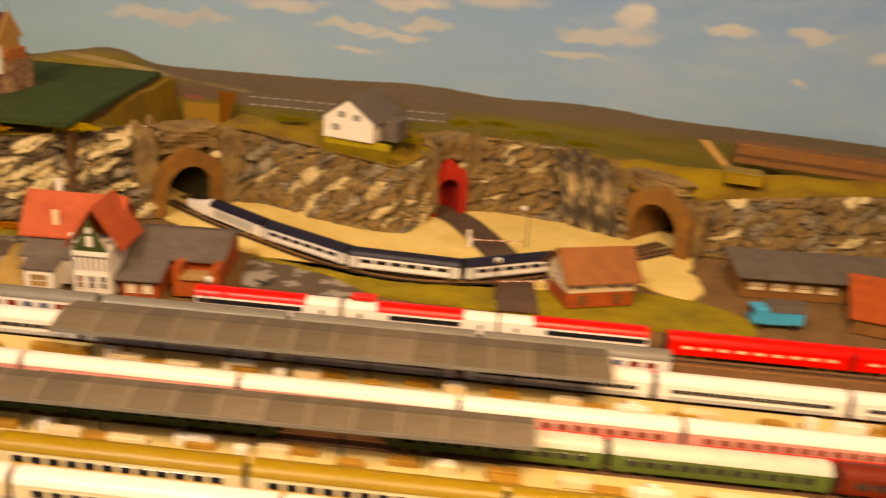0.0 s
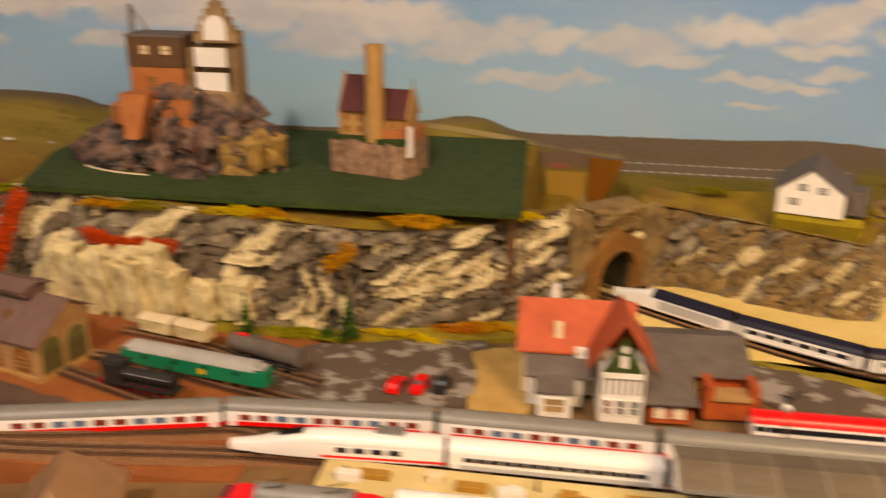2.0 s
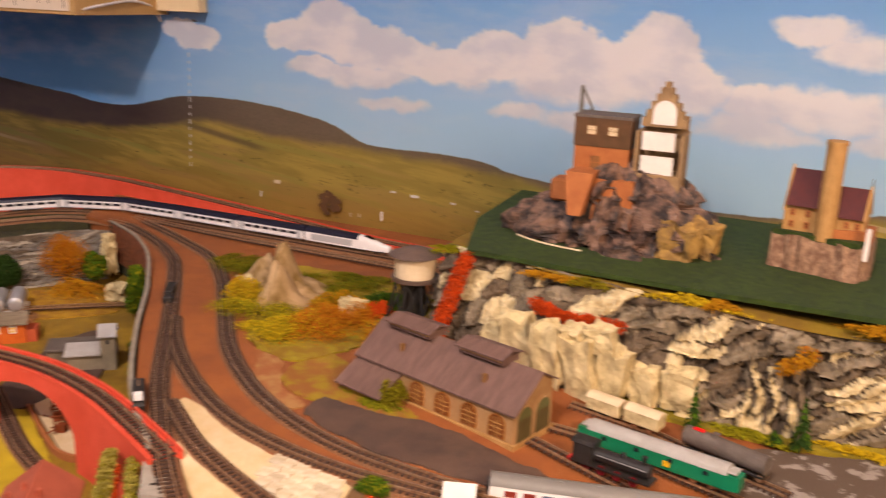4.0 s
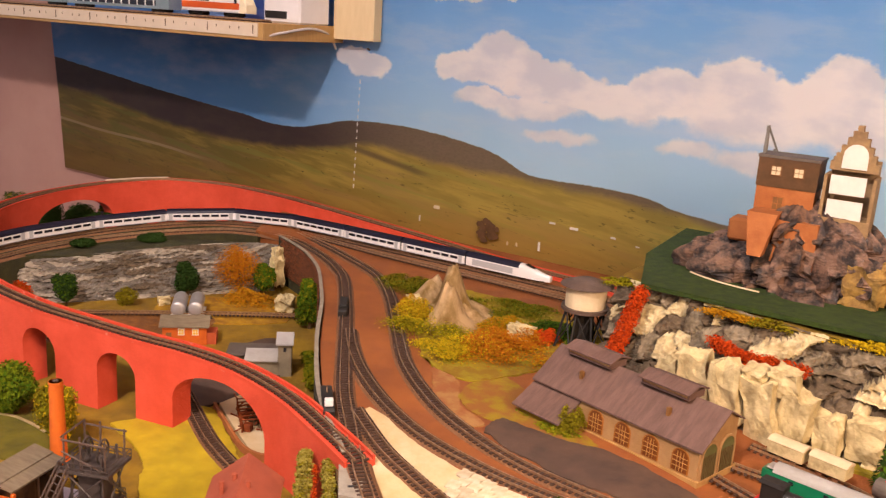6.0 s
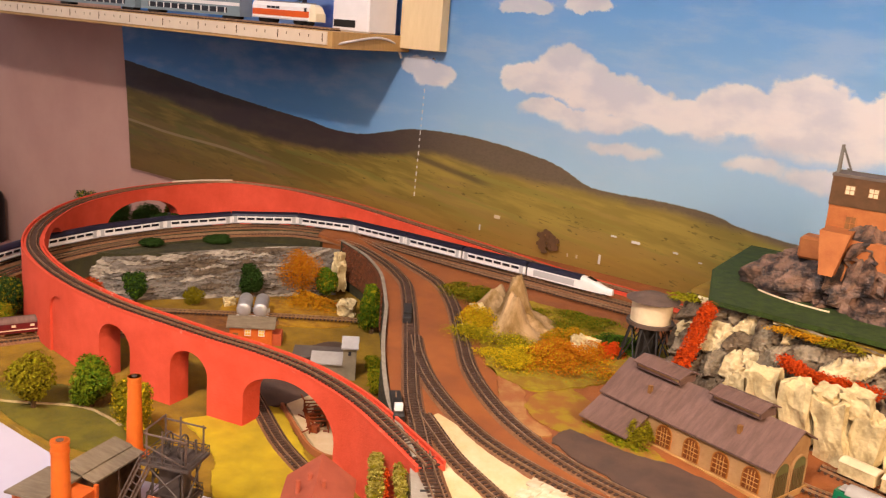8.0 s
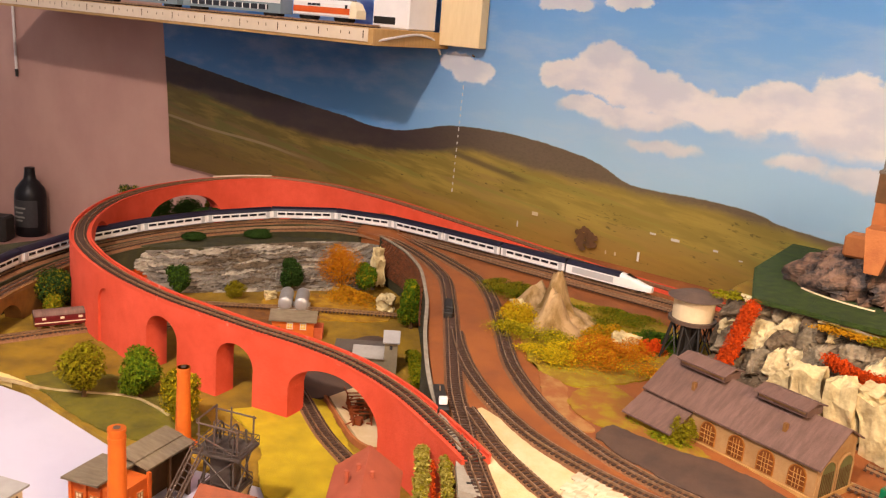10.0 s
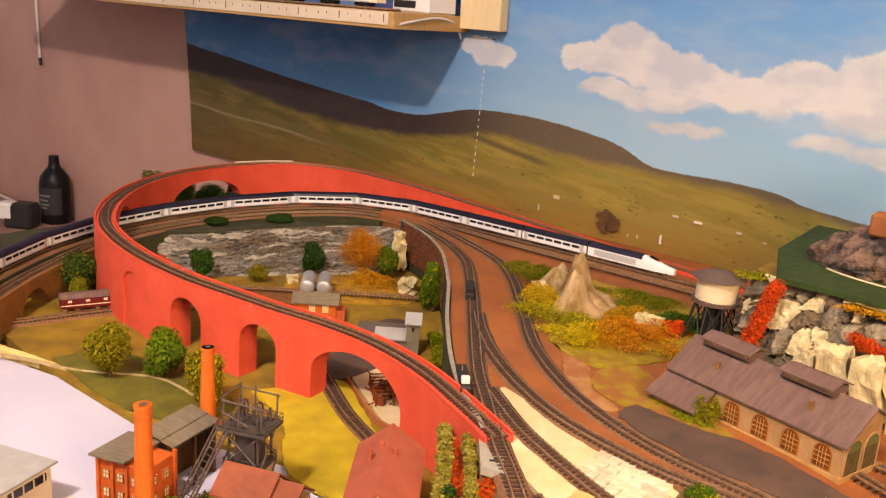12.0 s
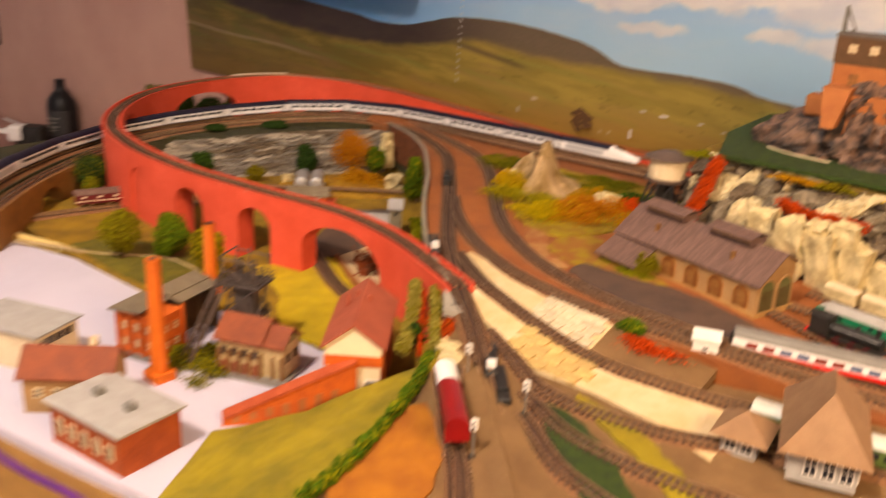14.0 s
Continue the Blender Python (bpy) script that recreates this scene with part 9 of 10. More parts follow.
for k in range(15):
    u = k / 14
    p = Vector((0.008 * u, 0.04 * u, 0.074 * u))
    rod(bm, p + Vector((-0.006, 0, 0)), p + Vector((0.006, 0, 0)), 0.0006, seg=5)
    rod(bm, p + Vector((-0.006, 0, 0)), p + Vector((-0.006, 0, 0.007)), 0.0005, seg=5)
    rod(bm, p + Vector((0.006, 0, 0)), p + Vector((0.006, 0, 0.007)), 0.0005, seg=5)
part("lattice", bm, "brown_steel", cv)
for k, (x, y) in enumerate(((-1.035, 0.44), (-1.02, 0.45), (-1.045, 0.425), (-1.005, 0.425))):
    thicket(x, y, -0.0495, 0.05, 0.042, 0.016, ("leaf_olive", "leaf_dark"), "dull olive scrub round the conveyor's foot", 140 + k, n=900)

# grey-roofed works, brown-roofed house, brick-walled factory
wk = thing("works_building", -1.150, 0.332, -0.05, 20, "long works building with a pale grey roof and roof windows", "factory")
part("wall", box(0, 0, 0.019, 0.088, 0.052, 0.038), "cream_wall", wk)
part("roof", prism([(-0.048, -0.030), (0.048, -0.030), (0.048, 0.030), (-0.048, 0.030)], lambda x, y: 0.0385 + 0.18 * (0.03 - abs(y)), lambda x, y: 0.0405 + 0.18 * (0.03 - abs(y))), "roof_grey_light", wk)
part("window_band", box(0.0445, 0, 0.030, 0.001, 0.040, 0.007), "window_dark", wk)
for y in (-0.016, -0.005, 0.006, 0.017):
    part("glazing_bar", box(0.0452, y, 0.030, 0.001, 0.0012, 0.008), "cream_wall", wk)
bh = thing("brown_roofed_house", -1.031, 0.322, -0.05, 42, "house with a brown pitched roof and a pale chimney", "house")
part("wall", gable_body(0.075, 0.042, 0, 0.036, 0.054), "tan_wall", bh)
gable_roof(bh, 0.075, 0.042, 0.036, 0.054, "roof_brown_red", 0.004, 0.0018)
part("chimney", box(0.018, 0.004, 0.056, 0.006, 0.006, 0.012), "cream_wall", bh)
for x in (-0.024, -0.008, 0.008, 0.024):
    pane_at(bh, x, -0.0214, 0.020, 0.006, 0.008, "window_dark", rim="cream_wall")
fb = thing("factory_hall", -0.945, 0.31, -0.05, 6, "red brick factory hall with a flat light grey roof", "factory")
part("wall", box(0, 0, 0.018, 0.088, 0.058, 0.036), "brick_red", fb)
part("roof", box(0, 0, 0.0375, 0.096, 0.066, 0.003, 0.0005), "roof_grey_light", fb)
for x in (-0.02, 0.02):
    part("roof_vent", box(x, 0, 0.042, 0.008, 0.008, 0.007, 0.001), "coach_grey", fb)
for x in (-0.032, -0.016, 0.0, 0.016, 0.032):
    pane_at(fb, x, -0.0294, 0.018, 0.008, 0.012, "window_dark", rim="cream_wall")

# ramp, signal cabin and red-roofed house by the viaduct's end
rp = thing("brick_ramp", -0.912, 0.389, -0.05, math.degrees(math.atan2(0.075, 0.055)), "inclined orange brick ramp rising to the signal cabin", "ramp")
L = 0.115
part("wall", prism([(0, -0.006), (L, -0.006), (L, 0.006), (0, 0.006)], 0, lambda x, y: 0.006 + 0.046 * x / L), "orange_brick", rp)
part("coping", prism([(0, -0.0075), (L, -0.0075), (L, 0.0075), (0, 0.0075)], lambda x, y: 0.0062 + 0.046 * x / L, lambda x, y: 0.0085 + 0.046 * x / L), "roof_red", rp)
for k in range(7):
    x = 0.012 + 0.014 * k
    pane_at(rp, x, -0.0064, 0.004 + 0.02 * x / L, 0.006, 0.004 + 0.012 * x / L, "castle_orange", name="panel")
rh = thing("red_roofed_house", -0.880, 0.524, -0.045, 128, "house with a plain red roof and pale gable under the viaduct", "house")
part("wall", gable_body(0.108, 0.050, 0.0, 0.058, 0.078), "orange_brick", rh)
gable_roof(rh, 0.108, 0.050, 0.060, 0.079, "roof_dull_red", 0.004, 0.002)
for x in (-0.0546, 0.0546):
    part("gable", along_x([(-0.025, 0.050), (0.025, 0.050), (0.025, 0.060), (0, 0.078), (-0.025, 0.060)], x - 0.0006, x + 0.0006), "ivory_plastic", rh)
for x, y in ((0.012, -0.006), (0.022, 0.006), (0.010, 0.014)):
    part("roof_vent", rod(bmesh.new(), (x, y, 0.070), (x, y, 0.0815), 0.002, seg=12), "roof_dull_red", rh)
part("band", box(-0.0552, 0, 0.046, 0.0014, 0.052, 0.010), "orange_brick", rh, "orange brick band")
part("lower_front", box(-0.0550, 0, 0.020, 0.0012, 0.048, 0.040), "cream_wall", rh, "pale lower front wall")
for y in (-0.015, 0.0, 0.015):
    pane_at(rh, -0.0560, y, 0.022, 0.008, 0.012, "window_dark", axis="x", rim="white_wall")

# ---- things inside the loop ----
tk = thing("tank_stand", -1.398, 0.918, -0.045, 44, "two silver horizontal tanks on a white frame", "tank")
part("frame", box(0, 0, 0.003, 0.046, 0.044, 0.006, 0.0006), "white_wall", tk)
for x in (-0.0118, 0.0118):
    b = part("tank", rod(bmesh.new(), (x, -0.022, 0.0165), (x, 0.022, 0.0185), 0.0102, seg=28), "tank_silver", tk, smooth=True)
    for e in (-1, 1):
        bm = bmesh.new()
        bmesh.ops.create_uvsphere(bm, u_segments=20, v_segments=10, radius=0.0101, matrix=pose(x, e * 0.022, 0.0175 + e * 0.001) @ Matrix.Diagonal((1, 0.32, 1, 1)))
        part("end_cap", bm, "tank_silver", b, smooth=True)
    part("saddle", box(x, -0.010, 0.0075, 0.018, 0.003, 0.005), "white_wall", tk)
    part("saddle", box(x, 0.010, 0.0075, 0.018, 0.003, 0.005), "white_wall", tk)
hu = thing("wooden_hut", -1.318, 0.846, -0.045, 42, "small orange wooden hut with a grey roof and white windows", "hut")
part("wall", gable_body(0.056, 0.030, 0, 0.026, 0.034), "hut_orange", hu)
gable_roof(hu, 0.056, 0.030, 0.027, 0.035, "shed_roof", 0.004, 0.0016)
for x in (-0.004, 0.014):
    pane_at(hu, x, -0.0156, 0.0185, 0.007, 0.008, "yellow_plastic", rim="white_wall", deep=0.0012)
part("door", box(-0.020, -0.0155, 0.009, 0.007, 0.001, 0.016), "castle_brown", hu)
part("annex", box(0.034, 0.0, 0.008, 0.012, 0.024, 0.016), "roof_red", hu)
gh = thing("grey_house", -1.145, 0.852, -0.045, 40, "grey house with a small square tower and dark low roof", "house")
part("tower", box(0.0, 0, 0.021, 0.016, 0.018, 0.042), "mill_wall", gh)
for e in (-1, 1):
    part("tower_roof", along_x([(0, 0.053), (e * 0.013, 0.0415), (e * 0.013, 0.0432), (0, 0.0547)], -0.0105, 0.0105), "grey_metal", gh)
pane_at(gh, 0.0, -0.0094, 0.035, 0.0035, 0.005, "window_dark")
part("wing", box(-0.026, 0.0, 0.010, 0.038, 0.020, 0.020), "mill_wall", gh)
part("wing_roof", prism([(-0.048, -0.014), (-0.0085, -0.014), (-0.0085, 0.014), (-0.048, 0.014)], lambda x, y: 0.0205 + 0.2 * (y + 0.014), lambda x, y: 0.0222 + 0.2 * (y + 0.014)), "roof_grey_light", gh)
part("hall", box(-0.040, 0.030, 0.009, 0.06, 0.034, 0.018), "shed_roof", gh)
part("hall_roof", box(-0.040, 0.030, 0.0195, 0.066, 0.040, 0.003, 0.0006), "roof_slate", gh)
slab = tagged(part("loading_slab", prism([(-1.13, 0.733), (-1.081, 0.706), (-1.03, 0.680), (-1.0, 0.676), (-1.0, 0.70), (-1.09, 0.80), (-1.13, 0.80)], -0.0445, -0.0395), "ramp_cream"), "pale concrete loading slab beside the spur track", "slab", kind="structure")
jk = thing("rusty_framework", -1.072, 0.722, -0.039, -38, "rusty brown framework heaped on the loading slab", "framework")
rng = random.Random(77)
for k in range(22):
    a = Vector((rng.uniform(-0.03, 0.03), rng.uniform(-0.012, 0.012), rng.uniform(0.001, 0.014)))
    b = a + Vector((rng.uniform(-0.012, 0.012), rng.uniform(-0.012, 0.012), rng.uniform(-0.003, 0.010)))
    b.z = max(0.001, b.z)
    part("bar", rods((a, b, 0.0009), seg=5), "rust", jk)
for k in range(7):
    x = -0.028 + 0.009 * k
    part("upright", rods(((x, -0.010, 0), (x, -0.010, 0.015), 0.0008), ((x, 0.010, 0), (x, 0.010, 0.015), 0.0008), ((x, -0.010, 0.014), (x, 0.010, 0.014), 0.0008), seg=5), "rust", jk)
for k in range(4):
    part("crate", box(-0.02 + 0.014 * k, 0.004 * (-1) ** k, 0.004, 0.009, 0.008, 0.008, 0.0005, 20 * k), "rust" if k % 2 else "timber", jk)
ks = thing("kerb", 0, 0, 0, 0, "orange-painted edge of the loading slab", "kerb")
kl = spline([(-1.132, 0.728, -0.0445), (-1.081, 0.700, -0.0445), (-1.038, 0.678, -0.0445), (-1.012, 0.674, -0.0445), (-1.0, 0.680, -0.0445)], 0.006)
part("edge", loft([[p + q * w + Vector((0, 0, z)) for w, z in ((-0.0016, 0), (0.0016, 0), (0.0016, 0.0075), (-0.0016, 0.0075))] for p, q in zip(kl, sides(kl))]), "castle_orange", ks)


def signal(x, y, z, h, label, head="white_wall"):
    th = thing("signal_post", x, y, z, 20, label, "signal", "track signals")
    part("post", rods(((0, 0, 0), (0, 0, h), 0.0008)), "coach_grey", th)
    part("base", box(0, 0, 0.001, 0.006, 0.006, 0.003), "black_steel", th)
    hd = part("head", box(0, 0, h, 0.0055, 0.003, 0.009, 0.0006), head, th)
    for dz in (-0.002, 0.002):
        part("lens", rod(bmesh.new(), (0, -0.0012, h + dz), (0, -0.0022, h + dz), 0.001, seg=10), "black_steel", hd)


for x, y, z, h in ((-0.67, 0.427, 0.006, 0.028), (-0.679, 0.503, 0.006, 0.026), (-0.746, 0.515, 0.010, 0.026)):
    signal(x, y, z, h, "small white signal on a thin post beside the track")
signal(-1.77, 1.045, 0.006, 0.016, "small black signal beside the outer track", "black_steel")


def turnout_motor(x, y, z, rz, cap):
    th = thing("turnout_motor", x, y, z, rz, "black turnout motor box with a white lamp cap" if cap else "black turnout motor box beside the track", "switch motor", "turnout motors")
    part("case", box(0, 0, 0.004, 0.060, 0.011, 0.008, 0.001), "black_steel", th)
    part("cover", box(-0.006, 0, 0.0092, 0.020, 0.009, 0.003, 0.0006), "black_steel", th)
    if cap:
        part("lamp_cap", box(-0.019, 0, 0.012, 0.006, 0.008, 0.007, 0.0006), "white_plastic", th)
        part("crank", rods(((0.012, 0, 0.008), (0.018, 0, 0.011), 0.0008)), "rail", th)


turnout_motor(-0.940, 0.694, 0.0285, 134, True)
turnout_motor(-1.115, 0.923, 0.0285, 128, False)
turnout_motor(-0.745, 0.545, 0.010, 128, True)
turnout_motor(-0.715, 0.520, 0.008, 132, False)
sl = thing("concrete_slab", -0.840, 0.612, 0.021, -48, "grey concrete slab beside the turnout", "slab")
part("slab", prism([(-0.040, -0.011), (0.034, -0.013), (0.042, 0.005), (-0.034, 0.010)], 0, 0.0065), "concrete", sl)
part("slot", box(0.022, -0.002, 0.0062, 0.003, 0.007, 0.001), "black_steel", sl)

# ---- shelf on the wall ----
sf = thing("wall_shelf", -2.2, 1.25, 0.338, 0, "long wooden wall shelf with a white ruler tape on its edge", "shelf")
part("board", box(0.01, 0, 0.014, 1.40, 0.20, 0.028, 0.001), "shelf_wood", sf)
tp = part("ruler_tape", box(0.0, -0.1012, 0.0165, 1.40, 0.0016, 0.021), "tape_white", sf, "white paper ruler tape")
k = 0
while k * 0.0106 < 1.36:
    x = 0.69 - 0.0106 * k
    if k % 10 in (3, 5):
        part("tick", box(x, -0.1023, 0.018, 0.0012, 0.0006, 0.005), "timber", tp)
    elif k % 10 == 0:
        part("tick", box(x, -0.1023, 0.017, 0.0016, 0.0006, 0.013), "timber", tp)
    elif k % 10 == 8:
        part("tick", box(x, -0.1023, 0.019, 0.0010, 0.0006, 0.004), "timber", tp)
    k += 1
up = tagged(part("shelf_upright", box(-1.447, 1.333, 0.60, 0.09, 0.022, 0.51, 0.001), "upright_wood"), "pale cream wooden upright carrying the shelf", "bracket")
tr = thing("railway_track", -2.2, 1.205, 0.366, 0, "straight display track lying on the wall shelf", "track", "tracks")
for e in (-1, 1):
    part("rail", box(0.0, e * 0.0082, 0.0035, 1.33, 0.0012, 0.003), "rail", tr)
tie = part("sleeper", box(0, 0, 0.001, 0.0045, 0.028, 0.002), "sleeper", tr)
tie.matrix_basis = pose(-0.66, 0, 0)
for k in range(1, 133):
    share("sleeper", tie.data, tr, pose(-0.66 + 0.01 * k, 0, 0))
lc = thing("shelf_locomotive", -1.655, 1.205, 0.370, 0, "white model locomotive with a broad orange stripe on the shelf track", "locomotive")
part("body", along_x([(-0.014, 0.010), (0.014, 0.010), (0.0145, 0.038), (0.010, 0.046), (-0.010, 0.046), (-0.0145, 0.038)], -0.082, 0.072), "white_plastic", lc)
part("nose", loft([[Vector((x, y * s, 0.010 + (z - 0.010) * s2)) for y, z in ((-0.014, 0.010), (0.014, 0.010), (0.0145, 0.038), (0.010, 0.046), (-0.010, 0.046), (-0.0145, 0.038))] for x, s, s2 in ((0.072, 1, 1), (0.082, 0.96, 0.85), (0.088, 0.9, 0.5))]), "ivory_plastic", lc)
for e in (-1, 1):
    part("stripe", box(-0.005, e * 0.0147, 0.0235, 0.152, 0.0008, 0.013), "orange_plastic", lc)
    for x in (-0.036, -0.024, -0.012):
        part("window", box(x, e * 0.0150, 0.0345, 0.010, 0.0008, 0.005), "window_dark", lc)
    part("window", box(0.062, e * 0.0150, 0.0335, 0.006, 0.0008, 0.008), "window_dark", lc)
    part("skirt", box(-0.005, e * 0.0146, 0.0115, 0.148, 0.0006, 0.003), "panel_grey", lc)
for x in (-0.05, 0.045):
    bg = part("bogie", box(x, 0, 0.007, 0.040, 0.018, 0.006, 0.0006), "black_steel", lc)
    for dx in (-0.013, 0.013):
        part("wheel", rod(bmesh.new(), (x + dx, -0.009, 0.0045), (x + dx, 0.009, 0.0045), 0.0048, seg=16), "black_steel", bg)
lc.matrix_basis = pose(-1.655, 1.205, 0.370) @ Matrix.Diagonal((0.94, 0.9, 0.8, 1))
part("roof", along_x([(-0.0095, 0.0455), (0.0095, 0.0455), (0.006, 0.0485), (-0.006, 0.0485)], -0.078, 0.068), "coach_grey", lc)
part("pantograph", rods(((0.02, -0.006, 0.046), (0.04, 0, 0.056), 0.0007), ((0.04, 0, 0.056), (0.02, 0.006, 0.046), 0.0007)), "black_steel", lc)
ll = thing("led_light", -1.672, 1.262, 0.366, 0, "small round lamp glowing lilac behind the shelf locomotive", "lamp")
part("stem", rod(bmesh.new(), (0, 0, 0), (0, 0, 0.062), 0.006, 0.004, 12), "black_steel", ll)
bm = bmesh.new()
ring = [[Vector((math.cos(a) * r, math.sin(a) * r, z)) for a in [k * math.tau / 28 for k in range(28)]] for r, z in ((0.018, 0.062), (0.036, 0.066), (0.040, 0.073), (0.034, 0.079))]
rows_ = [[bm.verts.new(v) for v in row] for row in ring]
for a, b in zip(rows_, rows_[1:]):
    for k in range(28):
        bm.faces.new((a[k], a[(k + 1) % 28], b[(k + 1) % 28], b[k]))
bm.faces.new(rows_[0][::-1])
bm.faces.new(rows_[-1])
part("glowing_dish", bm, "lilac_glow", ll, "lilac-white glowing dish", smooth=True)
dd = thing("shelf_coach", -1.915, 1.205, 0.370, 0, "grey and teal double-deck model coach on the shelf track", "train coach", "shelf coaches")
part("body", along_x([(-0.0145, 0.006), (0.0145, 0.006), (0.0145, 0.044), (0.009, 0.053), (-0.009, 0.053), (-0.0145, 0.044)], -0.15, 0.15), "coach_teal", dd)
for e in (-1, 1):
    for z in (0.016, 0.038):
        part("window_band", box(-0.005, e * 0.0149, z, 0.24, 0.0008, 0.009), "window_dark", dd)
        for k in range(11):
            part("window_post", box(-0.12 + 0.023 * k, e * 0.0153, z, 0.003, 0.0008, 0.010), "white_plastic", dd)
    part("stripe", box(0, e * 0.0149, 0.027, 0.298, 0.0008, 0.006), "white_plastic", dd)
for x in (-0.115, 0.115):
    bg = part("bogie", box(x, 0, 0.004, 0.040, 0.018, 0.005, 0.0006), "black_steel", dd)
    for dx in (-0.013, 0.013):
        part("wheel", rod(bmesh.new(), (x + dx, -0.009, 0.0045), (x + dx, 0.009, 0.0045), 0.0045, seg=16), "black_steel", bg)
copy_thing(dd, pose(-2.235, 1.205, 0.370))
wb = thing("white_box", -1.535, 1.275, 0.366, 0, "white plastic box with a black slot on the shelf's end", "box")
part("case", box(0, 0, 0.055, 0.085, 0.075, 0.11, 0.003), "white_plastic", wb)
part("slot", box(-0.012, -0.038, 0.014, 0.05, 0.001, 0.012), "black_steel", wb)
bm = bmesh.new()
cl = spline([(-1.497, 1.152, 0.340), (-1.492, 1.165, 0.346), (-1.487, 1.20, 0.353), (-1.487, 1.26, 0.360), (-1.492, 1.31, 0.352), (-1.500, 1.335, 0.335), (-1.497, 1.338, 0.322)], 0.006)
for a, b in zip(cl, cl[1:]):
    rod(bm, a, b, 0.0022, seg=8)
tagged(part("cable", bm, "cable_white", smooth=True), "white cable curling off the shelf's end", "cable")
part("pin", rod(bmesh.new(), (-1.418, 1.333, 0.331), (-1.413, 1.322, 0.333), 0.0016, seg=8), "timber", backdrop, "small dark pin")

LOOSE = ((-1.868, 1.125, 0.0575), (-1.854, 1.180, 0.0575), (-1.828, 1.235, 0.0570))
# loose rail lying on the viaduct, purple wire on the table's edge
tagged(part("loose_rail", loft([[Vector((x, y + dy, z + dz)) for dy, dz in ((-0.0022, 0), (0.0022, 0), (0.0018, 0.003), (-0.0018, 0.003))] for x, y, z in LOOSE]), "tape_white"), "pale metal rail piece lying loose on the viaduct", "rail")
mt("wire_purple", (0.10, 0.03, 0.16), (0.07, 0.02, 0.12), 0.4, 40, 0.0)
wire = spline([(-1.16, 0.222, -0.057), (-1.06, 0.236, -0.057), (-0.976, 0.243, -0.057), (-0.90, 0.255, -0.057), (-0.82, 0.250, -0.057)], 0.01)
tagged(part("wire", loft([[p + Vector((0, 0.003 * math.cos(2 * math.pi * k / 8), 0.003 * math.sin(2 * math.pi * k / 8))) for k in range(8)] for p in wire]), "wire_purple", smooth=True), "purple insulated wire along the table's edge", "wire")

# framed picture on the wall
pf = thing("picture_frame", -3.605, 1.359, -0.069, 0, "black wooden picture frame with a blank white sheet", "picture frame")
for x, z, w, h in ((0, 0.011, 0.34, 0.022), (0, 0.227, 0.34, 0.022), (-0.159, 0.119, 0.022, 0.194), (0.159, 0.119, 0.022, 0.194)):
    part("frame_bar", box(x, -0.009, z, w, 0.018, h, 0.002), "bottle_black", pf)
part("sheet", box(0, -0.004, 0.119, 0.298, 0.003, 0.196), "white_card", pf, "blank white sheet")

# bottle, plug and cord at the far wall
bt = thing("bottle", -2.951, 1.303, -0.309, 20, "black plastic bottle with a grey printed label", "bottle")
prof = [(0.0245, 0.0), (0.0265, 0.004), (0.0265, 0.072), (0.024, 0.084), (0.015, 0.096), (0.0105, 0.101), (0.0095, 0.108)]
part("body", loft([[Vector((r * math.cos(2 * math.pi * k / 28), r * math.sin(2 * math.pi * k / 28), z)) for k in range(28)] for r, z in prof]), "bottle_black", bt, smooth=True)
part("cap", rod(bmesh.new(), (0, 0, 0.106), (0, 0, 0.121), 0.0095, 0.0085, 20), "bottle_black", bt)
lb = part("label", loft([[Vector((0.0268 * math.cos(a), 0.0268 * math.sin(a), z)) for z in (0.018, 0.066)] + [Vector((0.0262 * math.cos(a), 0.0262 * math.sin(a), z)) for z in (0.066, 0.018)] for a in [-2.6 + 2.2 * k / 16 for k in range(17)]]), "label_grey", bt, "dark grey printed label")
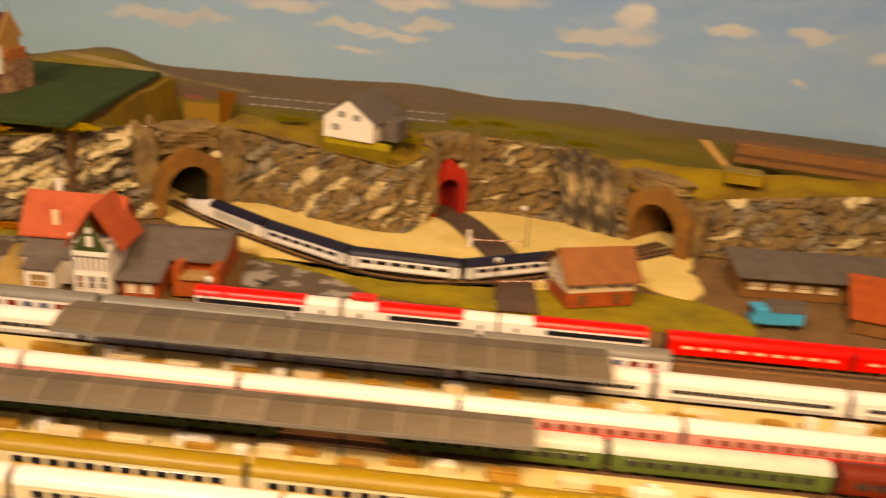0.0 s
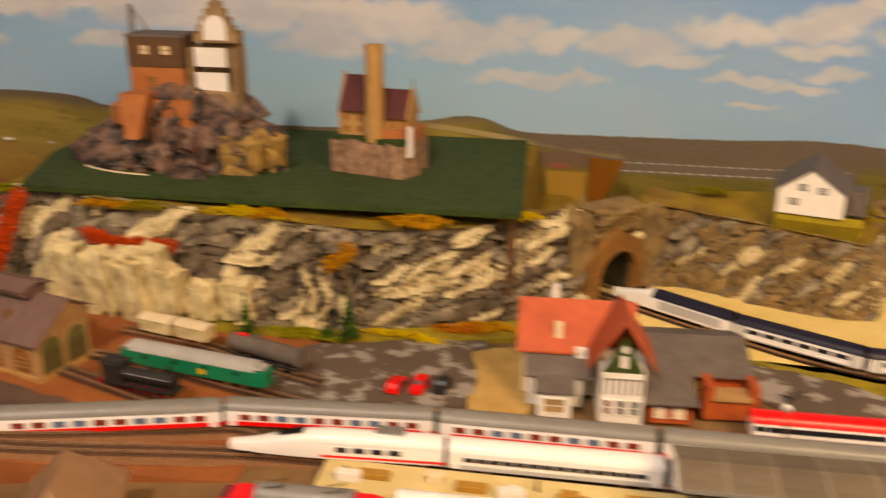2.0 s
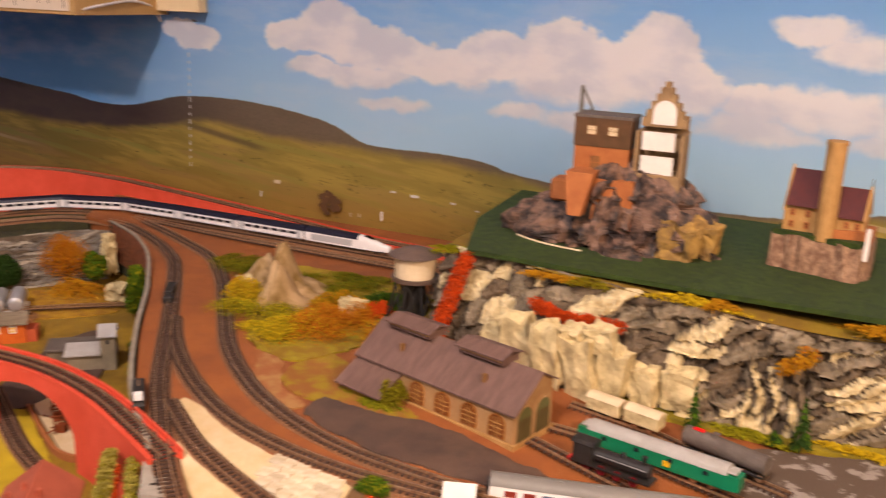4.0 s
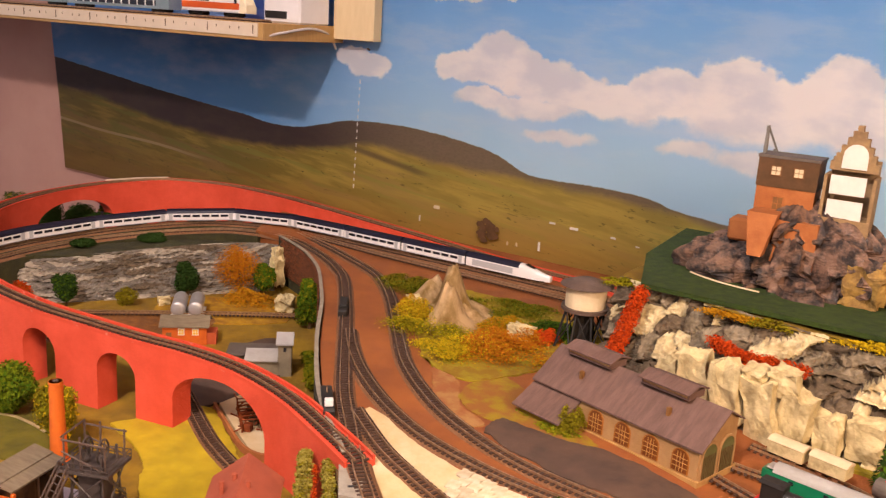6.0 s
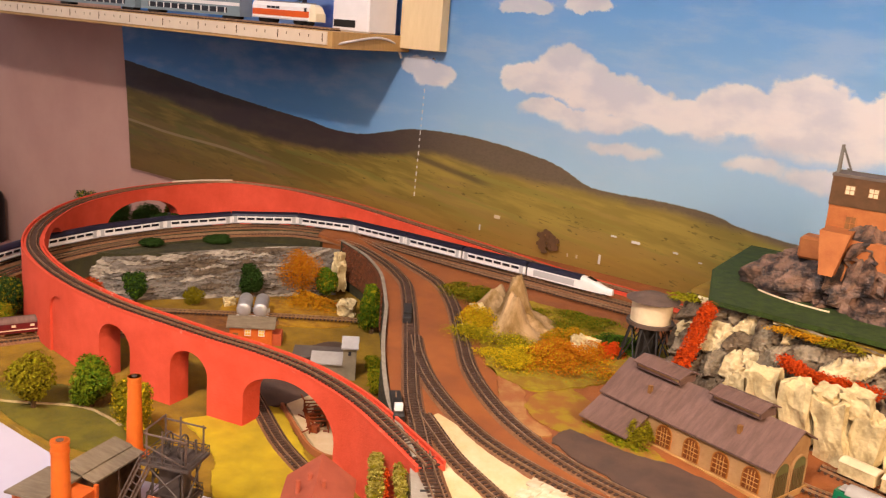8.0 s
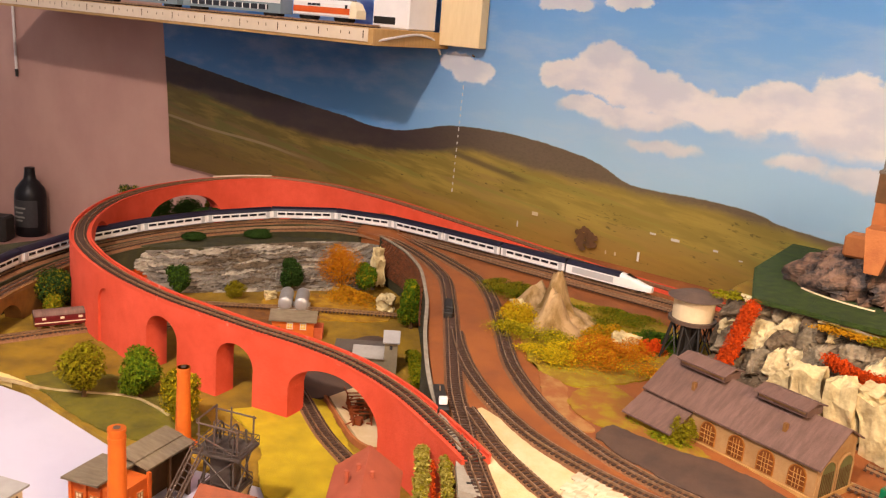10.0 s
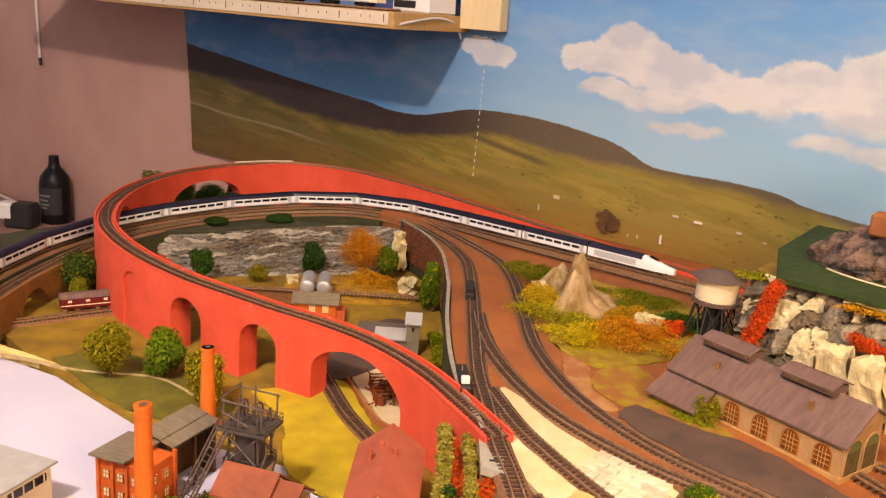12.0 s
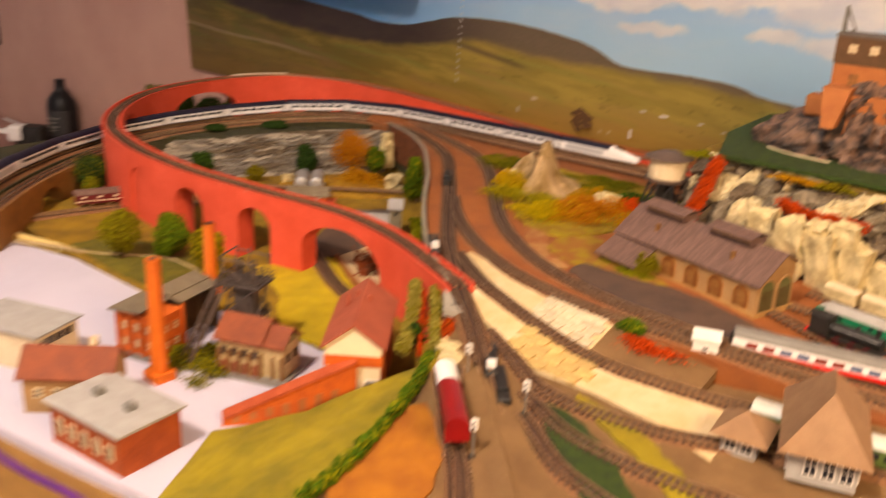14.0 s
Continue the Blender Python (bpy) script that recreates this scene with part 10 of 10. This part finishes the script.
for k, (w, z) in enumerate(((0.9, 0.052), (0.6, 0.044), (0.8, 0.036), (0.5, 0.030))):
    part("print_bar", loft([[Vector((0.0272 * math.cos(a), 0.0272 * math.sin(a), z + dz)) for dz in (-0.0015, 0.0015)] + [Vector((0.0266 * math.cos(a), 0.0266 * math.sin(a), z + dz)) for dz in (0.0015, -0.0015)] for a in [-1.6 - w / 2 + w * i / 6 for i in range(7)]]), "coach_grey", lb)
pg = thing("plug_adaptor", -2.943, 1.199, -0.309, 35, "black and white plug adaptor lying beside the bottle", "plug")
part("body", box(0, 0, 0.022, 0.05, 0.036, 0.044, 0.004), "black_steel", pg)
part("socket", box(-0.022, -0.005, 0.03, 0.03, 0.028, 0.03, 0.004), "white_plastic", pg)
part("prong", rods(((-0.036, -0.012, 0.030), (-0.056, -0.014, 0.032), 0.0025), ((-0.036, 0.002, 0.030), (-0.056, 0.001, 0.033), 0.0025)), "white_plastic", pg)
bt.matrix_basis = pose(-2.951, 1.303, -0.309, 0, 0, 20) @ Matrix.Scale(1.63, 4)
pg.matrix_basis = pose(-2.943, 1.199, -0.309, 0, 0, 35) @ Matrix.Scale(1.63, 4)
for k, a in enumerate(((-3.10, 1.24), (-3.16, 1.30))):
    line = spline([(-2.99, 1.185, -0.262), (-3.05, 1.19 + 0.02 * k, -0.285), (a[0], a[1], -0.302), (-3.40, 1.22 + 0.1 * k, -0.304)], 0.012)
    tagged(part("cable", loft([[p + Vector((0, 0.004 * math.cos(2 * math.pi * q / 8), 0.004 * math.sin(2 * math.pi * q / 8))) for q in range(8)] for p in line]), "cable_white", smooth=True), "thin white cable running from the plug adaptor", "cable", "cables on the desk")
drop = spline([(-3.125, 1.353, 0.72), (-3.12, 1.352, 0.45), (-3.112, 1.352, 0.25), (-3.106, 1.352, 0.15)], 0.03)
bm = loft([[p + Vector((0.004 * math.cos(2 * math.pi * k / 8), 0.004 * math.sin(2 * math.pi * k / 8), 0)) for k in range(8)] for p in drop])
cd = tagged(part("cord", bm, "cable_white", smooth=True), "white cord hanging down the wall", "cord")
part("tip", rod(bmesh.new(), (-3.106, 1.352, 0.152), (-3.105, 1.352, 0.130), 0.005, 0.004, 10), "black_steel", cd, "black cord tip")
